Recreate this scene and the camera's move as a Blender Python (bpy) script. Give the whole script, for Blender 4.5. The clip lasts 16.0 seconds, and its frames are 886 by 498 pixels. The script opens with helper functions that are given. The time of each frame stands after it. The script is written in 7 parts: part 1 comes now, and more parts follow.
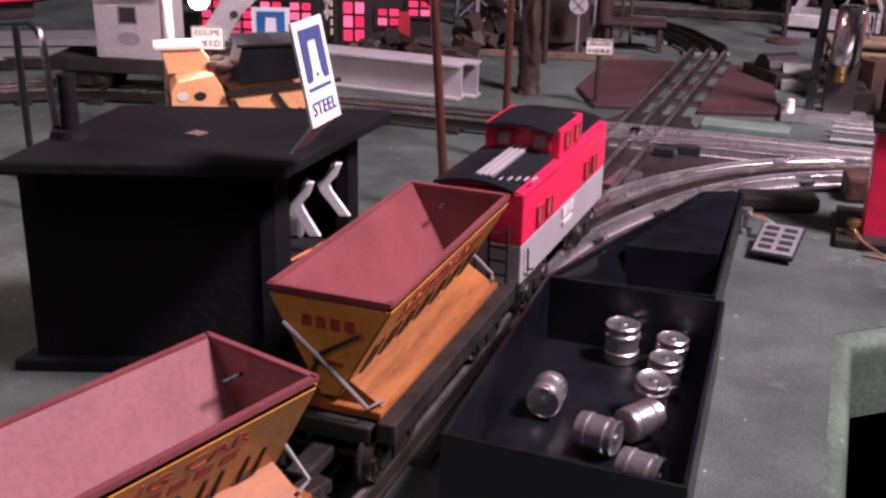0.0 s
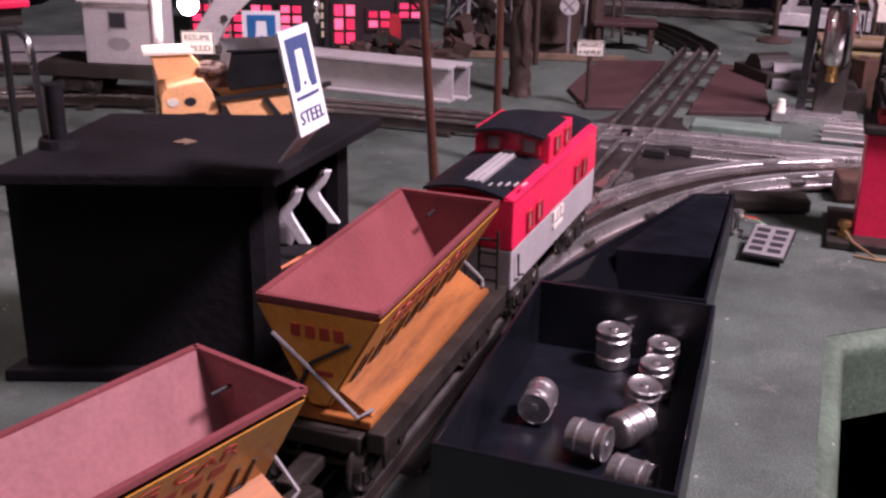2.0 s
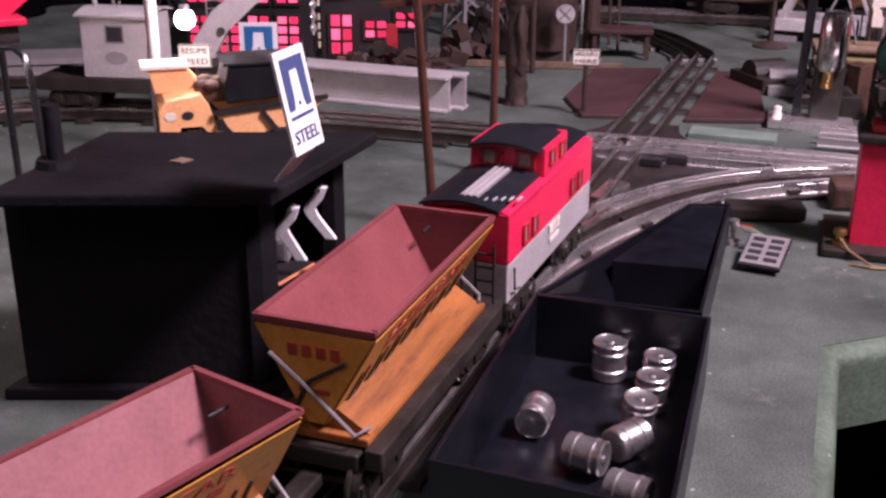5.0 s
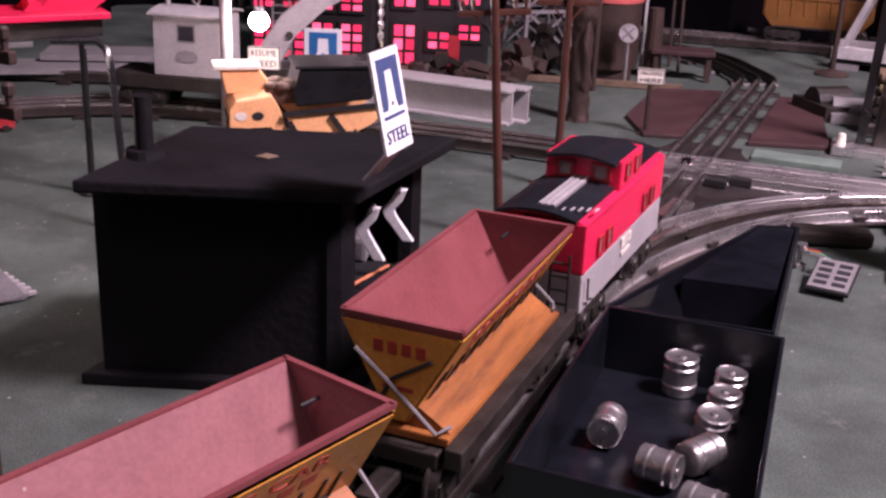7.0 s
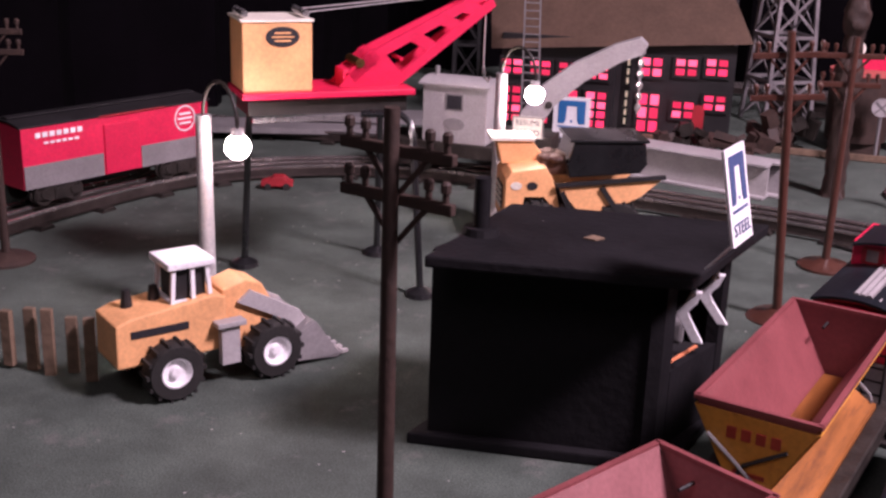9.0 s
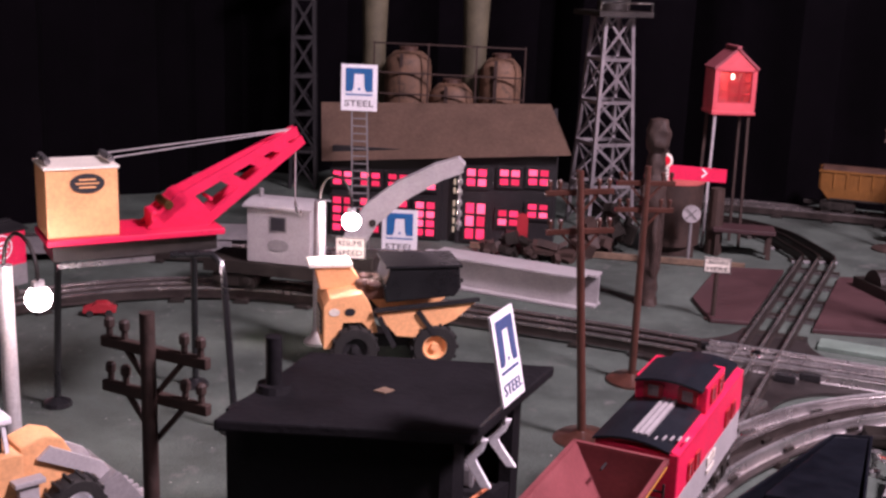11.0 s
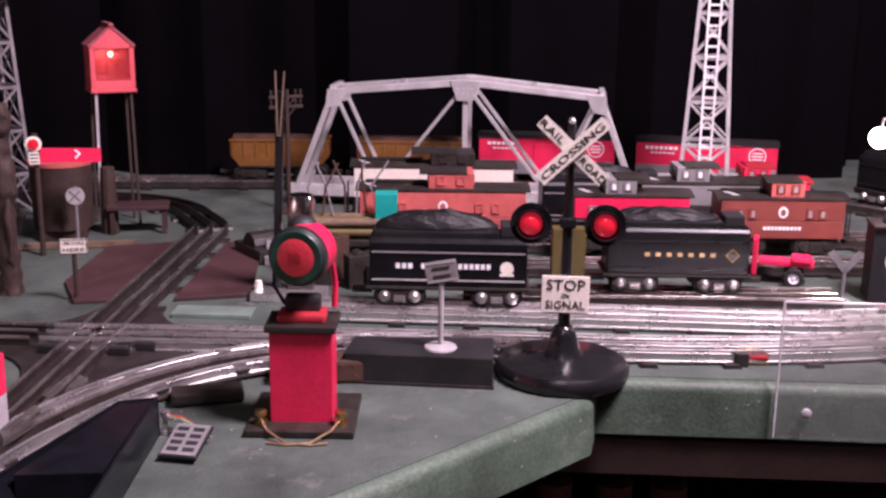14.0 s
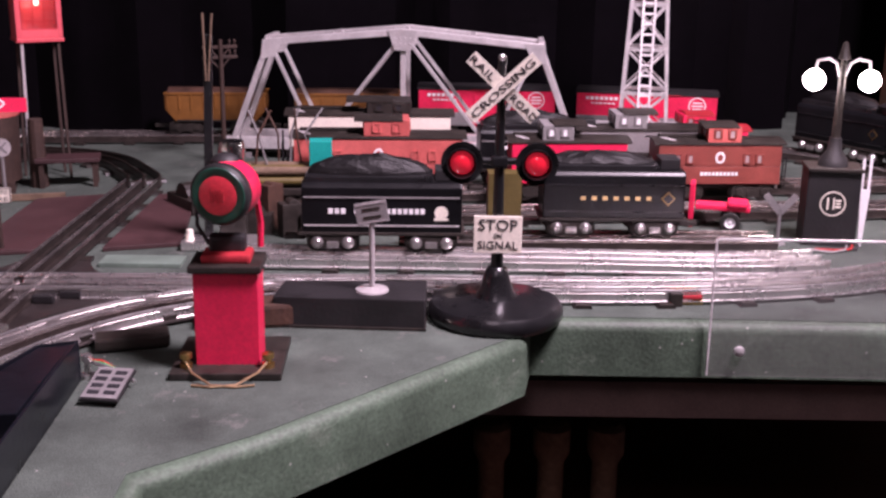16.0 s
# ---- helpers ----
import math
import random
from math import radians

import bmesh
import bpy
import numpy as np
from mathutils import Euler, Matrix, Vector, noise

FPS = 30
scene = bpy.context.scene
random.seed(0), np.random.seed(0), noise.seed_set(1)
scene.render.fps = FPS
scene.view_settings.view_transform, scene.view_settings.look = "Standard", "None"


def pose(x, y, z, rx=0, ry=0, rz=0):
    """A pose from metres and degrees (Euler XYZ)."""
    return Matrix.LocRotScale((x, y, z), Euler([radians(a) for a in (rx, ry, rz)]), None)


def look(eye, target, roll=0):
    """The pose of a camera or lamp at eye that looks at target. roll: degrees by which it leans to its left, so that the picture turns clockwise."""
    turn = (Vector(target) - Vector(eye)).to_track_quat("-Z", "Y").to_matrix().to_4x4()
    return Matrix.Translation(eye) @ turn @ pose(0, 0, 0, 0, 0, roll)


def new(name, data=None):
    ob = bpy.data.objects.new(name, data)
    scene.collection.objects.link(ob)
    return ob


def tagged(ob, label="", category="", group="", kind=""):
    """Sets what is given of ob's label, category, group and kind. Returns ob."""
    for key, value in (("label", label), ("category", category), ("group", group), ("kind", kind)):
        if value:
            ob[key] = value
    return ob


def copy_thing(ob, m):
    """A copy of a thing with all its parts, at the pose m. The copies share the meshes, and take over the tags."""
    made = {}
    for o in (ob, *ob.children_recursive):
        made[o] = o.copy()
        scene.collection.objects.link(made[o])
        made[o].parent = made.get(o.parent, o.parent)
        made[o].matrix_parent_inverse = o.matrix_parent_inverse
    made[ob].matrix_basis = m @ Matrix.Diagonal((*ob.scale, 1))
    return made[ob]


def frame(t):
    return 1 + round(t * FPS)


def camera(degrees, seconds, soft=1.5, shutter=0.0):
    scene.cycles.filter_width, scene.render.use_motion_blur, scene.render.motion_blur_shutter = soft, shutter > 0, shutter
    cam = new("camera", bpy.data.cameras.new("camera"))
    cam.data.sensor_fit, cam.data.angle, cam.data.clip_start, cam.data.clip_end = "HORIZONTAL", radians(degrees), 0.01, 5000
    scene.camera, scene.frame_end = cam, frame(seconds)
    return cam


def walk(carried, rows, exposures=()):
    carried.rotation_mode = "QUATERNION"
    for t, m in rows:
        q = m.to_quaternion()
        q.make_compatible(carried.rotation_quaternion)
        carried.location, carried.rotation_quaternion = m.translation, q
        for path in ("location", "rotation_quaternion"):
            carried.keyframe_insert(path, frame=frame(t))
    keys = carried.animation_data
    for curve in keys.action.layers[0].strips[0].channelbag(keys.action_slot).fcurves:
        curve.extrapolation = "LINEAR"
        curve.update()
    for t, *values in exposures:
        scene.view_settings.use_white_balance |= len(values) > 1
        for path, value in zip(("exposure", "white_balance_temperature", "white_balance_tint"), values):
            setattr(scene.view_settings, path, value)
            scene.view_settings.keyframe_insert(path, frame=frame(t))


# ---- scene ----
cam = camera(42.7, 16.0, soft=2.6)
PATH = [
    (0, (0.14, 0.128, 0.236), (0.036, 1.993, -0.479), 1.2),
    (0.5, (0.142, 0.132, 0.234), (0.041, 1.996, -0.486), 1.1),
    (1, (0.142, 0.13, 0.238), (0.041, 1.994, -0.481), 0.5),
    (1.5, (0.141, 0.129, 0.24), (0.041, 1.994, -0.475), 0.3),
    (2, (0.142, 0.13, 0.239), (0.047, 1.995, -0.478), 0.8),
    (2.5, (0.148, 0.132, 0.238), (0.062, 1.996, -0.482), 0.8),
    (3, (0.148, 0.132, 0.239), (0.068, 1.996, -0.481), 0.6),
    (5.3, (0.142, 0.128, 0.245), (0.037, 1.996, -0.461), 0.0),
    (5.5, (0.137, 0.124, 0.245), (0.018, 1.993, -0.457), 0.1),
    (6, (0.133, 0.121, 0.245), (-0.009, 1.993, -0.444), 2.1),
    (6.5, (0.127, 0.122, 0.243), (-0.031, 1.995, -0.443), 1.7),
    (7, (0.125, 0.123, 0.241), (-0.032, 1.995, -0.444), 2.3),
    (7.5, (0.102, 0.116, 0.241), (-0.108, 1.985, -0.438), 2.8),
    (8, (0.085, 0.116, 0.248), (-0.219, 1.97, -0.437), 3.2),
    (8.2, (0.079, 0.109, 0.248), (-0.296, 1.953, -0.43), 2.9),
    (10.3, (0.05, 0.087, 0.293), (-0.446, 1.958, -0.211), 2.0),
    (10.5, (0.062, 0.09, 0.296), (-0.367, 1.98, -0.197), 1.9),
    (11, (0.096, 0.092, 0.303), (-0.15, 2.018, -0.176), 2.1),
    (11.5, (0.129, 0.094, 0.302), (0.096, 2.036, -0.175), 3.1),
    (12, (0.157, 0.095, 0.305), (0.236, 2.033, -0.182), 2.5),
    (12.5, (0.177, 0.094, 0.309), (0.332, 2.025, -0.189), 1.8),
    (13, (0.206, 0.094, 0.31), (0.441, 2.015, -0.193), 1.3),
    (13.5, (0.241, 0.083, 0.312), (0.586, 1.989, -0.185), 1.1),
    (14, (0.285, 0.074, 0.307), (0.782, 1.946, -0.191), 0.8),
    (14.5, (0.316, 0.066, 0.299), (0.899, 1.913, -0.201), -0.1),
    (15, (0.33, 0.066, 0.293), (0.976, 1.889, -0.219), 0.1),
    (15.5, (0.323, 0.073, 0.291), (0.95, 1.898, -0.237), -0.1),
    (16, (0.303, 0.076, 0.284), (0.876, 1.912, -0.266), 0.8),
]
walk(cam, [(t, look(eye, target, roll)) for t, eye, target, roll in PATH])

# world: a dark basement room, no daylight
world = bpy.data.worlds.new("world")
scene.world = world
world.use_nodes = True
world.node_tree.nodes["Background"].inputs[0].default_value = (0.9, 0.75, 0.8, 1)
world.node_tree.nodes["Background"].inputs[1].default_value = 0.015


def area_lamp(name, eye, target, size, watts, colour):
    d = bpy.data.lights.new(name, "AREA")
    d.size, d.energy, d.color = size, watts, colour
    o = new(name, d)
    o.matrix_world = look(eye, target)
    return o


def bulb_lamp(name, at, watts, colour, radius=0.008):
    d = bpy.data.lights.new(name, "POINT")
    d.energy, d.color, d.shadow_soft_size = watts, colour, radius
    o = new(name, d)
    o.location = at
    return o


# the room's ceiling lamp, and an added fill behind the camera with no fixture
area_lamp("ceiling_lamp_light", (0.98, 0.36, 1.28), (0.60, 0.92, 0.0), 0.30, 61, (1.0, 0.768, 0.950))
area_lamp("rear_fill_light", (-0.1, -0.7, 1.5), (0.1, 0.8, 0.0), 0.6, 5.0, (1.0, 0.77, 0.93))


# ---------------------------------------------------------------- materials
def mat(name, col, rough=0.5, metal=0.0, var=0.25, scale=45.0, bump=0.12, bscale=500.0, spot=None, spot_amount=0.55, emit=0.0, emit_col=None, spec=0.5, coat=0.0, grain=0.10, stretch=None, fleck=None):
    m = bpy.data.materials.new(name)
    m.use_nodes = True
    nt = m.node_tree
    b = nt.nodes["Principled BSDF"]
    tc = nt.nodes.new("ShaderNodeTexCoord")
    n1 = nt.nodes.new("ShaderNodeTexNoise")
    n1.inputs["Scale"].default_value, n1.inputs["Detail"].default_value, n1.inputs["Roughness"].default_value = scale, 6, 0.65
    n2 = nt.nodes.new("ShaderNodeTexNoise")
    n2.inputs["Scale"].default_value, n2.inputs["Detail"].default_value = bscale, 3
    info = nt.nodes.new("ShaderNodeObjectInfo")
    if stretch:
        mp = nt.nodes.new("ShaderNodeMapping")
        mp.inputs["Scale"].default_value = stretch
        nt.links.new(tc.outputs["Object"], mp.inputs["Vector"])
        nt.links.new(mp.outputs["Vector"], n1.inputs["Vector"])
    else:
        nt.links.new(tc.outputs["Object"], n1.inputs["Vector"])
    nt.links.new(tc.outputs["Object"], n2.inputs["Vector"])
    ramp = nt.nodes.new("ShaderNodeValToRGB")
    lo = [c * (1 - var) for c in col]
    hi = [min(1, c * (1 + var)) for c in col]
    ramp.color_ramp.elements[0].position, ramp.color_ramp.elements[1].position = 0.3, 0.72
    ramp.color_ramp.elements[0].color, ramp.color_ramp.elements[1].color = (*lo, 1), (*hi, 1)
    nt.links.new(n1.outputs["Fac"], ramp.inputs["Fac"])
    out = ramp.outputs["Color"]
    if spot:
        n3 = nt.nodes.new("ShaderNodeTexNoise")
        n3.inputs["Scale"].default_value, n3.inputs["Detail"].default_value = scale * 2.3, 8
        n3.inputs["Roughness"].default_value = 0.75
        nt.links.new(mp.outputs["Vector"] if stretch else tc.outputs["Object"], n3.inputs["Vector"])
        r3 = nt.nodes.new("ShaderNodeValToRGB")
        r3.color_ramp.elements[0].position, r3.color_ramp.elements[1].position = spot_amount, spot_amount + 0.12
        nt.links.new(n3.outputs["Fac"], r3.inputs["Fac"])
        mix = nt.nodes.new("ShaderNodeMix")
        mix.data_type = "RGBA"
        nt.links.new(r3.outputs["Color"], mix.inputs[0])
        nt.links.new(out, mix.inputs[6])
        mix.inputs[7].default_value = (*spot, 1)
        out = mix.outputs[2]
    if fleck:
        n4 = nt.nodes.new("ShaderNodeTexVoronoi")
        n4.inputs["Scale"].default_value = 130
        r4 = nt.nodes.new("ShaderNodeMapRange")
        r4.inputs[1].default_value, r4.inputs[2].default_value = 0.13, 0.07
        n5 = nt.nodes.new("ShaderNodeMath")
        n5.operation = "GREATER_THAN"
        n5.inputs[1].default_value = 0.86
        sep = nt.nodes.new("ShaderNodeSeparateColor")
        nt.links.new(tc.outputs["Object"], n4.inputs["Vector"])
        nt.links.new(n4.outputs["Distance"], r4.inputs[0])
        nt.links.new(n4.outputs["Color"], sep.inputs[0])
        nt.links.new(sep.outputs[0], n5.inputs[0])
        both = nt.nodes.new("ShaderNodeMath")
        both.operation = "MULTIPLY"
        nt.links.new(r4.outputs[0], both.inputs[0])
        nt.links.new(n5.outputs[0], both.inputs[1])
        fx = nt.nodes.new("ShaderNodeMix")
        fx.data_type = "RGBA"
        nt.links.new(both.outputs[0], fx.inputs[0])
        nt.links.new(out, fx.inputs[6])
        fx.inputs[7].default_value = (*fleck, 1)
        out = fx.outputs[2]
    gm = nt.nodes.new("ShaderNodeMapRange")
    gm.inputs[1].default_value, gm.inputs[2].default_value = 0.3, 0.7
    gm.inputs[3].default_value, gm.inputs[4].default_value = 1 - grain, 1 + grain
    nt.links.new(n2.outputs["Fac"], gm.inputs[0])
    gx = nt.nodes.new("ShaderNodeMix")
    gx.data_type, gx.blend_type = "RGBA", "MULTIPLY"
    gx.inputs[0].default_value = 1.0
    nt.links.new(out, gx.inputs[6])
    nt.links.new(gm.outputs[0], gx.inputs[7])
    out = gx.outputs[2]
    hv = nt.nodes.new("ShaderNodeHueSaturation")
    vm = nt.nodes.new("ShaderNodeMapRange")
    vm.inputs[3].default_value, vm.inputs[4].default_value = 0.9, 1.1
    nt.links.new(info.outputs["Random"], vm.inputs[0])
    nt.links.new(vm.outputs[0], hv.inputs["Value"])
    nt.links.new(out, hv.inputs["Color"])
    nt.links.new(hv.outputs["Color"], b.inputs["Base Color"])
    rr = nt.nodes.new("ShaderNodeMapRange")
    rr.inputs[3].default_value, rr.inputs[4].default_value = max(0.03, rough - 0.12), min(1, rough + 0.15)
    nt.links.new(n1.outputs["Fac"], rr.inputs[0])
    nt.links.new(rr.outputs[0], b.inputs["Roughness"])
    b.inputs["Metallic"].default_value = metal
    b.inputs["Specular IOR Level"].default_value = spec
    b.inputs["Coat Weight"].default_value = coat
    if bump:
        bp = nt.nodes.new("ShaderNodeBump")
        bp.inputs["Strength"].default_value, bp.inputs["Distance"].default_value = bump, 0.001
        nt.links.new(n2.outputs["Fac"], bp.inputs["Height"])
        nt.links.new(bp.outputs[0], b.inputs["Normal"])
    if emit:
        b.inputs["Emission Color"].default_value = (*(emit_col or col), 1)
        b.inputs["Emission Strength"].default_value = emit
    return m


def glass(name, col=(1, 1, 1), rough=0.02, alpha=0.12):
    m = bpy.data.materials.new(name)
    m.use_nodes = True
    nt = m.node_tree
    nt.nodes.remove(nt.nodes["Principled BSDF"])
    t, g, mx, f = (nt.nodes.new(k) for k in ("ShaderNodeBsdfTransparent", "ShaderNodeBsdfGlossy", "ShaderNodeMixShader", "ShaderNodeTexNoise"))
    t.inputs[0].default_value = (*[0.9 * c for c in col], 1)
    g.inputs["Roughness"].default_value = rough
    d = nt.nodes.new("ShaderNodeBsdfDiffuse")
    d.inputs[0].default_value = (0.6, 0.58, 0.58, 1)
    m2 = nt.nodes.new("ShaderNodeMixShader")
    f.inputs["Scale"].default_value = 30
    mr = nt.nodes.new("ShaderNodeMapRange")
    mr.inputs[3].default_value, mr.inputs[4].default_value = alpha * 0.6, alpha * 1.4
    nt.links.new(f.outputs["Fac"], mr.inputs[0])
    nt.links.new(mr.outputs[0], mx.inputs[0])
    nt.links.new(t.outputs[0], mx.inputs[1])
    m2.inputs[0].default_value = 0.45
    nt.links.new(d.outputs[0], m2.inputs[1])
    nt.links.new(g.outputs[0], m2.inputs[2])
    nt.links.new(m2.outputs[0], mx.inputs[2])
    nt.links.new(mx.outputs[0], nt.nodes["Material Output"].inputs["Surface"])
    return m


FELT = mat("green_grey_felt", (0.066, 0.083, 0.070), 0.92, var=0.5, scale=12, bump=0.22, bscale=1100, spot=(0.118, 0.124, 0.112), spot_amount=0.57, grain=0.45, spec=0.25, fleck=(0.30, 0.30, 0.28))
EDGE = mat("green_painted_edge", (0.066, 0.100, 0.068), 0.6, var=0.5, scale=11, bump=0.4, bscale=400, spot=(0.125, 0.165, 0.122), spot_amount=0.58, grain=0.25, fleck=(0.30, 0.32, 0.28))
CLOTH = mat("black_curtain", (0.0045, 0.0034, 0.005), 0.95, var=0.4, scale=5, bump=0.2, bscale=60, spec=0.08)
BLACK = mat("black_paint", (0.012, 0.011, 0.012), 0.55, var=0.4, scale=30, bump=0.25, bscale=300, spot=(0.03, 0.027, 0.025), spot_amount=0.66)
SHACK = mat("flat_black_wood", (0.0065, 0.0058, 0.007), 0.72, var=0.45, scale=22, bump=0.45, bscale=220, spot=(0.017, 0.014, 0.014), spot_amount=0.64, spec=0.2)
GLOSS = mat("glossy_black_plastic", (0.010, 0.010, 0.011), 0.28, var=0.3, scale=40, bump=0.06, coat=0.3)
TRAY = mat("black_enamel_tray", (0.005, 0.006, 0.009), 0.30, var=0.5, scale=26, bump=0.15, bscale=180, spot=(0.035, 0.03, 0.028), spot_amount=0.7)
RED = mat("red_plastic", (0.68, 0.016, 0.075), 0.42, var=0.14, scale=30, bump=0.05)
REDD = mat("dark_red_paint", (0.35, 0.02, 0.03), 0.5, var=0.25, scale=40)
TUSC = mat("tuscan_red", (0.20, 0.045, 0.035), 0.5, var=0.18, scale=40)
ORRED = mat("faded_red", (0.48, 0.105, 0.095), 0.45, var=0.2, scale=40)
GREY = mat("light_grey_plastic", (0.36, 0.34, 0.34), 0.5, var=0.14, scale=35)
MGREY = mat("mid_grey_paint", (0.20, 0.19, 0.19), 0.55, var=0.2, scale=35)
MAROON = mat("red_oxide_tin", (0.21, 0.058, 0.062), 0.42, var=0.22, scale=18, bump=0.1, spot=(0.26, 0.10, 0.10), spot_amount=0.66)
YELLOW = mat("chrome_yellow_tin", (0.54, 0.25, 0.045), 0.36, var=0.2, scale=26, bump=0.1, spot=(0.33, 0.115, 0.03), spot_amount=0.56)
ORANGE = mat("orange_paint", (0.78, 0.40, 0.18), 0.5, var=0.18, scale=30)
ORDECK = mat("orange_stained_deck", (0.31, 0.110, 0.026), 0.48, var=0.5, scale=60, bump=0.06, spot=(0.13, 0.045, 0.016), spot_amount=0.52, stretch=(0.12, 1, 1), grain=0.05)
RUST = mat("rust_brown", (0.060, 0.028, 0.018), 0.65, var=0.5, scale=60, bump=0.5, bscale=350)
FRAME = mat("grimy_black_frame", (0.020, 0.016, 0.013), 0.5, var=0.5, scale=60, bump=0.4, bscale=350, spot=(0.07, 0.04, 0.025), spot_amount=0.62)
BROWN = mat("brown_plastic", (0.070, 0.028, 0.020), 0.30, var=0.25, scale=60, coat=0.3)
STEEL = mat("bright_tinplate", (0.86, 0.83, 0.82), 0.27, metal=0.92, var=0.12, scale=40, bump=0.02, spot=(0.26, 0.19, 0.15), spot_amount=0.70)
OLDRAIL = mat("tarnished_rail", (0.54, 0.49, 0.47), 0.23, metal=0.9, var=0.3, scale=40, bump=0.04, spot=(0.085, 0.06, 0.05), spot_amount=0.60)
WEB = mat("dark_rail_web", (0.060, 0.048, 0.043), 0.42, metal=0.6, var=0.4, scale=60, bump=0.1, spot=(0.13, 0.10, 0.085), spot_amount=0.64)
DARKRAIL = mat("dark_rail", (0.035, 0.026, 0.022), 0.5, metal=0.6, var=0.4, scale=90, bump=0.3)
CHROME = mat("chrome", (0.78, 0.75, 0.74), 0.16, metal=1.0, var=0.08, scale=60, bump=0.04)
SILVER = mat("silver_paint", (0.74, 0.71, 0.71), 0.32, metal=0.55, var=0.15, scale=40, bump=0.1)
DULLSIL = mat("dull_silver_barrel", (0.58, 0.56, 0.55), 0.3, metal=0.9, var=0.22, scale=70, bump=0.15)
WHITE = mat("white_card", (0.80, 0.79, 0.80), 0.6, var=0.05, scale=40, bump=0.03)
CREAM = mat("cream_enamel", (0.76, 0.71, 0.61), 0.4, var=0.1, scale=40)
BLUE = mat("blue_ink", (0.016, 0.125, 0.33), 0.6, var=0.12, scale=60, bump=0.02)
NAVY = mat("dark_blue_ink", (0.045, 0.07, 0.17), 0.6, var=0.12, scale=60, bump=0.02)
INK = mat("black_ink", (0.015, 0.014, 0.018), 0.6, var=0.1, bump=0.0)
REDINK = mat("red_ink", (0.36, 0.045, 0.03), 0.5, var=0.2, bump=0.0)
BRASS = mat("brass", (0.55, 0.36, 0.14), 0.3, metal=1.0, var=0.2, scale=90)
TAN = mat("tan_shingle_roof", (0.19, 0.12, 0.085), 0.8, var=0.2, scale=25, bump=0.6, bscale=260)
TANK = mat("mottled_tan_tank", (0.13, 0.072, 0.042), 0.7, var=0.4, scale=35, bump=0.3, spot=(0.05, 0.032, 0.02), spot_amount=0.52)
STACK = mat("olive_stack", (0.10, 0.088, 0.052), 0.7, var=0.35, scale=30, bump=0.3)
GREEN = mat("dark_green_enamel", (0.015, 0.075, 0.05), 0.35, var=0.25, scale=40)
TEAL = mat("teal_plastic", (0.01, 0.30, 0.26), 0.4, var=0.15)
NAVYROOF = mat("blue_black_roof", (0.010, 0.012, 0.016), 0.34, var=0.3, scale=40, bump=0.15)
RUBBER = mat("black_rubber", (0.012, 0.011, 0.010), 0.8, var=0.3, scale=90, bump=0.3)
DUSTPINK = mat("mauve_stone_platform", (0.052, 0.024, 0.025), 0.55, var=0.35, scale=18, bump=0.35)
OLIVE = mat("olive_paint", (0.10, 0.075, 0.02), 0.5, var=0.25)
ALU = mat("bright_aluminium_ladder", (0.85, 0.82, 0.82), 0.35, metal=0.15, var=0.1, bump=0.05)
TENDERBLK = mat("tender_black_enamel", (0.006, 0.006, 0.007), 0.30, var=0.3, scale=40, bump=0.0, spec=0.22)
WOOD = mat("dark_walnut", (0.10, 0.045, 0.03), 0.5, var=0.35, scale=16, bump=0.2)
PINKWOOD = mat("varnished_panel", (0.52, 0.27, 0.19), 0.55, var=0.14, scale=12, bump=0.15)
WOODLOG = mat("weathered_wood", (0.15, 0.10, 0.065), 0.8, var=0.35, scale=50, bump=0.6, bscale=200)
DARKBRN = mat("dark_brown_wood", (0.034, 0.018, 0.013), 0.7, var=0.35, scale=50, bump=0.5, bscale=200)
FLOOR = mat("dark_concrete", (0.030, 0.022, 0.022), 0.85, var=0.3, scale=6, bump=0.4, bscale=120)
CEIL = mat("grey_plaster", (0.12, 0.11, 0.11), 0.9, var=0.1, scale=4, bump=0.2, bscale=80)
BULB = mat("lit_bulb", (1, 0.93, 0.9), 0.3, emit=45.0, emit_col=(1.0, 0.80, 0.84), bump=0)
PINKGLOW = mat("lit_red_film", (0.5, 0.02, 0.06), 0.4, emit=1.5, emit_col=(1.0, 0.035, 0.13), var=0.3, scale=60, bump=0)
HUTBULB = mat("small_lit_bulb", (1, 0.8, 0.7), 0.3, emit=6.0, emit_col=(1.0, 0.55, 0.45), bump=0)
HUTROOF = mat("dull_red_roof", (0.30, 0.07, 0.085), 0.7, var=0.2, scale=40, bump=0.2)
BED = mat("dusty_black_track_bed", (0.021, 0.017, 0.016), 0.45, var=0.45, scale=55, bump=0.3, bscale=350, spot=(0.045, 0.035, 0.031), spot_amount=0.64)
TOWER = mat("grey_lattice_paint", (0.40, 0.375, 0.385), 0.38, metal=0.75, var=0.2, scale=40, bump=0.1)
HUTRED = mat("pale_red_plastic", (0.60, 0.085, 0.105), 0.45, var=0.14, scale=30, bump=0.05)
LENS = mat("red_lens", (0.42, 0.008, 0.02), 0.12, emit=0.30, emit_col=(1.0, 0.03, 0.07), var=0.1, bump=0, coat=0.5)
SCREEN = mat("red_beacon_lens", (0.50, 0.03, 0.05), 0.35, emit=0.10, emit_col=(1.0, 0.06, 0.09), var=0.2, scale=300, bump=0.3)
AMBERWIN = mat("grey_window_film", (0.32, 0.26, 0.26), 0.5, var=0.25, bump=0)
ACRYLIC = glass("clear_acrylic", alpha=0.085)
HUTPANE = glass("clear_hut_pane", alpha=0.05)
WINDOW = glass("window_glass", alpha=0.2)
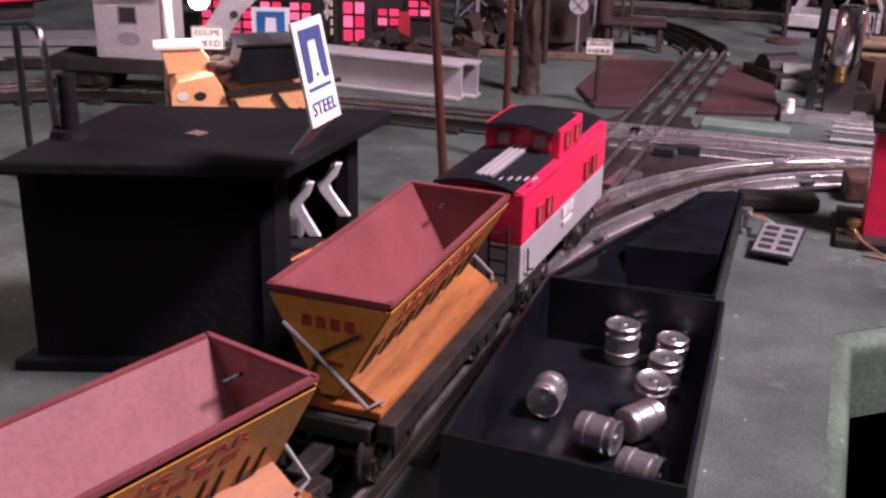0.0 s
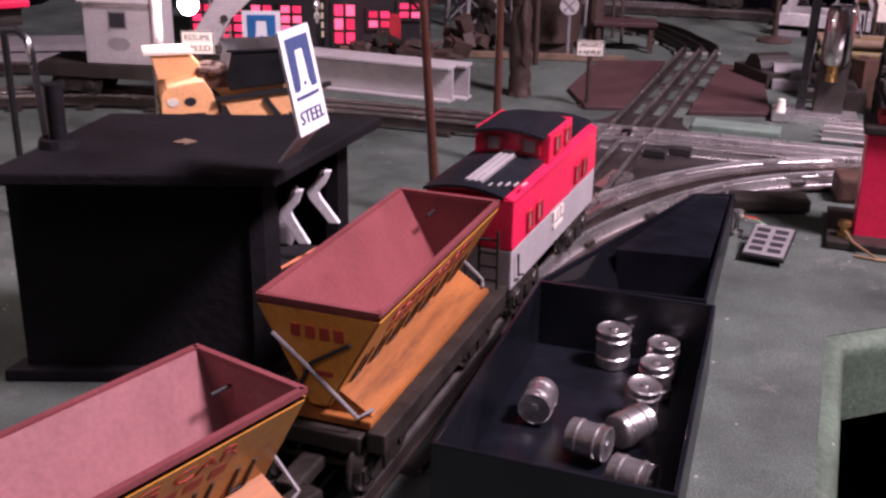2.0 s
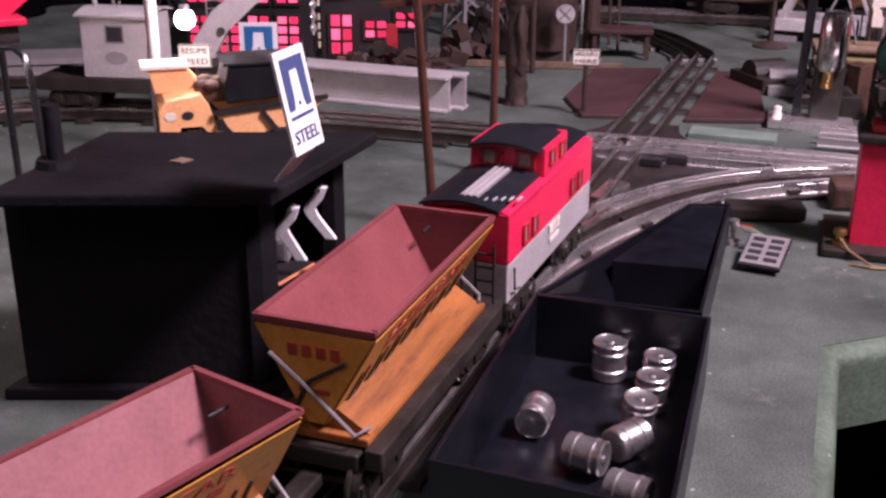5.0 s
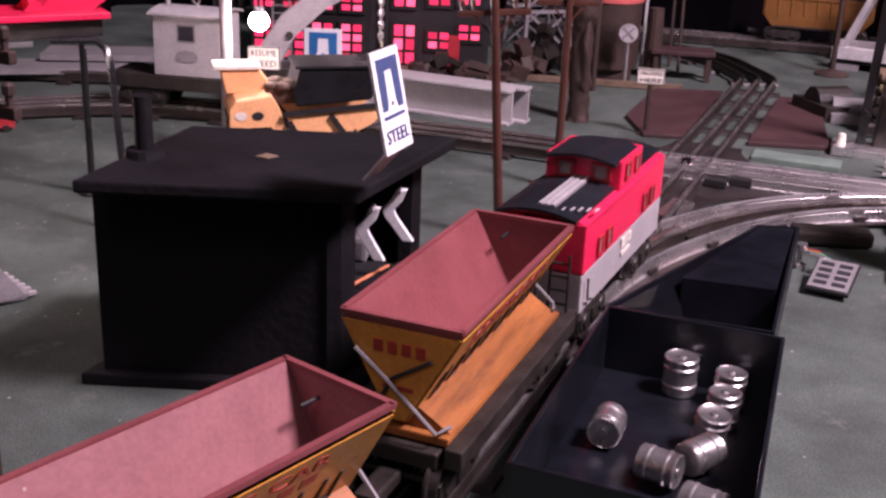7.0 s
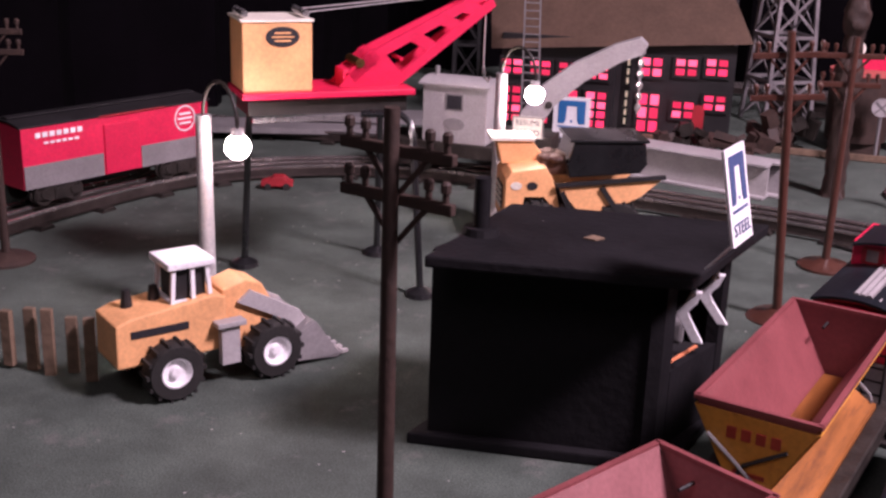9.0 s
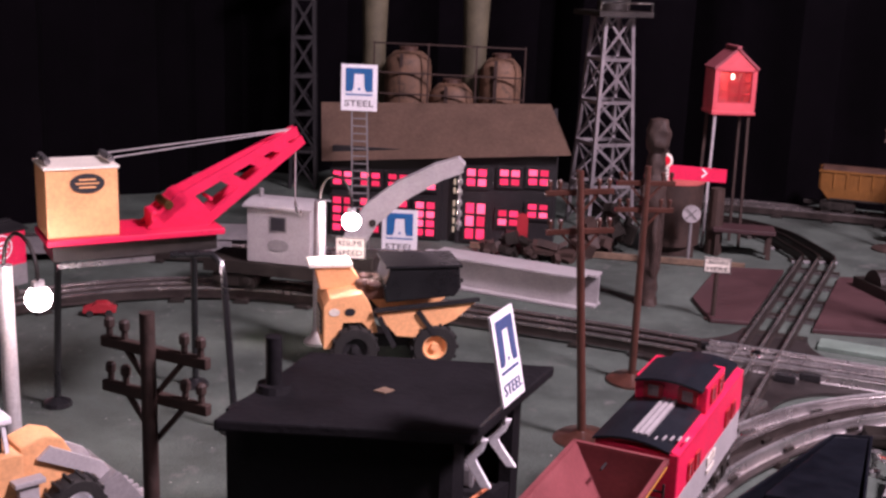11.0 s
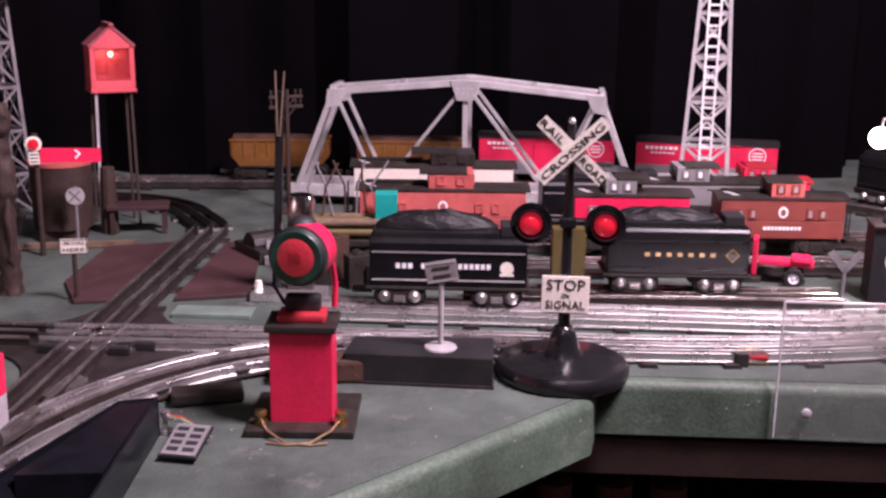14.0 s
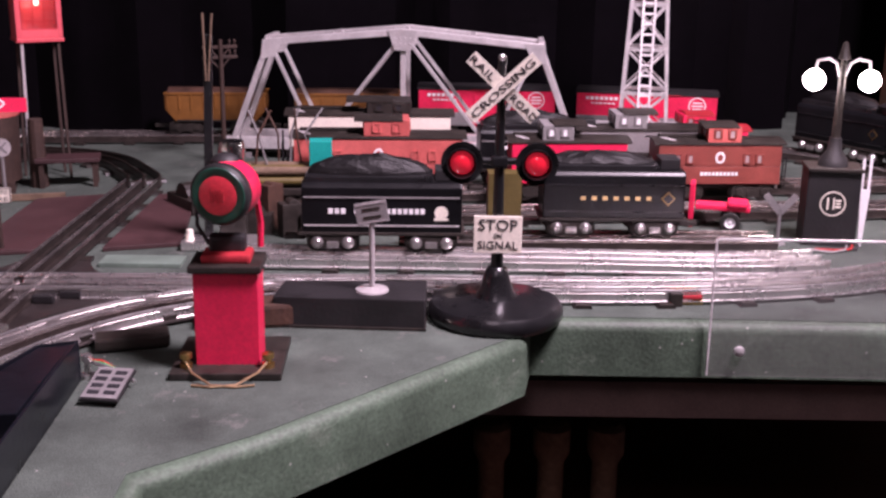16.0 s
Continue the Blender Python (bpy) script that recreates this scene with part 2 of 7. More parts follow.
WIRER = mat("red_wire", (0.5, 0.02, 0.02), 0.4, bump=0)
WIREG = mat("green_wire", (0.03, 0.25, 0.10), 0.4, bump=0)
COPPER = mat("enamelled_wire", (0.42, 0.30, 0.17), 0.35, metal=0.6, bump=0)


# ---------------------------------------------------------------- geometry helpers
def bm_new():
    return bmesh.new()


def box(bm, c, s, m=None):
    r = bmesh.ops.create_cube(bm, size=1.0)["verts"]
    t = Matrix.Translation(c) @ Matrix.Diagonal((*s, 1))
    bmesh.ops.transform(bm, matrix=(m @ t) if m else t, verts=r)
    return bm


def rod(bm, a, b, r0, r1=None, seg=12, caps=True):
    a, b = Vector(a), Vector(b)
    r1 = r0 if r1 is None else r1
    d = b - a
    q = d.to_track_quat("Z", "Y").to_matrix().to_4x4()
    v = bmesh.ops.create_cone(bm, cap_ends=caps, segments=seg, radius1=r0, radius2=r1, depth=d.length)["verts"]
    bmesh.ops.transform(bm, matrix=Matrix.Translation((a + b) / 2) @ q, verts=v)
    return bm


def bar(bm, a, b, w, h):
    """A straight bar of section w x h from a to b; h is its upright side."""
    a, b = Vector(a), Vector(b)
    d = b - a
    x = d.normalized()
    up = Vector((0, 0, 1)) if abs(x.z) < 0.95 else Vector((0, 1, 0))
    y = up.cross(x).normalized()
    z = x.cross(y)
    m = Matrix((x, y, z)).transposed().to_4x4()
    m.translation = (a + b) / 2
    return box(bm, (0, 0, 0), (d.length, w, h), m)


def ball(bm, c, r, s=(1, 1, 1), seg=14):
    v = bmesh.ops.create_uvsphere(bm, u_segments=seg, v_segments=max(6, seg // 2), radius=r)["verts"]
    bmesh.ops.transform(bm, matrix=Matrix.Translation(c) @ Matrix.Diagonal((*s, 1)), verts=v)
    return bm


def tube(bm, pts, r, seg=8):
    pts = [Vector(p) for p in pts]
    rings = []
    for i, p in enumerate(pts):
        d = (pts[min(i + 1, len(pts) - 1)] - pts[max(i - 1, 0)]).normalized()
        q = d.to_track_quat("Z", "Y").to_matrix()
        rings.append([bm.verts.new(p + q @ Vector((r * math.cos(k * math.tau / seg), r * math.sin(k * math.tau / seg), 0))) for k in range(seg)])
    for a, b in zip(rings, rings[1:]):
        for k in range(seg):
            bm.faces.new((a[k], a[(k + 1) % seg], b[(k + 1) % seg], b[k]))
    bm.faces.new(rings[0][::-1]), bm.faces.new(rings[-1])
    return bm


def prism(bm, poly, lo, hi, m=None):
    """A polygon in x, y, extruded from z = lo to hi, then put through m."""
    m = m or Matrix()
    a = [bm.verts.new(m @ Vector((x, y, lo))) for x, y in poly]
    b = [bm.verts.new(m @ Vector((x, y, hi))) for x, y in poly]
    n = len(poly)
    for i in range(n):
        bm.faces.new((a[i], a[(i + 1) % n], b[(i + 1) % n], b[i]))
    bm.faces.new(a[::-1]), bm.faces.new(b)
    return bm


def lathe(bm, prof, seg=32, m=None):
    """A profile of (radius, height) turned about z."""
    m = m or Matrix()
    rings = [[bm.verts.new(m @ Vector((r * math.cos(k * math.tau / seg), r * math.sin(k * math.tau / seg), z))) for k in range(seg)] for r, z in prof]
    for a, b in zip(rings, rings[1:]):
        for k in range(seg):
            bm.faces.new((a[k], a[(k + 1) % seg], b[(k + 1) % seg], b[k]))
    if prof[0][0] > 1e-6 and prof[-1][0] > 1e-6:      # an open ring closes on itself
        a, b = rings[-1], rings[0]
        for k in range(seg):
            bm.faces.new((a[k], a[(k + 1) % seg], b[(k + 1) % seg], b[k]))
    bmesh.ops.remove_doubles(bm, verts=[v for r, (rad, z) in zip(rings, prof) if rad <= 1e-6 for v in r], dist=1e-6)
    return bm


def thing(name, x, y, z=0.0, rz=0.0, label="", category="", group="", kind=""):
    o = new(name)
    o.empty_display_size = 0.02
    o.matrix_world = pose(x, y, z, 0, 0, rz)
    return tagged(o, label, category, group, kind)


def part(name, bm, material, parent, label="", bevel=0.0, smooth=None, at=None):
    if bevel:
        bmesh.ops.bevel(bm, geom=list(bm.edges), offset=bevel, segments=2, profile=0.6, affect="EDGES", clamp_overlap=True)
    bmesh.ops.recalc_face_normals(bm, faces=list(bm.faces))
    me = bpy.data.meshes.new(name)
    bm.to_mesh(me)
    bm.free()
    me.materials.append(material)
    o = new(name, me)
    if parent:
        o.parent = parent
    if at is not None:
        o.matrix_basis = at
    for p in me.polygons:
        p.use_smooth = bool(smooth)
    if smooth:
        me.set_sharp_from_angle(angle=radians(38))
    return tagged(o, label) if label else o



def text(name, words, size, material, parent, m, depth=0.0002, align="CENTER", width=0.0):
    c = bpy.data.curves.new(name, "FONT")
    c.body, c.size, c.align_x, c.align_y, c.extrude = words, size, align, "CENTER", depth
    c.resolution_u = 2
    tmp = new(name, c)
    bpy.context.view_layer.update()
    me = bpy.data.meshes.new_from_object(tmp.evaluated_get(bpy.context.evaluated_depsgraph_get()))
    bpy.data.objects.remove(tmp)
    if width:
        w = max(v.co.x for v in me.vertices) - min(v.co.x for v in me.vertices)
        for v in me.vertices:
            v.co.x *= width / w
    me.materials.clear()
    me.materials.append(material)
    o = new(name, me)
    o.parent = parent
    o.matrix_basis = m
    return o


UP = pose(0, 0, 0, 90, 0, 0)          # lays x, y of a plate upright, facing -y



# ---------------------------------------------------------------- the room and the table
def wall_box(name, c, s, material, label):
    return tagged(part(name, box(bm_new(), c, s), material, None), label, "wall", kind="structure")


tagged(part("floor", box(bm_new(), (0, 0.4, -0.82), (5.2, 5.4, 0.06)), FLOOR, None), "dark bare concrete basement floor", "floor", kind="structure")
tagged(part("ceiling", box(bm_new(), (0, 0.4, 1.73), (5.2, 5.4, 0.06)), CEIL, None), "dim grey plaster ceiling", "ceiling", kind="structure")
wall_box("wall_west", (-2.55, 0.4, 0.45), (0.1, 5.4, 2.5), CEIL, "dim grey plaster basement wall")
wall_box("wall_east", (2.55, 0.4, 0.45), (0.1, 5.4, 2.5), CEIL, "dim grey plaster basement wall")
wall_box("wall_south", (0, -2.25, 0.45), (5.0, 0.1, 2.5), CEIL, "dim grey plaster basement wall")
wall_box("wall_north", (0, 3.05, 0.45), (5.0, 0.1, 2.5), CEIL, "dim grey plaster basement wall")


def curtain(name, pts, lo, hi, label):
    """A hanging cloth with soft folds along a line of points."""
    bm = bm_new()
    cols = []
    total = 0
    for (x0, y0), (x1, y1) in zip(pts, pts[1:]):
        L = math.hypot(x1 - x0, y1 - y0)
        nx, ny = (y1 - y0) / L, -(x1 - x0) / L
        k = int(L / 0.025)
        for i in range(k):
            f = i / k
            w = 0.022 * math.sin((total + L * f) * 26) + 0.012 * math.sin((total + L * f) * 61 + 1.3)
            cols.append((x0 + (x1 - x0) * f + nx * w, y0 + (y1 - y0) * f + ny * w))
        total += L
    grid = [[bm.verts.new((x, y, z)) for z in (lo, (lo + hi) / 2, hi)] for x, y in cols]
    for a, b in zip(grid, grid[1:]):
        for j in range(2):
            bm.faces.new((a[j], b[j], b[j + 1], a[j + 1]))
    bmesh.ops.solidify(bm, geom=list(bm.faces), thickness=0.003)
    return tagged(part(name, bm, CLOTH, None, smooth=True), label, "curtain")


# hung close to the far track, so its black stands in for unlit table
curtain("black_curtain", [(-0.78, -0.4), (-0.74, 0.85), (-0.56, 1.32), (-0.44, 1.70), (-0.12, 1.80), (0.30, 1.73), (0.74, 1.625), (1.0, 1.535), (1.17, 1.49), (1.50, 1.70), (1.75, 1.72)], -0.75, 1.6, "black cloth curtain hung behind the layout")

TABLE = [(-1.3, -0.35), (0.02, -0.35), (0.273, 0.500), (0.314, 0.642), (0.386, 0.672), (0.588, 0.786), (0.606, 0.822), (0.733, 0.782), (0.891, 0.729), (1.6, 0.49), (1.6, 2.0), (-1.3, 2.0)]


def offset(poly, d):
    """The outline moved outwards by d."""
    out, n = [], len(poly)
    for i in range(n):
        a, b, c = (Vector((*poly[(i + k) % n], 0)) for k in (-1, 0, 1))
        u, v = (b - a).normalized(), (c - b).normalized()
        n1, n2 = Vector((u.y, -u.x, 0)), Vector((v.y, -v.x, 0))
        m = (n1 + n2) / (1 + n1.dot(n2))
        out.append((b.x + m.x * d, b.y + m.y * d))
    return out


bm = bm_new()
profile = [(0.0, -0.044), (0.0, -0.0091)] + [(-0.0085 * (1 - math.cos(radians(q))), -0.0091 + 0.0085 * math.sin(radians(q))) for q in range(15, 91, 15)]
rings = [[bm.verts.new((x, y, z)) for x, y in offset(TABLE, d)] for d, z in profile]
for a, b in zip(rings, rings[1:]):
    for k in range(len(a)):
        bm.faces.new((a[k], a[(k + 1) % len(a)], b[(k + 1) % len(a)], b[k]))
bm.faces.new(rings[0][::-1])
bm.faces.new(rings[-1])
edge_ob = part("table_edge", bm, EDGE, None, smooth=True)
tagged(edge_ob, "thick green painted wooden table edge", "table edge", kind="structure")
tagged(part("table_top", prism(bm_new(), offset(TABLE, -0.0092), -0.003, 0.0), FELT, None), "grey-green felt covered layout table top", "table top", kind="structure")
# rail under the table and the shelf below it
wt = thing("table_rail", 0, 0, 0, 0, "brown wooden rail under the layout table", "rail", kind="structure")
# board is coloured paler than the legs to carry the light on it
part("board", bar(bm_new(), (0.5, 0.90, -0.075), (1.5, 0.585, -0.075), 0.03, 0.03), mat("lit_rail_wood", (0.24, 0.16, 0.14), 0.7, var=0.3, scale=20, bump=0.3), wt)
for px, py in ((1.18, 0.70), (0.35, 1.2)):
    part("leg", box(bm_new(), (px, py, -0.44), (0.045, 0.045, 0.70)), WOOD, wt)
for px, py in ((-1.1, -0.2), (-1.1, 1.8), (1.45, 1.8)):
    part("leg", box(bm_new(), (px, py, -0.42), (0.06, 0.06, 0.74)), WOOD, wt)
sh = thing("low_shelf", 0.85, 1.0, -0.30, -17, "dark brown wooden shelf below the table", "shelf")
part("board", box(bm_new(), (0, 0, 0), (1.0, 0.5, 0.018)), WOOD, sh, bevel=0.002)
for sx in (-0.47, 0.47):
    part("upright", box(bm_new(), (sx, 0, -0.25), (0.02, 0.48, 0.48)), WOOD, sh)
for cx in (-0.200, -0.145, -0.095):
    p = sh.matrix_world @ Vector((cx, -0.09, 0.009))
    c = thing("wooden_spool", p.x, p.y, p.z, 0, "dull brown turned wooden spool standing on the shelf", "spool", "spools on the shelf")
    part("body", lathe(bm_new(), [(0, 0), (0.012, 0), (0.016, 0.006), (0.012, 0.02), (0.012, 0.10), (0.017, 0.11), (0.017, 0.135), (0.012, 0.14), (0, 0.14)], 20), WOODLOG, c, smooth=True)


# ---------------------------------------------------------------- tracks
def smooth_line(pts, step=0.008):
    """Catmull-Rom through the points, evenly stepped."""
    P = [Vector((*p, 0)) for p in pts]
    P = [P[0] * 2 - P[1], *P, P[-1] * 2 - P[-2]]
    dense = []
    for i in range(1, len(P) - 2):
        a, b, c, d = P[i - 1:i + 3]
        for k in range(24):
            t = k / 24
            dense.append(0.5 * (2 * b + (c - a) * t + (2 * a - 5 * b + 4 * c - d) * t * t + (3 * b - a - 3 * c + d) * t ** 3))
    dense.append(P[-2])
    out, carry = [dense[0]], 0.0
    for a, b in zip(dense, dense[1:]):
        L = (b - a).length
        while carry + L >= step:
            a = a + (b - a) * ((step - carry) / L)
            L = (b - a).length
            carry = 0.0
            out.append(a.copy())
        carry += L
    return out


RAIL = [(-0.0020, 0), (-0.0020, 0.0008), (-0.0005, 0.0012), (-0.0005, 0.0068), (-0.0015, 0.0080), (-0.0013, 0.0097), (0, 0.0104), (0.0013, 0.0097), (0.0015, 0.0080), (0.0005, 0.0068), (0.0005, 0.0012), (0.0020, 0.0008), (0.0020, 0)]
tie_bm = bm_new()
prism(tie_bm, [(-0.0075, 0), (-0.0055, 0.0030), (0.0055, 0.0030), (0.0075, 0)], -0.026, 0.026, pose(0, 0, 0, 90, 0, 0))
tie_mesh = bpy.data.meshes.new("tie")
bmesh.ops.recalc_face_normals(tie_bm, faces=list(tie_bm.faces))
tie_bm.to_mesh(tie_bm_mesh := tie_mesh)
tie_bm.free()
tie_mesh.materials.append(FRAME)
tie_bright = tie_mesh.copy()
tie_bright.materials[0] = STEEL


def track(label, pts, rail_mat, centre_mat=None, gauge=0.0335, z=0.0, ties=True, spacing=0.064, bright=False, skip=None):
    t = thing("track", 0, 0, z, 0, label, "track", "toy railway tracks")
    line = smooth_line(pts)
    norms = []
    for i in range(len(line)):
        d = (line[min(i + 1, len(line) - 1)] - line[max(i - 1, 0)]).normalized()
        norms.append(Vector((d.y, -d.x, 0)))
    for off, mt in ((-gauge / 2, rail_mat), (0.0, centre_mat or rail_mat), (gauge / 2, rail_mat)):
        bm = bm_new()
        rings = [[bm.verts.new(p + n * (off + x) + Vector((0, 0, zz + 0.0028))) for x, zz in RAIL] for p, n in zip(line, norms)]
        for a, b in zip(rings, rings[1:]):
            for k in range(len(RAIL) - 1):
                f = bm.faces.new((a[k], a[k + 1], b[k + 1], b[k]))
                # faces below the rail head take the darker material
                f.material_index = int(max(RAIL[k][1], RAIL[k + 1][1]) < 0.0075)
        # STEEL lines keep bright sides as well, to carry the lamp glare
        part("rail", bm, mt, t, smooth=True).data.materials.append(STEEL if mt is STEEL else WEB)
    if ties:
        every = max(1, round(spacing / 0.008))
        for i in range(every // 2, len(line), every):
            p, n = line[i], norms[i]
            if skip and skip(p):
                continue
            o = new("tie", tie_bright if bright else tie_mesh)
            o.parent = t
            o.matrix_basis = Matrix.Translation(p + Vector((0, 0, 0.0002))) @ Matrix.Rotation(math.atan2(n.y, n.x) + math.pi / 2, 4, "Z")
    return t


DX, DY = 0.30, 0.954           # the long track's way


def on_d(s, n=0.0):
    return 0.093 + DX * s + DY * n, 0.52 + DY * s - DX * n


def near_switch(p):
    return 0.63 < p.y < 0.80 and p.x < 0.24


def near_cross(p):
    return math.hypot(p.x - 0.238, p.y - 0.98) < 0.085


track("tarnished three-rail toy track running under the dump cars and caboose", [(-0.16, 0.20), (-0.06, 0.282), (0.0, 0.345), (0.043, 0.405), (0.073, 0.462), (0.093, 0.52), on_d(0.2), on_d(0.482), on_d(0.7), on_d(0.85)], OLDRAIL, skip=lambda p: near_switch(p) or near_cross(p))
track("dark curved three-rail track bending away behind the layout", [on_d(0.852), on_d(0.87, -0.002), (0.341, 1.40), (0.325, 1.455), (0.285, 1.505), (0.21, 1.54), (0.10, 1.56)], DARKRAIL)
track("three-rail track looping round behind the dump truck", [(-0.50, 0.60), (-0.48, 0.70), (-0.445, 0.86), (-0.39, 0.985), (-0.30, 1.055), (-0.20, 1.078), (-0.10, 1.066), (0.0, 1.048), (0.12, 1.018), (0.20, 0.993)], OLDRAIL)
# STEEL rails put the lamp's glare into the metal of these lines
track("bright three-rail track under the lamp light", [(0.20, 0.993), (0.45, 0.923), (0.57, 0.888), (0.69, 0.852), (0.80, 0.830), (0.90, 0.827), (1.0, 0.85), (1.10, 0.905), (1.18, 0.99), (1.213, 1.08), (1.215, 1.16)], STEEL, bright=False, skip=near_cross)
track("curved switch track joining the crossing line", [(0.138, 0.668), (0.166, 0.738), (0.207, 0.80), (0.262, 0.857), (0.33, 0.896), (0.42, 0.912), (0.52, 0.898)], STEEL, OLDRAIL, skip=near_switch, z=0.0006)
track("bright siding track behind the front line", [(0.40, 1.028), (0.56, 0.977), (0.70, 0.932), (0.82, 0.893), (0.90, 0.880)], STEEL, z=0.0003)
track("bright siding track holding the black tenders", [(0.56, 1.035), (0.75, 0.986), (0.90, 0.945)], OLDRAIL, z=0.0003)
track("storage track holding the cabooses", [(0.42, 1.165), (0.62, 1.12), (0.90, 1.065), (1.12, 1.02)], OLDRAIL)
track("storage track holding the rear cars", [(0.44, 1.245), (0.70, 1.20), (1.02, 1.15), (1.2, 1.12)], OLDRAIL)
track("far three-rail track along the curtain", [(-0.12, 1.725), (0.0, 1.695), (0.25, 1.645), (0.5, 1.592), (0.72, 1.530), (0.95, 1.445), (1.10, 1.365), (1.18, 1.275), (1.215, 1.165)], OLDRAIL)
track("worn siding track beside the switch", [(-0.50, 1.19), (-0.42, 1.19), (-0.28, 1.20), (-0.05, 1.235)], OLDRAIL)

# crossing plate with hollowed corners, and the switch bed
cp = thing("crossing_plate", 0.239, 0.985, 0, -17.4, "black pressed plate under the ninety degree track crossing", "crossing")
poly = []
for q in range(4):
    a = q * math.pi / 2
    for k in range(9):
        f = k / 8 * math.pi / 2
        X, Y = 0.028 + 0.070 * (1 - math.sin(f)), 0.028 + 0.070 * (1 - math.cos(f))
        poly.append((X * math.cos(a) - Y * math.sin(a), X * math.sin(a) + Y * math.cos(a)))
part("plate", prism(bm_new(), poly, 0.0004, 0.0027), BED, cp)
part("centre_cap", lathe(bm_new(), [(0.0, 0.0105), (0.0065, 0.0105), (0.006, 0.0125), (0.003, 0.014), (0.0, 0.0142)], 16), CHROME, cp, smooth=True)
for sx, sy in ((0.028, 0.03), (-0.028, 0.03), (0.028, -0.03), (-0.028, -0.03), (0.045, -0.018), (-0.045, 0.018)):
    part("insulator", box(bm_new(), (sx, sy, 0.006), (0.016, 0.006, 0.006)), BLACK, cp, bevel=0.0008)
sw = thing("track_switch", 0, 0, 0, 0, "dark pressed base plate of the toy track switch", "track switch")
part("bed", prism(bm_new(), [on_d(0.13, -0.0245), on_d(0.13, 0.0245), on_d(0.36, 0.0245), on_d(0.41, 0.0245), on_d(0.41, -0.0245)], 0.0004, 0.0026), BED, sw)
for a, b in (((0.151, 0.69, 0.012), (0.205, 0.825, 0.012)), ((0.148, 0.70, 0.012), (0.216, 0.818, 0.012))):
    part("switch_blade", bar(bm_new(), a, b, 0.0035, 0.004), OLDRAIL, sw)
part("frog", prism(bm_new(), [(0.205, 0.86), (0.212, 0.855), (0.235, 0.89), (0.222, 0.90)], 0.003, 0.0075), OLDRAIL, sw)
curve = smooth_line([(0.138, 0.668), (0.166, 0.738), (0.207, 0.80), (0.262, 0.857), (0.33, 0.896), (0.42, 0.912), (0.50, 0.902)])
left, right = [], []
for i in range(len(curve)):
    d = (curve[min(i + 1, len(curve) - 1)] - curve[max(i - 1, 0)]).normalized()
    left.append((curve[i].x - d.y * 0.0235, curve[i].y + d.x * 0.0235))
    right.append((curve[i].x + d.y * 0.0235, curve[i].y - d.x * 0.0235))
part("curve_bed", prism(bm_new(), right + left[::-1], 0.0028, 0.0042), mat("dull_tin_roadbed", (0.060, 0.050, 0.047), 0.4, metal=0.3, var=0.4, scale=50, bump=0.2, spot=(0.03, 0.024, 0.022), spot_amount=0.6), sw)
for q in range(4, len(curve) - 4, 9):
    d = (curve[q + 1] - curve[q - 1]).normalized()
    for o in (-0.0168, 0.0, 0.0168):
        p = curve[q] + Vector((d.y, -d.x, 0)) * o
        part("rail_clip", box(bm_new(), (0, 0, 0), (0.009, 0.0062, 0.0022), Matrix.Translation((p.x, p.y, 0.0062)) @ Matrix.Rotation(math.atan2(d.y, d.x), 4, "Z")), FRAME, sw)
part("switch_box", box(bm_new(), (0.318, 0.842, 0.006), (0.05, 0.020, 0.009)), FRAME, sw, bevel=0.002)
mb = thing("switch_motor", 0.405, 0.868, 0, -6, "rusty black switch machine box beside the curved track", "switch machine")
part("housing", box(bm_new(), (0, 0, 0.009), (0.075, 0.026, 0.018)), RUST, mb, bevel=0.003)
part("screw", rod(bm_new(), (0.02, 0, 0.018), (0.02, 0, 0.021), 0.003), STEEL, mb)

# accessory rail beside the bright track: two small red and white track clips
for x, y in ((0.736, 0.825), (0.600, 0.866), (0.560, 0.879)):
    c = thing("track_clip", x, y, 0, -17, "small red and brass track terminal clip", "track clip", "track clips")
    part("body", box(bm_new(), (0, 0, 0.0065), (0.026, 0.005, 0.0035)), REDD, c, bevel=0.001)
    part("tongue", box(bm_new(), (0.004, 0.004, 0.0025), (0.020, 0.010, 0.005)), BRASS, c, bevel=0.0008)
    part("contact", box(bm_new(), (-0.008, -0.003, 0.0055), (0.010, 0.008, 0.011)), FRAME, c, bevel=0.001)


# ---------------------------------------------------------------- scrap shed with its magnet arm
ROOF = [(-0.063, 0.548), (0.053, 0.557), (0.085, 0.656), (-0.044, 0.648)]



shed = thing("scrap_shed", 0, 0, 0, 0, "matt black wooden operator's shed with a flat overhanging roof", "shed")
bm = bm_new()
prism(bm, ROOF, 0.0985, 0.104)
part("roof", bm, SHACK, shed, bevel=0.0012)
bm = bm_new()
wl = [(-0.066, 0.575), (0.040, 0.582), (0.040, 0.586), (-0.066, 0.579)]
prism(bm, wl, 0.0, 0.0985)
part("front_wall", bm, SHACK, shed)
part("side_wall", prism(bm_new(), [(-0.066, 0.579), (-0.062, 0.579), (-0.038, 0.640), (-0.042, 0.640)], 0, 0.0985), SHACK, shed)
part("back_wall", prism(bm_new(), [(-0.042, 0.638), (0.066, 0.646), (0.066, 0.650), (-0.042, 0.642)], 0, 0.0985), SHACK, shed)
part("open_side_post", prism(bm_new(), [(0.036, 0.580), (0.042, 0.582), (0.046, 0.595), (0.040, 0.595)], 0, 0.0985), SHACK, shed)
part("open_side_post", prism(bm_new(), [(0.060, 0.637), (0.066, 0.637), (0.069, 0.650), (0.063, 0.650)], 0, 0.0985), SHACK, shed)
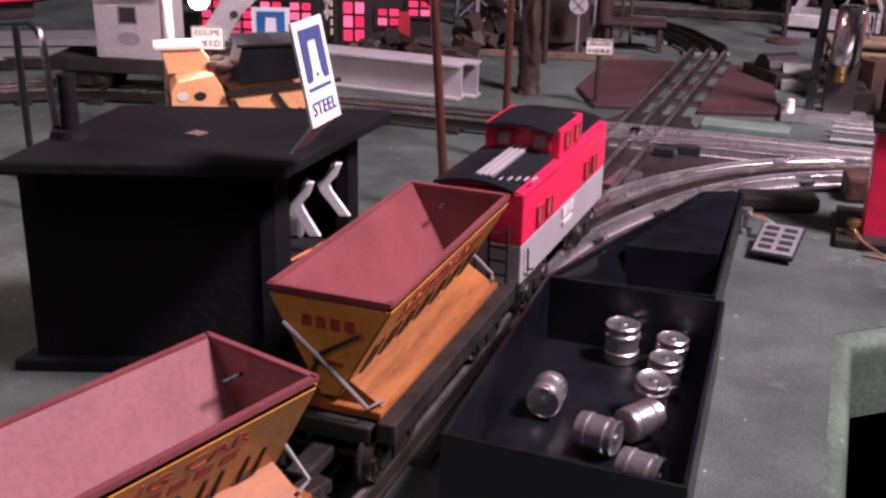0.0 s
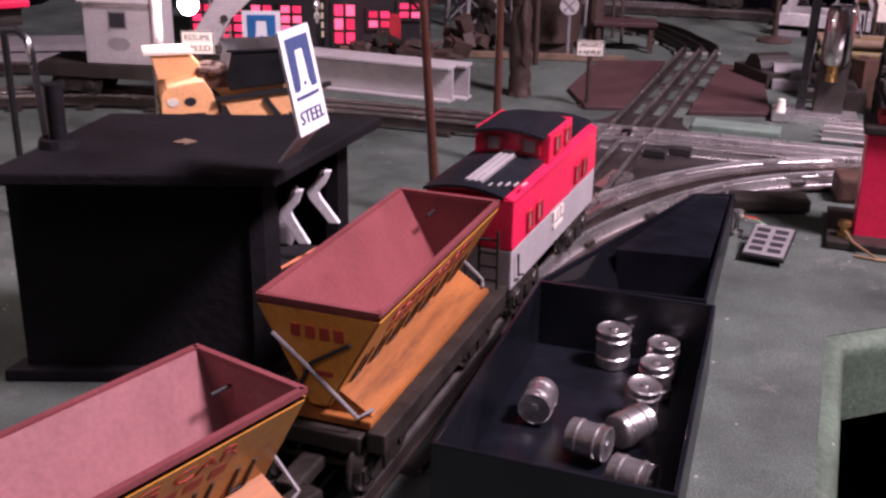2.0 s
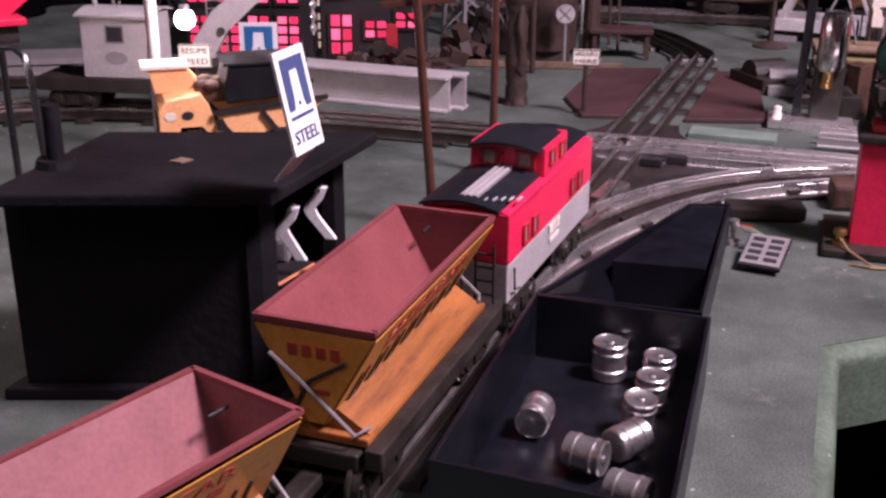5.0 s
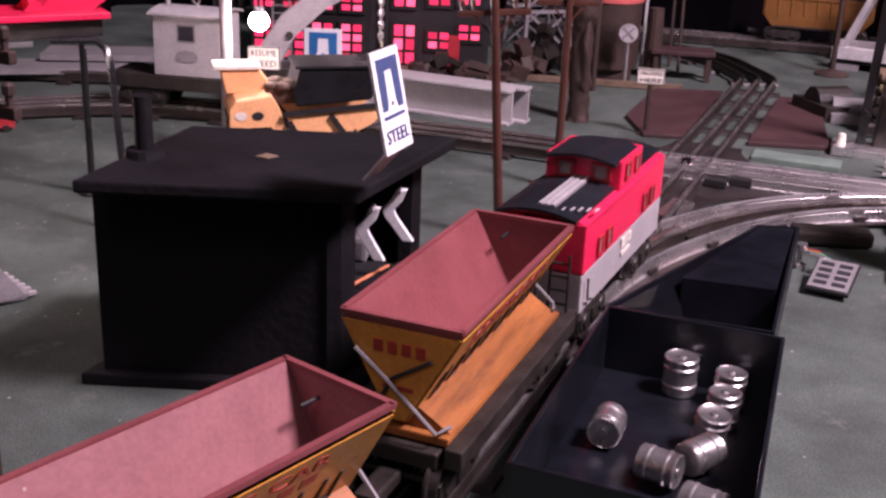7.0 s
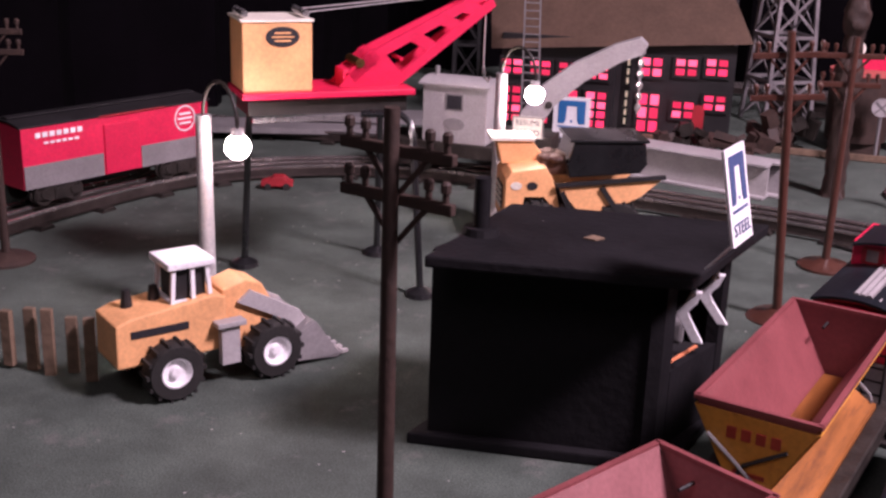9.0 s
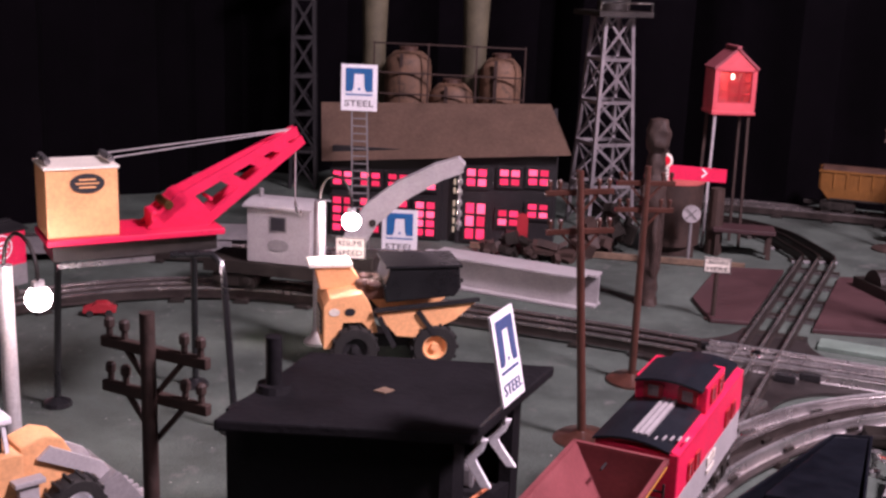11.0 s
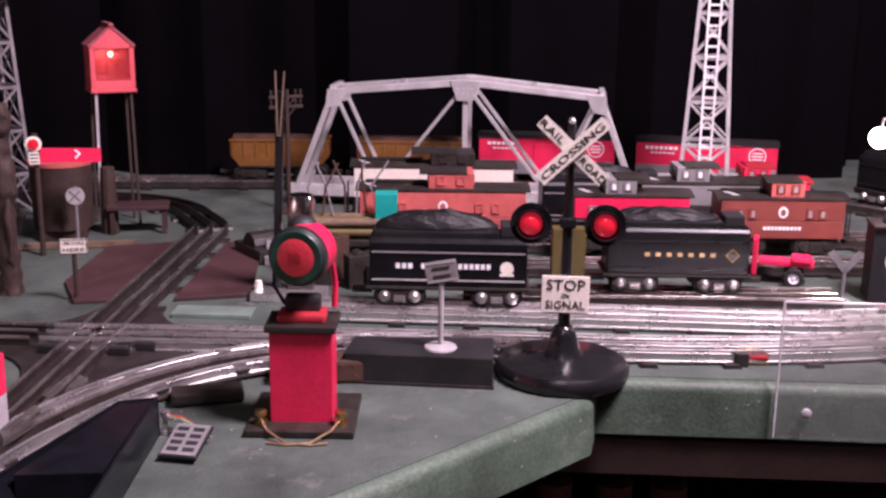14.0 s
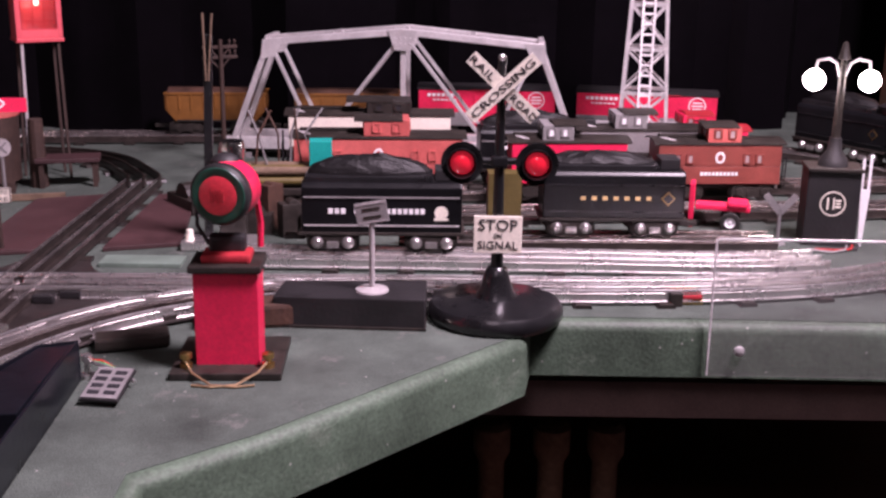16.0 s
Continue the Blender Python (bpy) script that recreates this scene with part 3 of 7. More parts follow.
part("open_side_sill", prism(bm_new(), [(0.041, 0.594), (0.046, 0.594), (0.066, 0.638), (0.061, 0.638)], 0, 0.045), SHACK, shed)
part("open_side_lintel", prism(bm_new(), [(0.041, 0.594), (0.046, 0.594), (0.066, 0.638), (0.061, 0.638)], 0.090, 0.0985), SHACK, shed)
part("base_moulding", prism(bm_new(), [(-0.075, 0.569), (0.050, 0.577), (0.074, 0.656), (-0.050, 0.650)], 0.0, 0.006), SHACK, shed, bevel=0.0012)
part("inner_floor", prism(bm_new(), [(-0.05, 0.585), (0.04, 0.588), (0.06, 0.64), (-0.03, 0.637)], 0.040, 0.043), BLACK, shed)
part("chimney", rod(bm_new(), (-0.047, 0.590, 0.104), (-0.047, 0.590, 0.131), 0.0040, seg=16), SHACK, shed, smooth=True)
part("chimney_foot", rod(bm_new(), (-0.047, 0.590, 0.104), (-0.047, 0.590, 0.1075), 0.009, 0.008, seg=16), SHACK, shed)
part("roof_scar", prism(bm_new(), [(0.0, 0.598), (0.006, 0.596), (0.010, 0.601), (0.004, 0.604)], 0.1042, 0.1048), WOODLOG, shed)
for yy, bend, foot, hook in ((0.597, (0.049, 0.0740), (0.0575, 0.0595), (0.0550, 0.0845)), (0.617, (0.058, 0.0770), (0.0680, 0.0625), (0.0645, 0.0875))):
    # a strap of sheet metal: rounded bend, hooked top, square foot
    mid = [hook] + [(bend[0] + 0.004, bend[1] + 0.0045), (bend[0] + 0.0012, bend[1] + 0.0022), bend, (bend[0] + 0.0012, bend[1] - 0.003)] + [foot]
    edge = [(x - 0.0032, z + 0.0006) for x, z in mid] + [(x + 0.0018, z + 0.0006) for x, z in mid[::-1]]
    claw = part("grapple_claw", prism(bm_new(), edge, -0.0016, 0.0016, Matrix.Translation((0, yy, 0)) @ UP), WHITE, shed, "bent pale metal grapple claw in the opening", bevel=0.0004)
    part("claw_pin", rod(bm_new(), (hook[0] - 0.002, yy - 0.004, hook[1]), (hook[0] - 0.002, yy + 0.004, hook[1]), 0.0012, seg=8), STEEL, claw)
part("arm", box(bm_new(), (0.02, 0.607, 0.062), (0.06, 0.012, 0.012)), MGREY, shed, bevel=0.002)

dg = Matrix(((0.414, 0, 0.91, 0.0500), (0.91, 0, -0.414, 0.6180), (0, 1, 0, 0.0385), (0, 0, 0, 1)))
dp = part("danger_plate", box(bm_new(), (0, 0, 0), (0.030, 0.013, 0.0012), dg), mat("orange_enamel", (0.72, 0.25, 0.12), 0.45, var=0.15), shed, "orange warning plate below the opening")
text("lettering", "DANGER", 0.0085, REDINK, dp, dg @ pose(0, 0, 0.0008), width=0.025)
# the leaning card sign on the roof


def steel_sign(name, w, h, ink, parent_pose, label, group="steel signs", t=0.0012):
    s = new(name)
    s.matrix_world = parent_pose
    tagged(s, label, "sign", group)
    part("board", prism(bm_new(), [(-w / 2, 0), (w / 2, 0), (w / 2, h), (-w / 2, h)], -t, 0), WHITE, s)
    d = 0.0004
    a, b = w * 0.37, h * 0.92
    lo = h * 0.42
    # a square emblem with a bell-shaped white bite out of its foot
    bm = bm_new()
    pts = [(-a, lo), (-a, b), (a, b), (a, lo), (a * 0.55, lo), (a * 0.42, h * 0.50), (a * 0.36, h * 0.80), (-a * 0.36, h * 0.80), (-a * 0.42, h * 0.50), (-a * 0.55, lo)]
    prism(bm, pts, 0, d)
    part("emblem", bm, ink, s)
    part("emblem_dot", lathe(bm_new(), [(0.0, 0), (w * 0.035, 0), (w * 0.035, d), (0, d)], 10, Matrix.Translation((0, h * 0.47, 0))), ink, s)
    part("emblem_bar", prism(bm_new(), [(-a, h * 0.335), (a, h * 0.335), (a, h * 0.365), (-a, h * 0.365)], 0, d), ink, s)
    text("lettering", "STEEL", h * 0.185, NAVY if ink is NAVY else INK, s, pose(0, h * 0.155, d), depth=0.0001, width=w * 0.80)
    return s


sx_, sy_ = Vector((0.316, 0.949, 0)), Vector((-0.20, 0.05, 0.978)).normalized()
sz_ = sx_.cross(sy_).normalized()
sx_ = sy_.cross(sz_).normalized()
ss = Matrix((sx_, sy_, sz_)).transposed().to_4x4()
ss.translation = (0.0710, 0.5495, 0.1250)
steel_sign("leaning_sign", 0.0232, 0.0395, NAVY, ss, "white card sign with blue emblem leaning over the shed roof")
SIGN_LEANING = bpy.data.objects["leaning_sign"]
tab = part("foot_tab", prism(bm_new(), [(-0.0100, 0.001), (0.0100, 0.001), (0.008, -0.0165), (-0.008, -0.0165)], -0.0008, 0), WHITE, SIGN_LEANING)
tab.matrix_basis = pose(0, 0.0005, -0.0012, 52, 0, 0)

# ---------------------------------------------------------------- trays and barrels


def tray(name, corners, floor_z, rim_z, t, label, slope=None):
    o = thing(name, 0, 0, 0, 0, label, "tray")
    cx, cy = sum(c[0] for c in corners) / 4, sum(c[1] for c in corners) / 4
    bm = bm_new()
    prism(bm, corners, 0.0005, floor_z)
    part("floor_panel", bm, TRAY, o)
    n = len(corners)
    for i in range(n):
        a, b = Vector((*corners[i], 0)), Vector((*corners[(i + 1) % n], 0))
        d = (b - a).normalized()
        nn = Vector((d.y, -d.x, 0))
        if nn.dot(Vector((cx, cy, 0)) - a) < 0:
            nn = -nn
        q = [a, b, b + nn * t, a + nn * t]
        part("side_panel", prism(bm_new(), [(v.x, v.y) for v in q], floor_z * 0.5, rim_z), TRAY, o, bevel=0.0006)
    return o


tray("barrel_tray", [(0.121, 0.473), (0.203, 0.446), (0.241, 0.602), (0.162, 0.625)], 0.003, 0.035, 0.0018, "open black metal tray holding small silver barrels")
rt = tray("ramp_tray", [(0.161, 0.640), (0.241, 0.623), (0.284, 0.788), (0.259, 0.786)], 0.003, 0.028, 0.0018, "black metal chute tray beside the switch")
part("back_block", prism(bm_new(), [(0.2045, 0.690), (0.2520, 0.682), (0.2805, 0.785), (0.2605, 0.784)], 0.003, 0.0270), TRAY, rt, bevel=0.0006)
bm = bm_new()
quad = [bm.verts.new(p) for p in ((0.1645, 0.6425, 0.0255), (0.206, 0.6345, 0.0045), (0.2055, 0.690, 0.0120), (0.2580, 0.782, 0.0260))]
bm.faces.new((quad[0], quad[1], quad[2]))
bm.faces.new((quad[0], quad[2], quad[3]))
bmesh.ops.solidify(bm, geom=list(bm.faces), thickness=0.0012)
part("sloping_plate", bm, TRAY, rt, "worn sloping chute plate")

BAR = lathe(bm_new(), [(0.0, 0.0), (0.0080, 0.0), (0.0087, 0.0006), (0.0087, 0.0040), (0.0092, 0.0046), (0.0092, 0.0058), (0.0086, 0.0064), (0.0086, 0.0136), (0.0092, 0.0142), (0.0092, 0.0154), (0.0086, 0.0160), (0.0086, 0.0180), (0.0089, 0.0186), (0.0089, 0.0196), (0.0082, 0.0202), (0.0074, 0.0196), (0.0, 0.0195)], 24)
first = None
for (x, y, tip, rz, z) in ((0.1965, 0.603, 0, 0, 0.0032), (0.2180, 0.594, 0, 20, 0.0032), (0.2125, 0.574, 0, 50, 0.0032), (0.2035, 0.553, 9, 30, 0.0042), (0.181, 0.519, 90, 62, 0.0116), (0.1985, 0.532, 88, 130, 0.0116), (0.161, 0.549, 90, -14, 0.0116), (0.195, 0.493, 90, 60, 0.0116)):
    m = Matrix.Translation((x, y, z)) @ Matrix.Rotation(radians(rz), 4, "Z") @ Matrix.Rotation(radians(tip), 4, "X") @ Matrix.Translation((0, 0, -0.009 if tip > 60 else 0)) @ Matrix.Diagonal((0.90, 0.90, 0.90, 1))
    lab = "small ribbed silver barrel lying in the tray" if tip > 60 else "small ribbed silver barrel standing in the tray"
    if first is None:
        first = part("barrel", BAR, DULLSIL, None, smooth=True)
        part("bung", lathe(bm_new(), [(0, 0.0195), (0.002, 0.0195), (0.002, 0.0205), (0, 0.0205)], 10), DULLSIL, first)
        first.matrix_world = m
        tagged(first, lab, "barrel", "barrels in the tray")
    else:
        tagged(copy_thing(first, m), lab)


# ---------------------------------------------------------------- rolling stock
def wheelset(parent, x, r=0.0085, half=0.0165, material=None):
    bm = bm_new()
    for s in (-1, 1):
        lathe(bm, [(0, 0), (r + 0.0015, 0), (r + 0.0015, 0.0012), (r, 0.0018), (r, 0.005), (r * 0.75, 0.005), (r * 0.72, 0.0035), (0.002, 0.0035), (0.002, 0.0055), (0, 0.0055)], 20, Matrix.Translation((x, s * (half - 0.002), 0.0133 + r)) @ pose(0, 0, 0, -90 * s, 0, 0))
    rod(bm, (x, -half, 0.0133 + r), (x, half, 0.0133 + r), 0.0015, seg=8)
    return part("wheelset", bm, material or FRAME, parent, smooth=True)


def bogie(parent, x, material, half=0.019, cap=None):
    bm = bm_new()
    for s in (-1, 1):
        prism(bm, [(-0.020, 0.004), (-0.020, 0.009), (-0.010, 0.012), (0.010, 0.012), (0.020, 0.009), (0.020, 0.004), (0.008, 0.001), (-0.008, 0.001)], -0.0015, 0.0015, Matrix.Translation((x, s * half, 0.0155)) @ UP)
        for k in (-0.013, 0.013):
            rod(bm, (x + k, s * half, 0.0222), (x + k, s * (half + 0.0025), 0.0222), 0.0048, 0.0036, seg=12)
        box(bm, (x, s * half, 0.0215), (0.009, 0.005, 0.008))
    box(bm, (x, 0, 0.024), (0.010, half * 2, 0.006))
    o = part("truck_frame", bm, material, parent, smooth=False)
    if cap:
        for s in (-1, 1):
            for k in (-0.013, 0.013):
                part("journal_box", lathe(bm_new(), [(0, 0.0035), (0.003, 0.003), (0.0050, 0.0008), (0.0055, -0.001), (0, -0.001)], 14, pose(x + k, s * (half + 0.0026), 0.0222, 90 if s < 0 else -90, 0, 0)), cap, o, smooth=True)
            part("spring_plank", box(bm_new(), (x, s * (half + 0.0022), 0.0205), (0.0105, 0.0042, 0.0062)), cap, o, bevel=0.0014)
    wheelset(parent, x - 0.013)
    wheelset(parent, x + 0.013)
    return o


def plate_text(words, size, material, parent, x, y, z, width=0.0, back=False):
    return text("lettering", words, size, material, parent, pose(x, y, z, 90, 0, 180 if back else 0), width=width)


def bars(parent, material, spots, name="marking"):
    """Plain bars (x, z, w, h) on a side at y."""
    for (x, y, z, w, h) in spots:
        part(name, box(bm_new(), (x, y, z), (w, 0.0006, h)), material, parent)


def dump_car(x, y, rz, L, label, lining):
    """x runs along the car; +x is its far end, -y its right hand side."""
    c = thing("dump_car", x, y, 0, rz, label, "dump car", "dump cars")
    h = L / 2
    part("underframe", box(bm_new(), (0, 0, 0.0325), (L + 0.012, 0.036, 0.007)), FRAME, c, bevel=0.001)
    for s in (-1, 1):
        part("side_sill", box(bm_new(), (0, s * 0.0235, 0.0345), (L + 0.010, 0.007, 0.008)), FRAME, c, bevel=0.0008)
    part("deck", box(bm_new(), (0, 0, 0.0385), (L + 0.002, 0.040, 0.0035)), ORDECK, c, bevel=0.0008)
    ridge = bm_new()
    prism(ridge, [(-0.019, 0.0405), (0.019, 0.0405), (0.004, 0.050), (-0.004, 0.050)], -h * 0.96, h * 0.96, pose(0, 0, 0, 90, 0, 90))
    part("deck_ridge", ridge, ORDECK, c)
    # the tub: V section, thin walls
    top, zb, zt = 0.0228, 0.0435, 0.0815
    t = 0.0011
    for s in (-1, 1):
        bm = bm_new()
        prism(bm, [(0.003 * s, zb), (top * s, zt), (top * s - s * t * 1.3, zt), (0.003 * s - s * t * 1.3, zb + 0.001)], -h, h, pose(0, 0, 0, 90, 0, 90))
        part("tub_side", bm, lining, c)
        bm = bm_new()
        prism(bm, [(0.0036 * s, zb - 0.0004), (top * s + s * 0.0007, zt - 0.003), (top * s + 0.0001 * s, zt - 0.003), (0.003 * s, zb - 0.0004)], -h, h, pose(0, 0, 0, 90, 0, 90))
        part("tub_skin", bm, YELLOW, c, "yellow lithographed outer skin")
    for s in (-1, 1):
        bm = bm_new()
        prism(bm, [(-0.003, zb), (0.003, zb), (top, zt), (-top, zt)], h * s - 0.0006, h * s + 0.0006, pose(0, 0, 0, 90, 0, 90))
        part("tub_end", bm, lining, c)
        bm = bm_new()
        prism(bm, [(-0.003, zb), (0.003, zb), (top, zt - 0.0025), (-top, zt - 0.0025)], h * s + s * 0.0007, h * s + s * 0.0013, pose(0, 0, 0, 90, 0, 90))
        part("end_skin", bm, YELLOW, c, "yellow lithographed end plate")
        bm = bm_new()
        prism(bm, [(-0.006, zb + 0.012), (0.006, zb + 0.012), (0.006, zb + 0.0135), (-0.006, zb + 0.0135)], h * s + s * 0.0014, h * s + s * 0.0019, pose(0, 0, 0, 90, 0, 90))
        part("end_stripe", bm, REDINK, c)
        for q in (-0.0085, -0.003, 0.0025, 0.008):
            part("end_marking", box(bm_new(), (h * s + s * 0.0016, q, zt - 0.010), (0.0006, 0.0036, 0.0045)), REDINK, c)
        # tipping wire
        bm = bm_new()
        tube(bm, [(h * s + s * 0.003, 0.0165, zt - 0.012), (h * s + s * 0.0035, 0.004, 0.060), (h * s + s * 0.0035, -0.016, 0.0425), (h * s - s * 0.004, -0.0185, 0.0425)], 0.0008, 6)
        part("tipping_wire", bm, MGREY, c)
        bm = bm_new()
        tube(bm, [(h * s + s * 0.0025, -0.013, zt - 0.012), (h * s + s * 0.0025, 0.002, 0.060), (h * s + s * 0.0025, 0.007, 0.050)], 0.0008, 6)
        part("tipping_wire", bm, BLACK, c)
        part("rim", bar(bm_new(), (h * s, -top - 0.0008, zt), (h * s, top + 0.0008, zt), 0.0022, 0.0018), MAROON, c)
        part("rivet_bar", rod(bm_new(), (h * s - s * 0.002, 0.006, zt - 0.007), (h * s - s * 0.010, 0.006, zt - 0.007), 0.0007, seg=6), BLACK, c)
        part("coupler", box(bm_new(), (h * s + s * 0.016, 0, 0.024), (0.022, 0.009, 0.005)), FRAME, c, bevel=0.0012)
    for s in (-1, 1):
        part("rim", bar(bm_new(), (-h, s * top, zt), (h, s * top, zt), 0.0022, 0.0018), MAROON, c)
    for s in (-1, 1):
        bogie(c, s * (h - 0.012), FRAME)
    # printing on the right hand side, following its slope
    slope = math.degrees(math.atan2(zt - zb, top - 0.003))
    side = pose(0, -(top + 0.003) / 2 - 0.0012, (zt + zb) / 2 - 0.0009, 180 - slope, 0, 0)
    hh = math.hypot(zt - zb, top - 0.003)
    text("lettering", "DUMPING CAR", 0.0085, REDINK, c, side @ pose(-0.002, hh * 0.30, 0.0004), width=L * 0.66)
    for k in range(9):
        o = part("marking", box(bm_new(), (0, 0, 0), (L * 0.05, 0.0046, 0.0005)), REDINK, c)
        o.matrix_basis = side @ pose(-L * 0.30 + k * L * 0.072, hh * 0.12, 0)
    for k in range(7):
        for dx, dy, w2, h2 in ((-L * 0.03, 0, 0.0013, 0.013), (L * 0.02, 0, 0.0013, 0.013), (-0.001, -0.0062, L * 0.05, 0.0013)):
            o = part("stencil_rib", box(bm_new(), (0, 0, 0), (w2, h2, 0.0005)), INK, c)
            o.matrix_basis = side @ pose(-L * 0.39 + k * L * 0.13 + dx, -hh * 0.18 + dy, 0)
    return c


a = math.degrees(math.atan2(DY, DX))
dump_car(*on_d(0.025), a, 0.128, "yellow and maroon tin dump car standing upright, empty, rust flecked", MAROON)
dump_car(0.0325, 0.3805, 56.5, 0.128, "yellow and maroon tin dump car with printed side, dusty inside", mat("dusty_red_oxide_tin", (0.27, 0.105, 0.11), 0.45, var=0.2, scale=16, bump=0.12, spot=(0.36, 0.19, 0.19), spot_amount=0.60, fleck=(0.5, 0.4, 0.4)))


def arched(bm, L, w, z, rise, t, n=8):
    pts = [(-w / 2 + w * i / n, z + rise * (1 - (2 * i / n - 1) ** 2)) for i in range(n + 1)]
    prism(bm, pts + [(x, zz - t) for x, zz in pts[::-1]], -L / 2, L / 2, pose(0, 0, 0, 90, 0, 90))
    return bm


def caboose(x, y, rz, L, body, lower, roof, label, cup=0.02, H=0.050, group="cabooses", emblem=None, cup_mat=None, z=0.0, lit=None, W=0.043, cup_h=0.0160, walk_mat=None, frame_mat=None, shoulder=False):
    c = thing("caboose", x, y, z, rz, label, "caboose", group)
    z0 = 0.031
    zt = z0 + H
    part("body_lower", box(bm_new(), (0, 0, z0 + H * 0.22), (L, W, H * 0.44)), lower, c, bevel=0.0008)
    part("body_upper", box(bm_new(), (0, 0, z0 + H * 0.72), (L, W + 0.0004, H * 0.555)), body, c, bevel=0.0008)
    if shoulder:
        part("shoulder", arched(bm_new(), L - 0.001, W + 0.0004, zt - 0.0004, 0.0036, 0.0016), body, c)
        part("roof", arched(bm_new(), L + 0.006, W * 0.92, zt + 0.0018, 0.0032, 0.0014), roof, c).matrix_basis = pose(0, W * 0.055, 0)
    else:
        part("roof", arched(bm_new(), L + 0.009, W + 0.002, zt, 0.0035, 0.0014), roof, c)
    part("roof_walk", box(bm_new(), (-L * 0.27, 0, zt + 0.0048), (L * 0.40, 0.009, 0.001)), walk_mat or MGREY, c)
    for q in (-0.003, 0, 0.003):
        part("roof_walk_plank", box(bm_new(), (-L * 0.27, q, zt + 0.0056), (L * 0.40, 0.0018, 0.0008)), walk_mat or GREY, c)
    for k in range(5):
        part("grab_iron", rod(bm_new(), (-L / 2 + 0.004 + k * 0.0015, -W * 0.18 - k * 0.0035, zt + 0.004), (-L / 2 + 0.011 + k * 0.0015, -W * 0.18 - k * 0.0035, zt + 0.0035), 0.0006, seg=6), GREY, c)
    cx, cl, ch = cup, L * 0.27, cup_h
    part("cupola", box(bm_new(), (cx, 0, zt + ch / 2 + 0.001), (cl, W * 0.93, ch)), cup_mat or body, c, bevel=0.0008)
    part("cupola_roof", arched(bm_new(), cl + 0.003, W * 0.86 if shoulder else W - 0.002, zt + ch + 0.001, 0.0028, 0.0013), roof, c)

    def window(px, py, pz, w, h, along_x):
        f = bm_new()
        o = 0.0006
        if along_x:
            s = -1 if py < 0 else 1
            for (dx, dz, ww, hh) in ((0, h / 2, w, 0.0012), (0, -h / 2, w, 0.0012), (-w / 2, 0, 0.0012, h), (w / 2, 0, 0.0012, h)):
                box(f, (px + dx, py + s * o, pz + dz), (ww + 0.0012, 0.0012, hh))
            wd = part("window", f, frame_mat or (REDD if body in (RED, ORRED) else body), c)
            part("pane", box(bm_new(), (px, py + s * 0.0002, pz), (w, 0.0006, h)), AMBERWIN if lit is None else lit, wd)
        else:
            s = -1 if px < cx else 1
            for (dy, dz, ww, hh) in ((0, h / 2, w, 0.0012), (0, -h / 2, w, 0.0012), (-w / 2, 0, 0.0012, h), (w / 2, 0, 0.0012, h)):
                box(f, (px + s * o, py + dy, pz + dz), (0.0012, ww + 0.0012, hh))
            wd = part("window", f, frame_mat or (REDD if body in (RED, ORRED) else body), c)
            part("pane", box(bm_new(), (px + s * 0.0002, py, pz), (0.0006, w, h)), AMBERWIN if lit is None else lit, wd)
    for s in (-1, 1):
        for px in (cx - cl * 0.22, cx + cl * 0.22):
            window(px, s * W * 0.465, zt + ch * 0.60, 0.0068, ch * 0.52, True)
        for py in (-W * 0.22, W * 0.22):
            window(cx + s * cl / 2, py, zt + ch * 0.60, 0.0085, ch * 0.52, False)
        for px in (-L * 0.34, -L * 0.24, L * 0.22, L * 0.32):
            window(px, s * (W / 2 + 0.0004), z0 + H * 0.63, 0.0062, 0.0088, True)
    for s in (-1, 1):
        e = s * (L / 2 + 0.005)
        part("end_platform", box(bm_new(), (e, 0, z0 + 0.001), (0.012, W * 0.95, 0.002)), FRAME, c)
        lad = bm_new()
        for q in (-0.017, -0.008):
            rod(lad, (e + s * 0.002, q, z0 - 0.004), (e + s * 0.002, q, z0 + H * 0.70), 0.0007, seg=6)
        for k in range(5):
            rod(lad, (e + s * 0.002, -0.017, z0 + k * H * 0.15), (e + s * 0.002, -0.008, z0 + k * H * 0.15), 0.0006, seg=6)
        part("ladder", lad, BLACK, c)
        rl = bm_new()
        tube(rl, [(e + s * 0.004, -0.002, z0), (e + s * 0.004, -0.002, z0 + H * 0.45), (e + s * 0.004, 0.019, z0 + H * 0.45), (e + s * 0.004, 0.019, z0)], 0.0007, 6)
        part("railing", rl, BLACK, c)
        part("coupler", box(bm_new(), (e + s * 0.010, 0, 0.024), (0.016, 0.008, 0.005)), FRAME, c, bevel=0.001)
    for s in (-1, 1):
        hand = bm_new()
        tube(hand, [(-L / 2 + 0.005, s * (W / 2 + 0.0016), z0 + H * 0.38), (-L / 2 + 0.005, s * (W / 2 + 0.002), z0 + H * 0.14), (-L / 2 + 0.012, s * (W / 2 + 0.002), z0 + H * 0.10)], 0.0006, 6)
        part("handrail", hand, INK, c)
    part("step_frame", box(bm_new(), (0, 0, z0 - 0.003), (L * 0.98, W * 0.6, 0.006)), FRAME, c)
    if emblem == "bars":
        bars(c, CREAM, [(-0.006, -W / 2 - 0.0007, z0 + H * 0.36, 0.006, 0.005), (0.0, -W / 2 - 0.0007, z0 + H * 0.36, 0.004, 0.005), (0.006, -W / 2 - 0.0007, z0 + H * 0.36, 0.005, 0.005), (0.0, -W / 2 - 0.0007, z0 + H * 0.22, 0.016, 0.0022)])
    elif emblem:
        part("emblem", prism(bm_new(), [(0.005 * math.cos(k * math.tau / 16), 0.006 * math.sin(k * math.tau / 16)) for k in range(16)], 0, 0.0006, pose(0, -W / 2 - 0.0003, z0 + H * 0.66, 90, 0, 0)), WHITE, c)
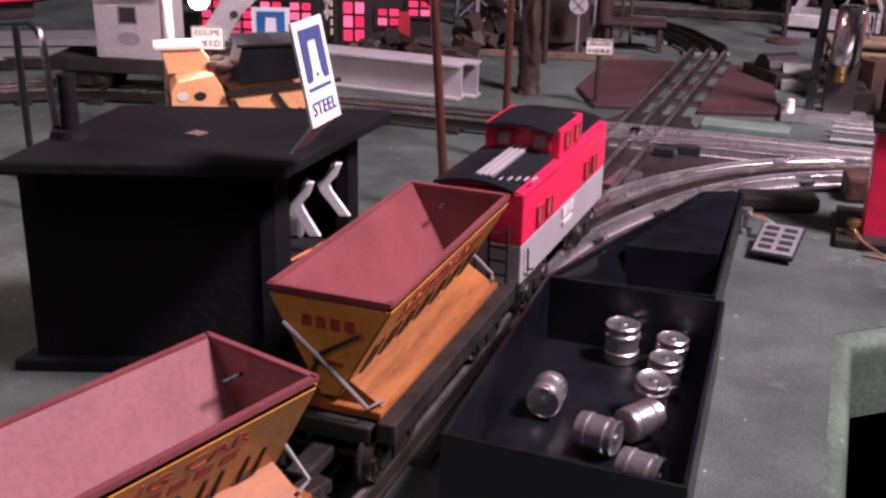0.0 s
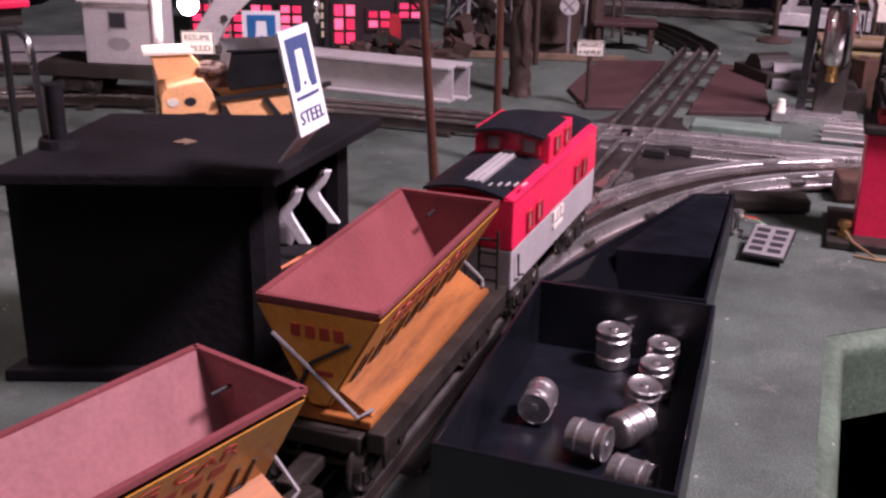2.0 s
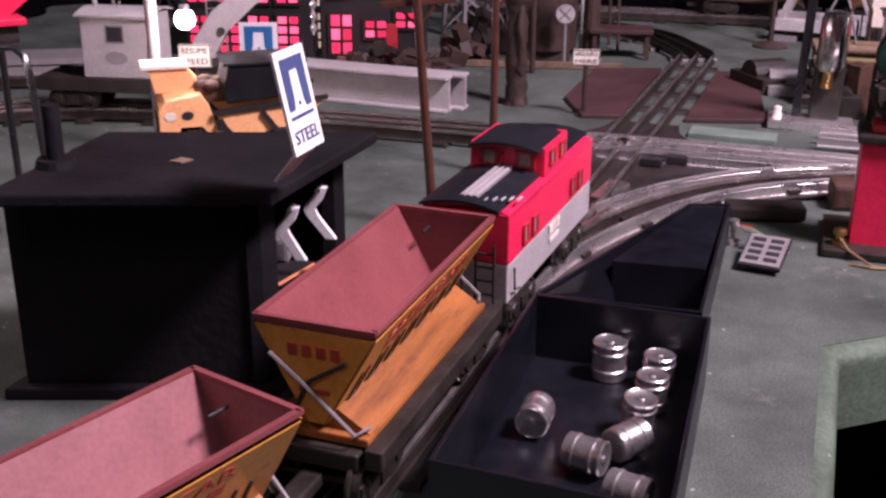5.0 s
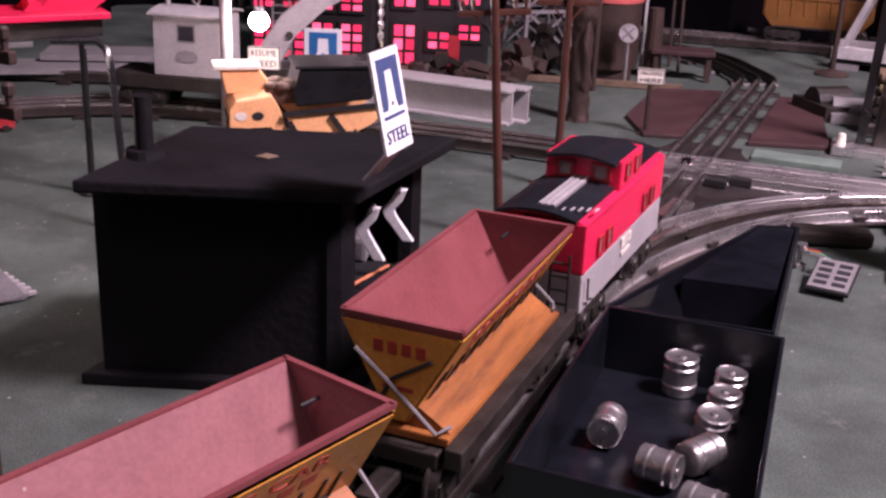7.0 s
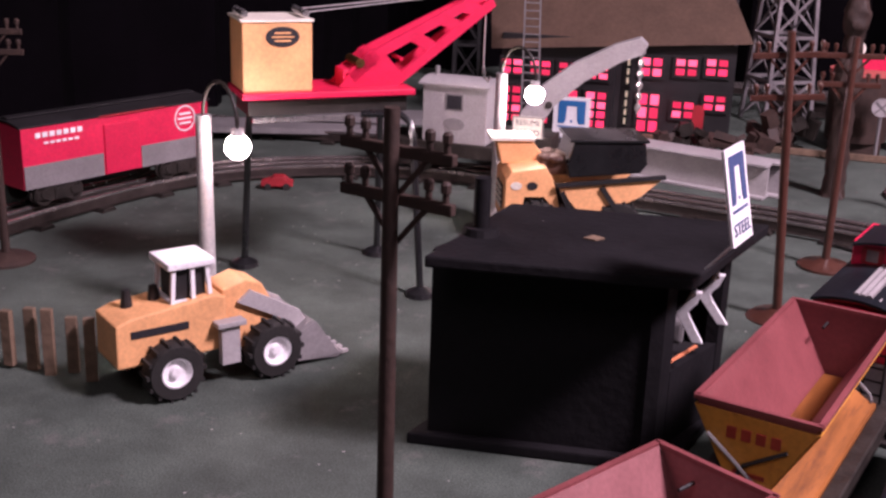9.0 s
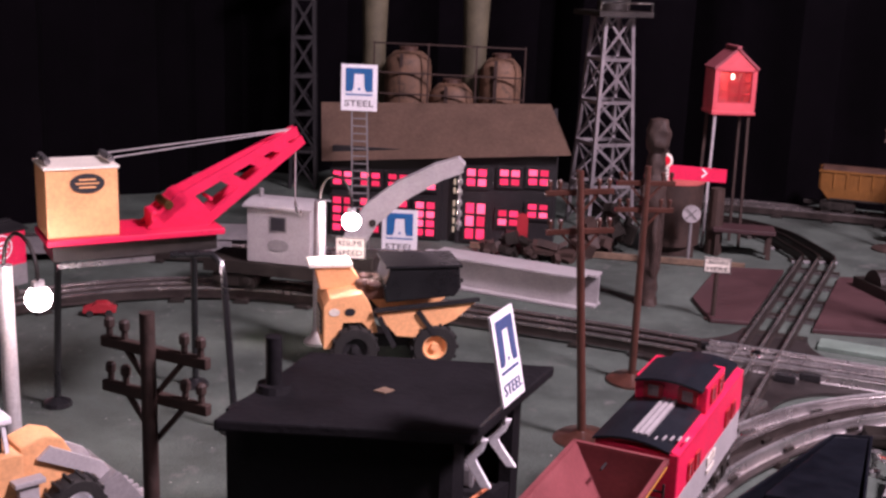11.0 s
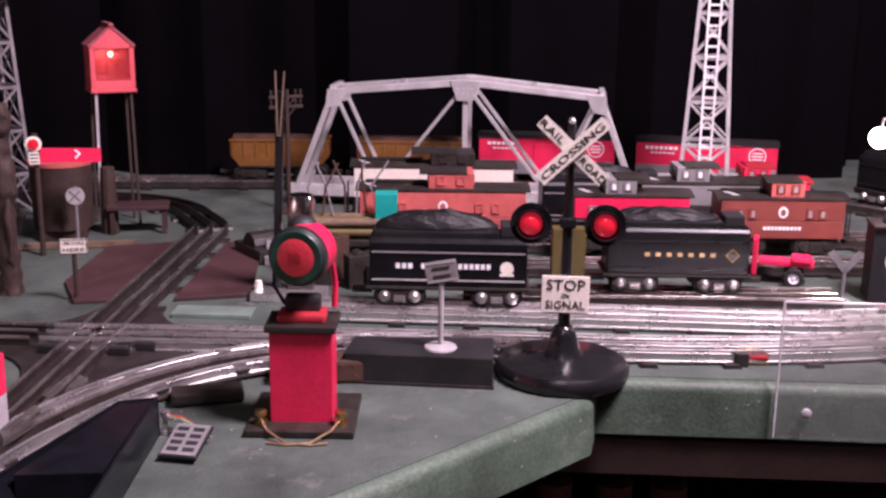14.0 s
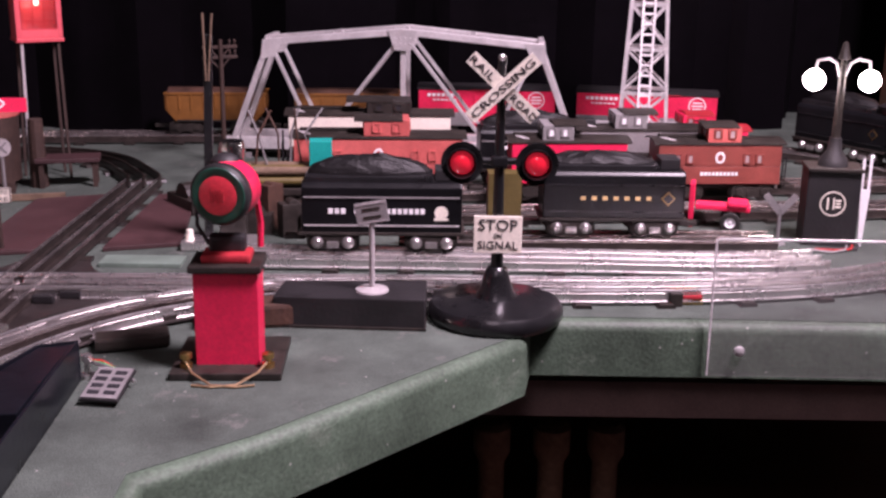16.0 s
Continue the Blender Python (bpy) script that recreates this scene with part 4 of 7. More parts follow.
        part("emblem_core", prism(bm_new(), [(0.0032 * math.cos(k * math.tau / 5 + math.pi / 2), 0.004 * math.sin(k * math.tau / 5 + math.pi / 2)) for k in range(5)], 0, 0.0006, pose(0, -W / 2 - 0.0009, z0 + H * 0.66, 90, 0, 0)), body, c)
        for k in range(10):
            part("marking", box(bm_new(), (-0.018 + k * 0.004, -W / 2 - 0.0007, z0 + H * 0.26), (0.0028, 0.0006, 0.0035)), WHITE, c)
    for s in (-1, 1):
        bogie(c, s * (L / 2 - 0.028), FRAME)
    return c


caboose(*on_d(0.185, 0.004), a - 1.5, 0.146, RED, GREY, NAVYROOF, "red and light grey toy caboose with a blue-black roof", cup=0.006, emblem="bars", H=0.0445, cup_h=0.0148, shoulder=True)


# ---------------------------------------------------------------- poles and lamps
def telephone_pole(x, y, h, arm_rz, label, arms=(0.83, 0.94), lean=(0, 0), material=None):
    material = material or BROWN
    c = new("telephone_pole")
    c.matrix_world = pose(x, y, 0, lean[0], lean[1], arm_rz)
    tagged(c, label, "telephone pole", "telephone poles")
    part("base", lathe(bm_new(), [(0.0, 0.0), (0.0195, 0.0), (0.0195, 0.0018), (0.017, 0.0036), (0.008, 0.0046), (0.004, 0.007), (0.0, 0.007)], 28), material, c, smooth=True)
    part("pole", rod(bm_new(), (0, 0, 0.004), (0, 0, h), 0.0031, 0.0025, seg=12), material, c, smooth=True)
    for f in arms:
        z = h * f
        part("crossarm", box(bm_new(), (0, 0.003, z), (0.044, 0.003, 0.0038)), material, c, bevel=0.0006)
        for s in (-1, 1):
            part("brace", bar(bm_new(), (0, 0.003, z - 0.015), (s * 0.013, 0.003, z), 0.0015, 0.0015), material, c)
        for k in (-0.019, -0.0125, 0.0125, 0.019):
            part("insulator", lathe(bm_new(), [(0, 0), (0.0011, 0), (0.0011, 0.003), (0.0017, 0.0034), (0.0017, 0.006), (0.0010, 0.0068), (0, 0.0068)], 8, Matrix.Translation((k, 0.003, z + 0.0017))), material, c)
    return c


telephone_pole(0.103, 0.808, 0.183, 8, "brown plastic telephone pole with round base, slightly leaning", (0.78, 0.92), lean=(0, -4))
telephone_pole(0.139, 0.929, 0.168, 12, "brown plastic telephone pole with round base near the crossing", (0.80, 0.92))
telephone_pole(-0.040, 0.421, 0.194, -20, "dark brown telephone pole beside the tin dump cars", (0.848, 0.928), material=DARKBRN)
telephone_pole(-0.416, 0.741, 0.168, 20, "dark brown telephone pole with round base by the loop", (0.86, 0.94), material=DARKBRN)
telephone_pole(0.452, 1.45, 0.150, 15, "dark telephone pole standing behind the bridge end", (0.86, 0.94), material=DARKBRN)


def gooseneck_lamp(x, y, z, rz, reach, label, watts):
    c = thing("street_lamp", x, y, 0, rz, label, "street lamp", "gooseneck lamps")
    part("base", lathe(bm_new(), [(0, 0), (0.012, 0), (0.012, 0.002), (0.007, 0.006), (0.0045, 0.012), (0, 0.012)], 20), SILVER, c, smooth=True)
    part("pole", rod(bm_new(), (0, 0, 0.008), (0, 0, z), 0.0050, 0.0046, seg=16), SILVER, c, smooth=True)
    pts = [(0, 0, z)] + [(reach / 2 - reach / 2 * math.cos(radians(q)), 0, z + 0.022 * math.sin(radians(q))) for q in range(0, 181, 15)] + [(reach, 0, z - 0.004)]
    part("neck", tube(bm_new(), pts, 0.0012, 8), FRAME, c, smooth=True)
    part("socket", lathe(bm_new(), [(0, 0), (0.004, 0), (0.0035, 0.006), (0, 0.006)], 14, Matrix.Translation((reach, 0, z - 0.008))), SILVER, c)
    part("globe", ball(bm_new(), (reach, 0, z - 0.0125), 0.0075), BULB, c, "glowing white glass globe", smooth=True)
    w = c.matrix_world @ Vector((reach, 0, z - 0.0125))
    bulb_lamp("street_lamp_light", w, watts, (1.0, 0.74, 0.78), 0.0082)
    return c


gooseneck_lamp(-0.239, 0.693, 0.126, -32, 0.036, "lit silver gooseneck street lamp behind the wheel loader", 1.2)
gooseneck_lamp(-0.116, 0.962, 0.120, -25, 0.032, "lit silver gooseneck street lamp behind the dump truck", 2.0)

# twin lamp on the black box
tl = thing("twin_lamp_post", 0.957, 0.958, 0, -24, "lit twin-globe lamp post on a black box base", "lamp post")
part("box_base", box(bm_new(), (0, 0, 0.036), (0.048, 0.034, 0.070)), BLACK, tl, bevel=0.001)
part("box_lid", box(bm_new(), (0, 0, 0.0725), (0.050, 0.040, 0.003)), FRAME, tl, bevel=0.0008)
for r0, r1 in ((0.0105, 0.0118), (0.0, 0.0)):
    if r1:
        bm = bm_new()
        lathe(bm, [(r0, 0), (r1, 0), (r1, 0.0006), (r0, 0.0006)], 24, pose(0, -0.0171, 0.041, 90, 0, 0))
        part("emblem_ring", bm, CREAM, tl)
for k, (ex, ez, ew, eh) in enumerate(((-0.0045, 0.041, 0.0016, 0.011), (0.001, 0.041, 0.0016, 0.011), (0.005, 0.044, 0.005, 0.0016), (0.005, 0.041, 0.004, 0.0016), (0.005, 0.038, 0.005, 0.0016))):
    part("emblem_bar", box(bm_new(), (ex, -0.0173, ez), (ew, 0.0006, eh)), CREAM, tl)
part("post_foot", lathe(bm_new(), [(0, 0.074), (0.014, 0.074), (0.013, 0.080), (0.007, 0.088), (0.0055, 0.10), (0, 0.10)], 20), BLACK, tl, smooth=True)
part("post", rod(bm_new(), (0, 0, 0.088), (0, 0, 0.172), 0.0042, 0.003, seg=12), FRAME, tl, smooth=True)
part("finial", lathe(bm_new(), [(0, 0.170), (0.006, 0.172), (0.004, 0.178), (0.0025, 0.186), (0, 0.188)], 12), FRAME, tl, smooth=True)
for s in (-1, 1):
    part("arm", tube(bm_new(), [(0, 0, 0.150), (s * 0.006, 0, 0.168), (s * 0.013, 0, 0.172), (s * 0.023, 0, 0.170), (s * 0.0245, 0, 0.160)], 0.0013, 8), SILVER, tl, smooth=True)
    part("globe", ball(bm_new(), (s * 0.0245, 0, 0.1525), 0.0098), BULB, tl, "glowing white glass globe", smooth=True)
    bulb_lamp("twin_lamp_light", tl.matrix_world @ Vector((s * 0.0245, 0, 0.1525)), 1.15, (1.0, 0.78, 0.84), 0.0105)


# ---------------------------------------------------------------- small signs
def plate_sign(name, x, y, z0, z1, w, h, rz, words, label, post=DARKBRN, board=CREAM, ink=INK, base_r=0.008):
    c = thing(name, x, y, 0, rz, label, "sign", "trackside signs")
    part("base", lathe(bm_new(), [(0, z0), (base_r, z0), (base_r, z0 + 0.0012), (0.002, z0 + 0.003), (0, z0 + 0.003)], 18), post, c, smooth=True)
    part("post", rod(bm_new(), (0, 0, z0), (0, 0, z1 - h / 2), 0.0021, seg=8), post, c, smooth=True)
    part("board", box(bm_new(), (0, -0.0015, z1), (w, 0.0014, h)), board, c, bevel=0.0003)
    bm = bm_new()
    for (dx, dz, ww, hh) in ((0, h / 2 - 0.0006, w, 0.0008), (0, -h / 2 + 0.0006, w, 0.0008), (-w / 2 + 0.0006, 0, 0.0008, h), (w / 2 - 0.0006, 0, 0.0008, h)):
        box(bm, (dx, -0.0023, z1 + dz), (ww, 0.0003, hh))
    part("border", bm, ink, c)
    n = len(words)
    for i, wd in enumerate(words):
        text("lettering", wd, h * 0.36, ink, c, pose(0, -0.0023, z1 + h * (0.22 - 0.45 * i if n == 2 else 0), 90, 0, 0), width=w * 0.78)
    return c


plate_sign("uncouple_sign", 0.217, 1.112, 0, 0.0515, 0.0240, 0.0140, -4, ("UNCOUPLE", "HERE"), "small cream uncoupling sign on a brown post")
plate_sign("speed_sign", -0.108, 1.045, 0, 0.0615, 0.027, 0.0195, 5, ("RESUME", "SPEED"), "small cream speed sign on a brown post")

# two upright steel works signs, the taller on a ladder
s2 = Matrix.Translation((-0.099, 1.25, 0.0065)) @ pose(0, 0, 0, 90, 0, 4)
o = steel_sign("standing_sign", 0.038, 0.048, BLUE, s2, "white card sign with blue emblem standing by the girders")
part("foot", box(bm_new(), (0, -0.003, -0.003), (0.03, 0.007, 0.014)), MGREY, o)
s3 = Matrix.Translation((-0.1535, 1.288, 0.152)) @ pose(0, 0, 0, 90, 0, 4)
o = steel_sign("ladder_sign", 0.039, 0.0495, BLUE, s3, "white card sign with blue emblem on top of a ladder")
for s in (-1, 1):
    part("ladder_rail", bar(bm_new(), (0.004 + s * 0.0095, -0.152, -0.003), (s * 0.0080, 0.004, -0.003), 0.0016, 0.0016), MGREY, o)
for k in range(19):
    z = -0.148 + k * 0.0082
    part("rung", box(bm_new(), (-z * 0.026, z, -0.003), (0.0175, 0.0012, 0.0012)), MGREY, o)

# round crossing disc
xs = thing("round_sign", 0.209, 1.318, 0, -6, "small round grey railroad crossing sign on a pole", "sign", "trackside signs")
part("base", lathe(bm_new(), [(0, 0), (0.009, 0), (0.008, 0.002), (0.002, 0.004), (0, 0.004)], 18), MGREY, xs)
part("post", rod(bm_new(), (0, 0, 0), (0, 0, 0.058), 0.0018, seg=8), MGREY, xs)
part("disc", lathe(bm_new(), [(0, 0), (0.0098, 0), (0.0098, 0.0012), (0, 0.0012)], 24, pose(0, -0.001, 0.056, 90, 0, 0)), GREY, xs)
for r in (45, -45):
    part("cross_bar", box(bm_new(), (0, 0, 0), (0.016, 0.0018, 0.0005), pose(0, -0.0026, 0.056, 90, 0, 0) @ Matrix.Rotation(radians(r), 4, "Z")), MGREY, xs)

# ---------------------------------------------------------------- crossing flasher
cf = thing("crossing_flasher", 0.583, 0.838, 0, -19, "black toy railroad crossing flasher with crossbuck and red lamps", "crossing signal")
part("base", lathe(bm_new(), [(0, 0), (0.049, 0), (0.051, 0.003), (0.0508, 0.0085), (0.048, 0.0125), (0.040, 0.0142), (0.0245, 0.0150), (0.0155, 0.0165), (0.0125, 0.022), (0.0098, 0.032), (0.0078, 0.038), (0.0060, 0.0395), (0, 0.0395)], 44), GLOSS, cf, smooth=True)
part("post", rod(bm_new(), (0, 0, 0.038), (0, 0, 0.192), 0.0046, 0.0030, seg=14), GLOSS, cf, smooth=True)
part("finial", ball(bm_new(), (0, 0, 0.194), 0.0028), STEEL, cf, smooth=True)
st = part("stop_plate", box(bm_new(), (0, -0.0065, 0.0655), (0.0355, 0.0014, 0.0285)), CREAM, cf, "cream enamelled stop sign", bevel=0.0006)
part("plate_bracket", box(bm_new(), (0, -0.0045, 0.068), (0.010, 0.004, 0.012)), GLOSS, cf)
text("lettering", "STOP", 0.0118, INK, st, pose(0, -0.0074, 0.0725, 90, 0, 0), width=0.0285)
text("lettering", "ON", 0.0052, INK, st, pose(0, -0.0074, 0.0646, 90, 0, 0), width=0.006)
text("lettering", "SIGNAL", 0.0088, INK, st, pose(0, -0.0074, 0.0573, 90, 0, 0), width=0.0295)
part("cross_arm", rod(bm_new(), (-0.024, 0, 0.1195), (0.024, 0, 0.1195), 0.0028, seg=10), GLOSS, cf, smooth=True)
part("arm_boss", box(bm_new(), (0, -0.002, 0.1195), (0.012, 0.009, 0.008)), GLOSS, cf, bevel=0.0015)
for s in (-1, 1):
    M = pose(s * 0.0272, -0.004, 0.1185, 90, 0, 0)
    part("lamp_hood", lathe(bm_new(), [(0, -0.012), (0.009, -0.012), (0.0145, -0.006), (0.0155, 0.0), (0.0155, 0.001), (0.0140, 0.001), (0.0100, -0.002), (0, -0.002)], 28, M), GLOSS, cf, smooth=True)
    part("visor", lathe(bm_new(), [(0.0098, -0.002), (0.0108, -0.002), (0.0112, 0.006), (0.0104, 0.006)], 24, M), GLOSS, cf, smooth=True)
    ln = part("lens", ball(bm_new(), (0, 0, 0), 0.0088, (1, 0.62, 1)), LENS, cf, "red jewelled warning lens", smooth=True)
    ln.matrix_basis = pose(s * 0.0272, -0.005, 0.1185)
for r, words in ((-43, ("RAIL", "ROAD")), (43, ("CROSS", "ING"))):
    front = 0.0005 if r > 0 else 0.0
    M = pose(0.001, -0.0065 - front * 4, 0.1735, 90, 0, 0) @ Matrix.Rotation(radians(r), 4, "Z")
    bl = part("crossbuck_blade", box(bm_new(), (0, 0, 0), (0.0635, 0.0100, 0.0014), M), CREAM, cf, "cream crossbuck blade with black letters")
    if r < 0:
        text("lettering", "RAIL", 0.0072, INK, bl, M @ pose(-0.0205, -0.0003, 0.0009), width=0.022)
        text("lettering", "ROAD", 0.0072, INK, bl, M @ pose(0.0205, -0.0003, 0.0009), width=0.024)
    else:
        text("lettering", "CROSSING", 0.0074, INK, bl, M @ pose(0, -0.0003, 0.0009), width=0.058)

# ---------------------------------------------------------------- red beacon tower, plaque, wires
bt = thing("beacon_stand", 0.380, 0.793, 0, -15, "red box beacon stand with a round red and green lamp", "beacon")
part("base_plate", box(bm_new(), (0.0, 0.004, 0.0028), (0.072, 0.070, 0.005)), FRAME, bt, bevel=0.001)
part("body", box(bm_new(), (0, 0, 0.0365), (0.0415, 0.030, 0.064)), RED, bt, bevel=0.0007)
part("cap", box(bm_new(), (0, 0, 0.0705), (0.047, 0.036, 0.005)), FRAME, bt, bevel=0.0012)
part("top_block", box(bm_new(), (0, 0.0, 0.0755), (0.032, 0.022, 0.006)), REDD, bt, bevel=0.002)
part("yoke", box(bm_new(), (0, 0.004, 0.083), (0.024, 0.012, 0.012)), BLACK, bt, bevel=0.003)
M = pose(-0.001, -0.016, 0.1195, 90, 0, 0) @ Matrix.Rotation(radians(-14), 4, "Y")
part("drum", lathe(bm_new(), [(0, -0.030), (0.014, -0.030), (0.0185, -0.024), (0.0190, -0.004), (0, -0.004)], 32, M), RED, bt, smooth=True)
part("rim", lathe(bm_new(), [(0.0105, 0.0018), (0.0120, 0.0028), (0.0175, 0.0026), (0.0190, 0.0005), (0.0192, -0.005), (0.0105, -0.005)], 36, M), GREEN, bt, "dark green lens rim", smooth=True)
part("rim_edge", lathe(bm_new(), [(0.0180, 0.0022), (0.0196, 0.0004), (0.0197, -0.005), (0.0185, -0.005)], 36, M), BLACK, bt, smooth=True)
part("lens", lathe(bm_new(), [(0, -0.003), (0.0125, -0.003), (0.0125, 0.0030), (0.009, 0.0040), (0, 0.0043)], 32, M), SCREEN, bt, smooth=True)
for k in range(6):
    part("lens_mark", box(bm_new(), (-0.004 + 0.0016 * k, 0.0005 * (-1) ** k, 0.0044), (0.0007, 0.009 - 0.001 * (k % 3), 0.0005), M), REDD, bt)
part("strap", tube(bm_new(), [(0.0192, 0.006, 0.112), (0.0205, 0.012, 0.095), (0.0200, 0.013, 0.078)], 0.0022, 6), RED, bt)
part("strap", tube(bm_new(), [(-0.0185, 0.0, 0.112), (-0.0190, 0.002, 0.095), (-0.012, 0.003, 0.082)], 0.0014, 6), BLACK, bt)
part("vent_cap", ball(bm_new(), (0, 0.006, 0.1365), 0.0095, (1, 1, 0.6)), BLACK, bt, smooth=True)
for s in (-1, 1):
    t = part("terminal", lathe(bm_new(), [(0, 0), (0.0042, 0), (0.0042, 0.003), (0.0022, 0.0035), (0.0022, 0.0062), (0.0040, 0.0066), (0.0040, 0.0096), (0.0018, 0.0105), (0, 0.0105)], 14, Matrix.Translation((s * 0.0265, -0.019, 0.0052))), BRASS, bt, "brass knurled wire terminal", smooth=True)
    part("wire", tube(bm_new(), [(s * 0.0265, -0.021, 0.010), (s * 0.021, -0.031, 0.006), (s * 0.008, -0.040, 0.0012), (s * -0.008, -0.043, 0.0012), (s * -0.02, -0.040, 0.0012)], 0.0008, 6), COPPER, t)

pq = thing("control_plaque", 0.300, 0.757, 0, -24, "grey engraved terminal plaque propped on black wires", "plaque")
M = Matrix.Translation((0, 0, 0.008)) @ pose(0, 0, 0, 14, 0, 0)
part("board", box(bm_new(), (0, 0, 0), (0.0245, 0.033, 0.0022), M), BLACK, pq, bevel=0.0004)
part("label_plate", box(bm_new(), (0, 0, 0.0016), (0.0225, 0.031, 0.0008), M), MGREY, pq)
for ix in (-1, 1):
    for iy in range(4):
        part("marking", box(bm_new(), (ix * 0.0052, -0.0102 + iy * 0.0068, 0.0022), (0.0075, 0.0036, 0.0004), M), INK, pq)
part("support", box(bm_new(), (-0.002, 0.010, 0.0045), (0.016, 0.006, 0.009)), BLACK, pq)
tb = thing("terminal_block", 0.288, 0.792, 0, 30, "small terminal post with red and green wires", "terminal")
part("post", lathe(bm_new(), [(0, 0), (0.005, 0), (0.005, 0.003), (0.002, 0.004), (0.002, 0.012), (0.0036, 0.0125), (0.0036, 0.016), (0, 0.017)], 12), STEEL, tb, smooth=True)
for mt, off in ((WIRER, 0.0), (WIREG, -0.005), (STEEL, -0.009)):
    part("wire", tube(bm_new(), [(0, 0, 0.012), (0.006 + off * 0.3, -0.008 + off, 0.012), (0.010, -0.018 + off, 0.008), (0.012, -0.026 + off, 0.004)], 0.0012, 6), mt, tb)

# black block with the little tag sign
bk = thing("black_block", 0, 0, 0, 0, "long glossy black plinth block behind the beacon", "plinth")
part("block", prism(bm_new(), [(0.418, 0.857), (0.522, 0.820), (0.537, 0.866), (0.433, 0.893)], 0.0, 0.0235), BLACK, bk, bevel=0.0008)
part("felt_foot", prism(bm_new(), [(0.4165, 0.856), (0.5225, 0.818), (0.538, 0.867), (0.432, 0.895)], 0.0002, 0.0022), FRAME, bk)
tg = thing("tag_sign", 0.491, 0.853, 0.0235, -17, "small grey tag sign on a round silver foot", "sign")
part("foot", lathe(bm_new(), [(0, 0), (0.0125, 0), (0.0120, 0.0012), (0.004, 0.0028), (0, 0.003)], 22), GREY, tg, smooth=True)
part("post", rod(bm_new(), (0, 0, 0), (0, 0, 0.062), 0.0021, seg=10), GREY, tg, smooth=True)
M = pose(0, -0.002, 0.0595, 90, -10, 0)
part("board", box(bm_new(), (0, 0, 0), (0.0235, 0.0165, 0.0016), M), MGREY, tg, bevel=0.0003)
for dz, ww in ((0.003, 0.013), (-0.003, 0.013)):
    part("marking", box(bm_new(), (0, dz, 0.001), (ww, 0.002, 0.0004), M), FRAME, tg)
for dy in (-0.0068, 0.0068):
    part("border", box(bm_new(), (0, dy, 0.001), (0.022, 0.0008, 0.0004), M), GREY, tg)

# clear screen on the table's edge
ac = thing("acrylic_guard", 0, 0, 0, 0, "clear acrylic guard panel screwed to the table edge", "guard panel")
d = Vector((0.915, -0.305, 0)).normalized()
P0 = Vector((0.7325, 0.7785, 0))
bm = bm_new()
P1 = P0 + d * 0.55
nrm = Vector((d.y, -d.x, 0)) * 0.0022
prism(bm, [(P0.x, P0.y), (P1.x, P1.y), (P1.x + nrm.x, P1.y + nrm.y), (P0.x + nrm.x, P0.y + nrm.y)], -0.040, 0.066)
o = part("pane", bm, ACRYLIC, ac)
o.visible_shadow = False
# pale strips paint the bright line that light draws along the pane's edges
for a1, b1, z0, z1 in ((P0, P0 + d * 0.0012, -0.040, 0.066), (P0, P1, 0.0655, 0.0668)):
    e = part("polished_edge", prism(bm_new(), [(a1.x, a1.y), (b1.x, b1.y), (b1.x + nrm.x, b1.y + nrm.y), (a1.x + nrm.x, a1.y + nrm.y)], z0, z1), mat("acrylic_edge_glint", (0.62, 0.60, 0.60), 0.25, bump=0), ac)
    e.matrix_basis = Matrix.Translation(-d * 0.0013 if z0 < 0 else Vector((0, 0, 0.0004)))
for k in (0.022, 0.30):
    q = P0 + d * k + nrm
    sc = part("screw", lathe(bm_new(), [(0, 0), (0.0042, 0), (0.0038, 0.0016), (0.0015, 0.0026), (0, 0.0026)], 14), SILVER, ac, smooth=True)
    sc.matrix_basis = Matrix.Translation((q.x, q.y, -0.020)) @ Vector((nrm.x, nrm.y, 0)).to_track_quat("Z", "Y").to_matrix().to_4x4()

# ---------------------------------------------------------------- girders and stone platform
for k, (x0, y0, x1, y1) in enumerate(((0.0985, 1.114, -0.060, 1.170), (0.1125, 1.126, -0.046, 1.182))):
    g = thing("steel_girder", 0, 0, 0, 0, "long pale grey plastic girder lying beside the track", "girder", "girders")
    H2, w2 = 0.032, 0.017
    dd = Vector((x1 - x0, y1 - y0, 0))
    M = Matrix.Translation((x0, y0, 0.0004)) @ Matrix.Rotation(math.atan2(dd.y, dd.x) + math.pi / 2, 4, "Z") @ UP
    part("web", prism(bm_new(), [(-0.0013, 0.0026), (0.0013, 0.0026), (0.0013, H2 - 0.0026), (-0.0013, H2 - 0.0026)], 0, dd.length, M), GREY, g)
    for z0, z1 in ((0, 0.0026), (H2 - 0.0026, H2)):
        part("flange", prism(bm_new(), [(-w2 / 2, z0), (w2 / 2, z0), (w2 / 2, z1), (-w2 / 2, z1)], 0.0004, dd.length - 0.0004, M), GREY, g, bevel=0.0005)
plat = thing("stone_platform", 0, 0, 0, 0, "low mauve crossing boards either side of the track", "crossing boards")
part("board", prism(bm_new(), [(0.214, 1.100), (0.248, 1.100), (0.310, 1.305), (0.240, 1.300), (0.203, 1.170)], 0.0, 0.0040), DUSTPINK, plat, bevel=0.001)
part("board", prism(bm_new(), [(0.302, 1.090), (0.372, 1.090), (0.404, 1.290), (0.364, 1.290)], 0.0, 0.0045), DUSTPINK, plat, bevel=0.001)
# low box added for the pale green felt between the tracks
pp = thing("pale_slab", 0.335, 1.045, 0, -17, "pale green felt piece beside the crossing", "slab")
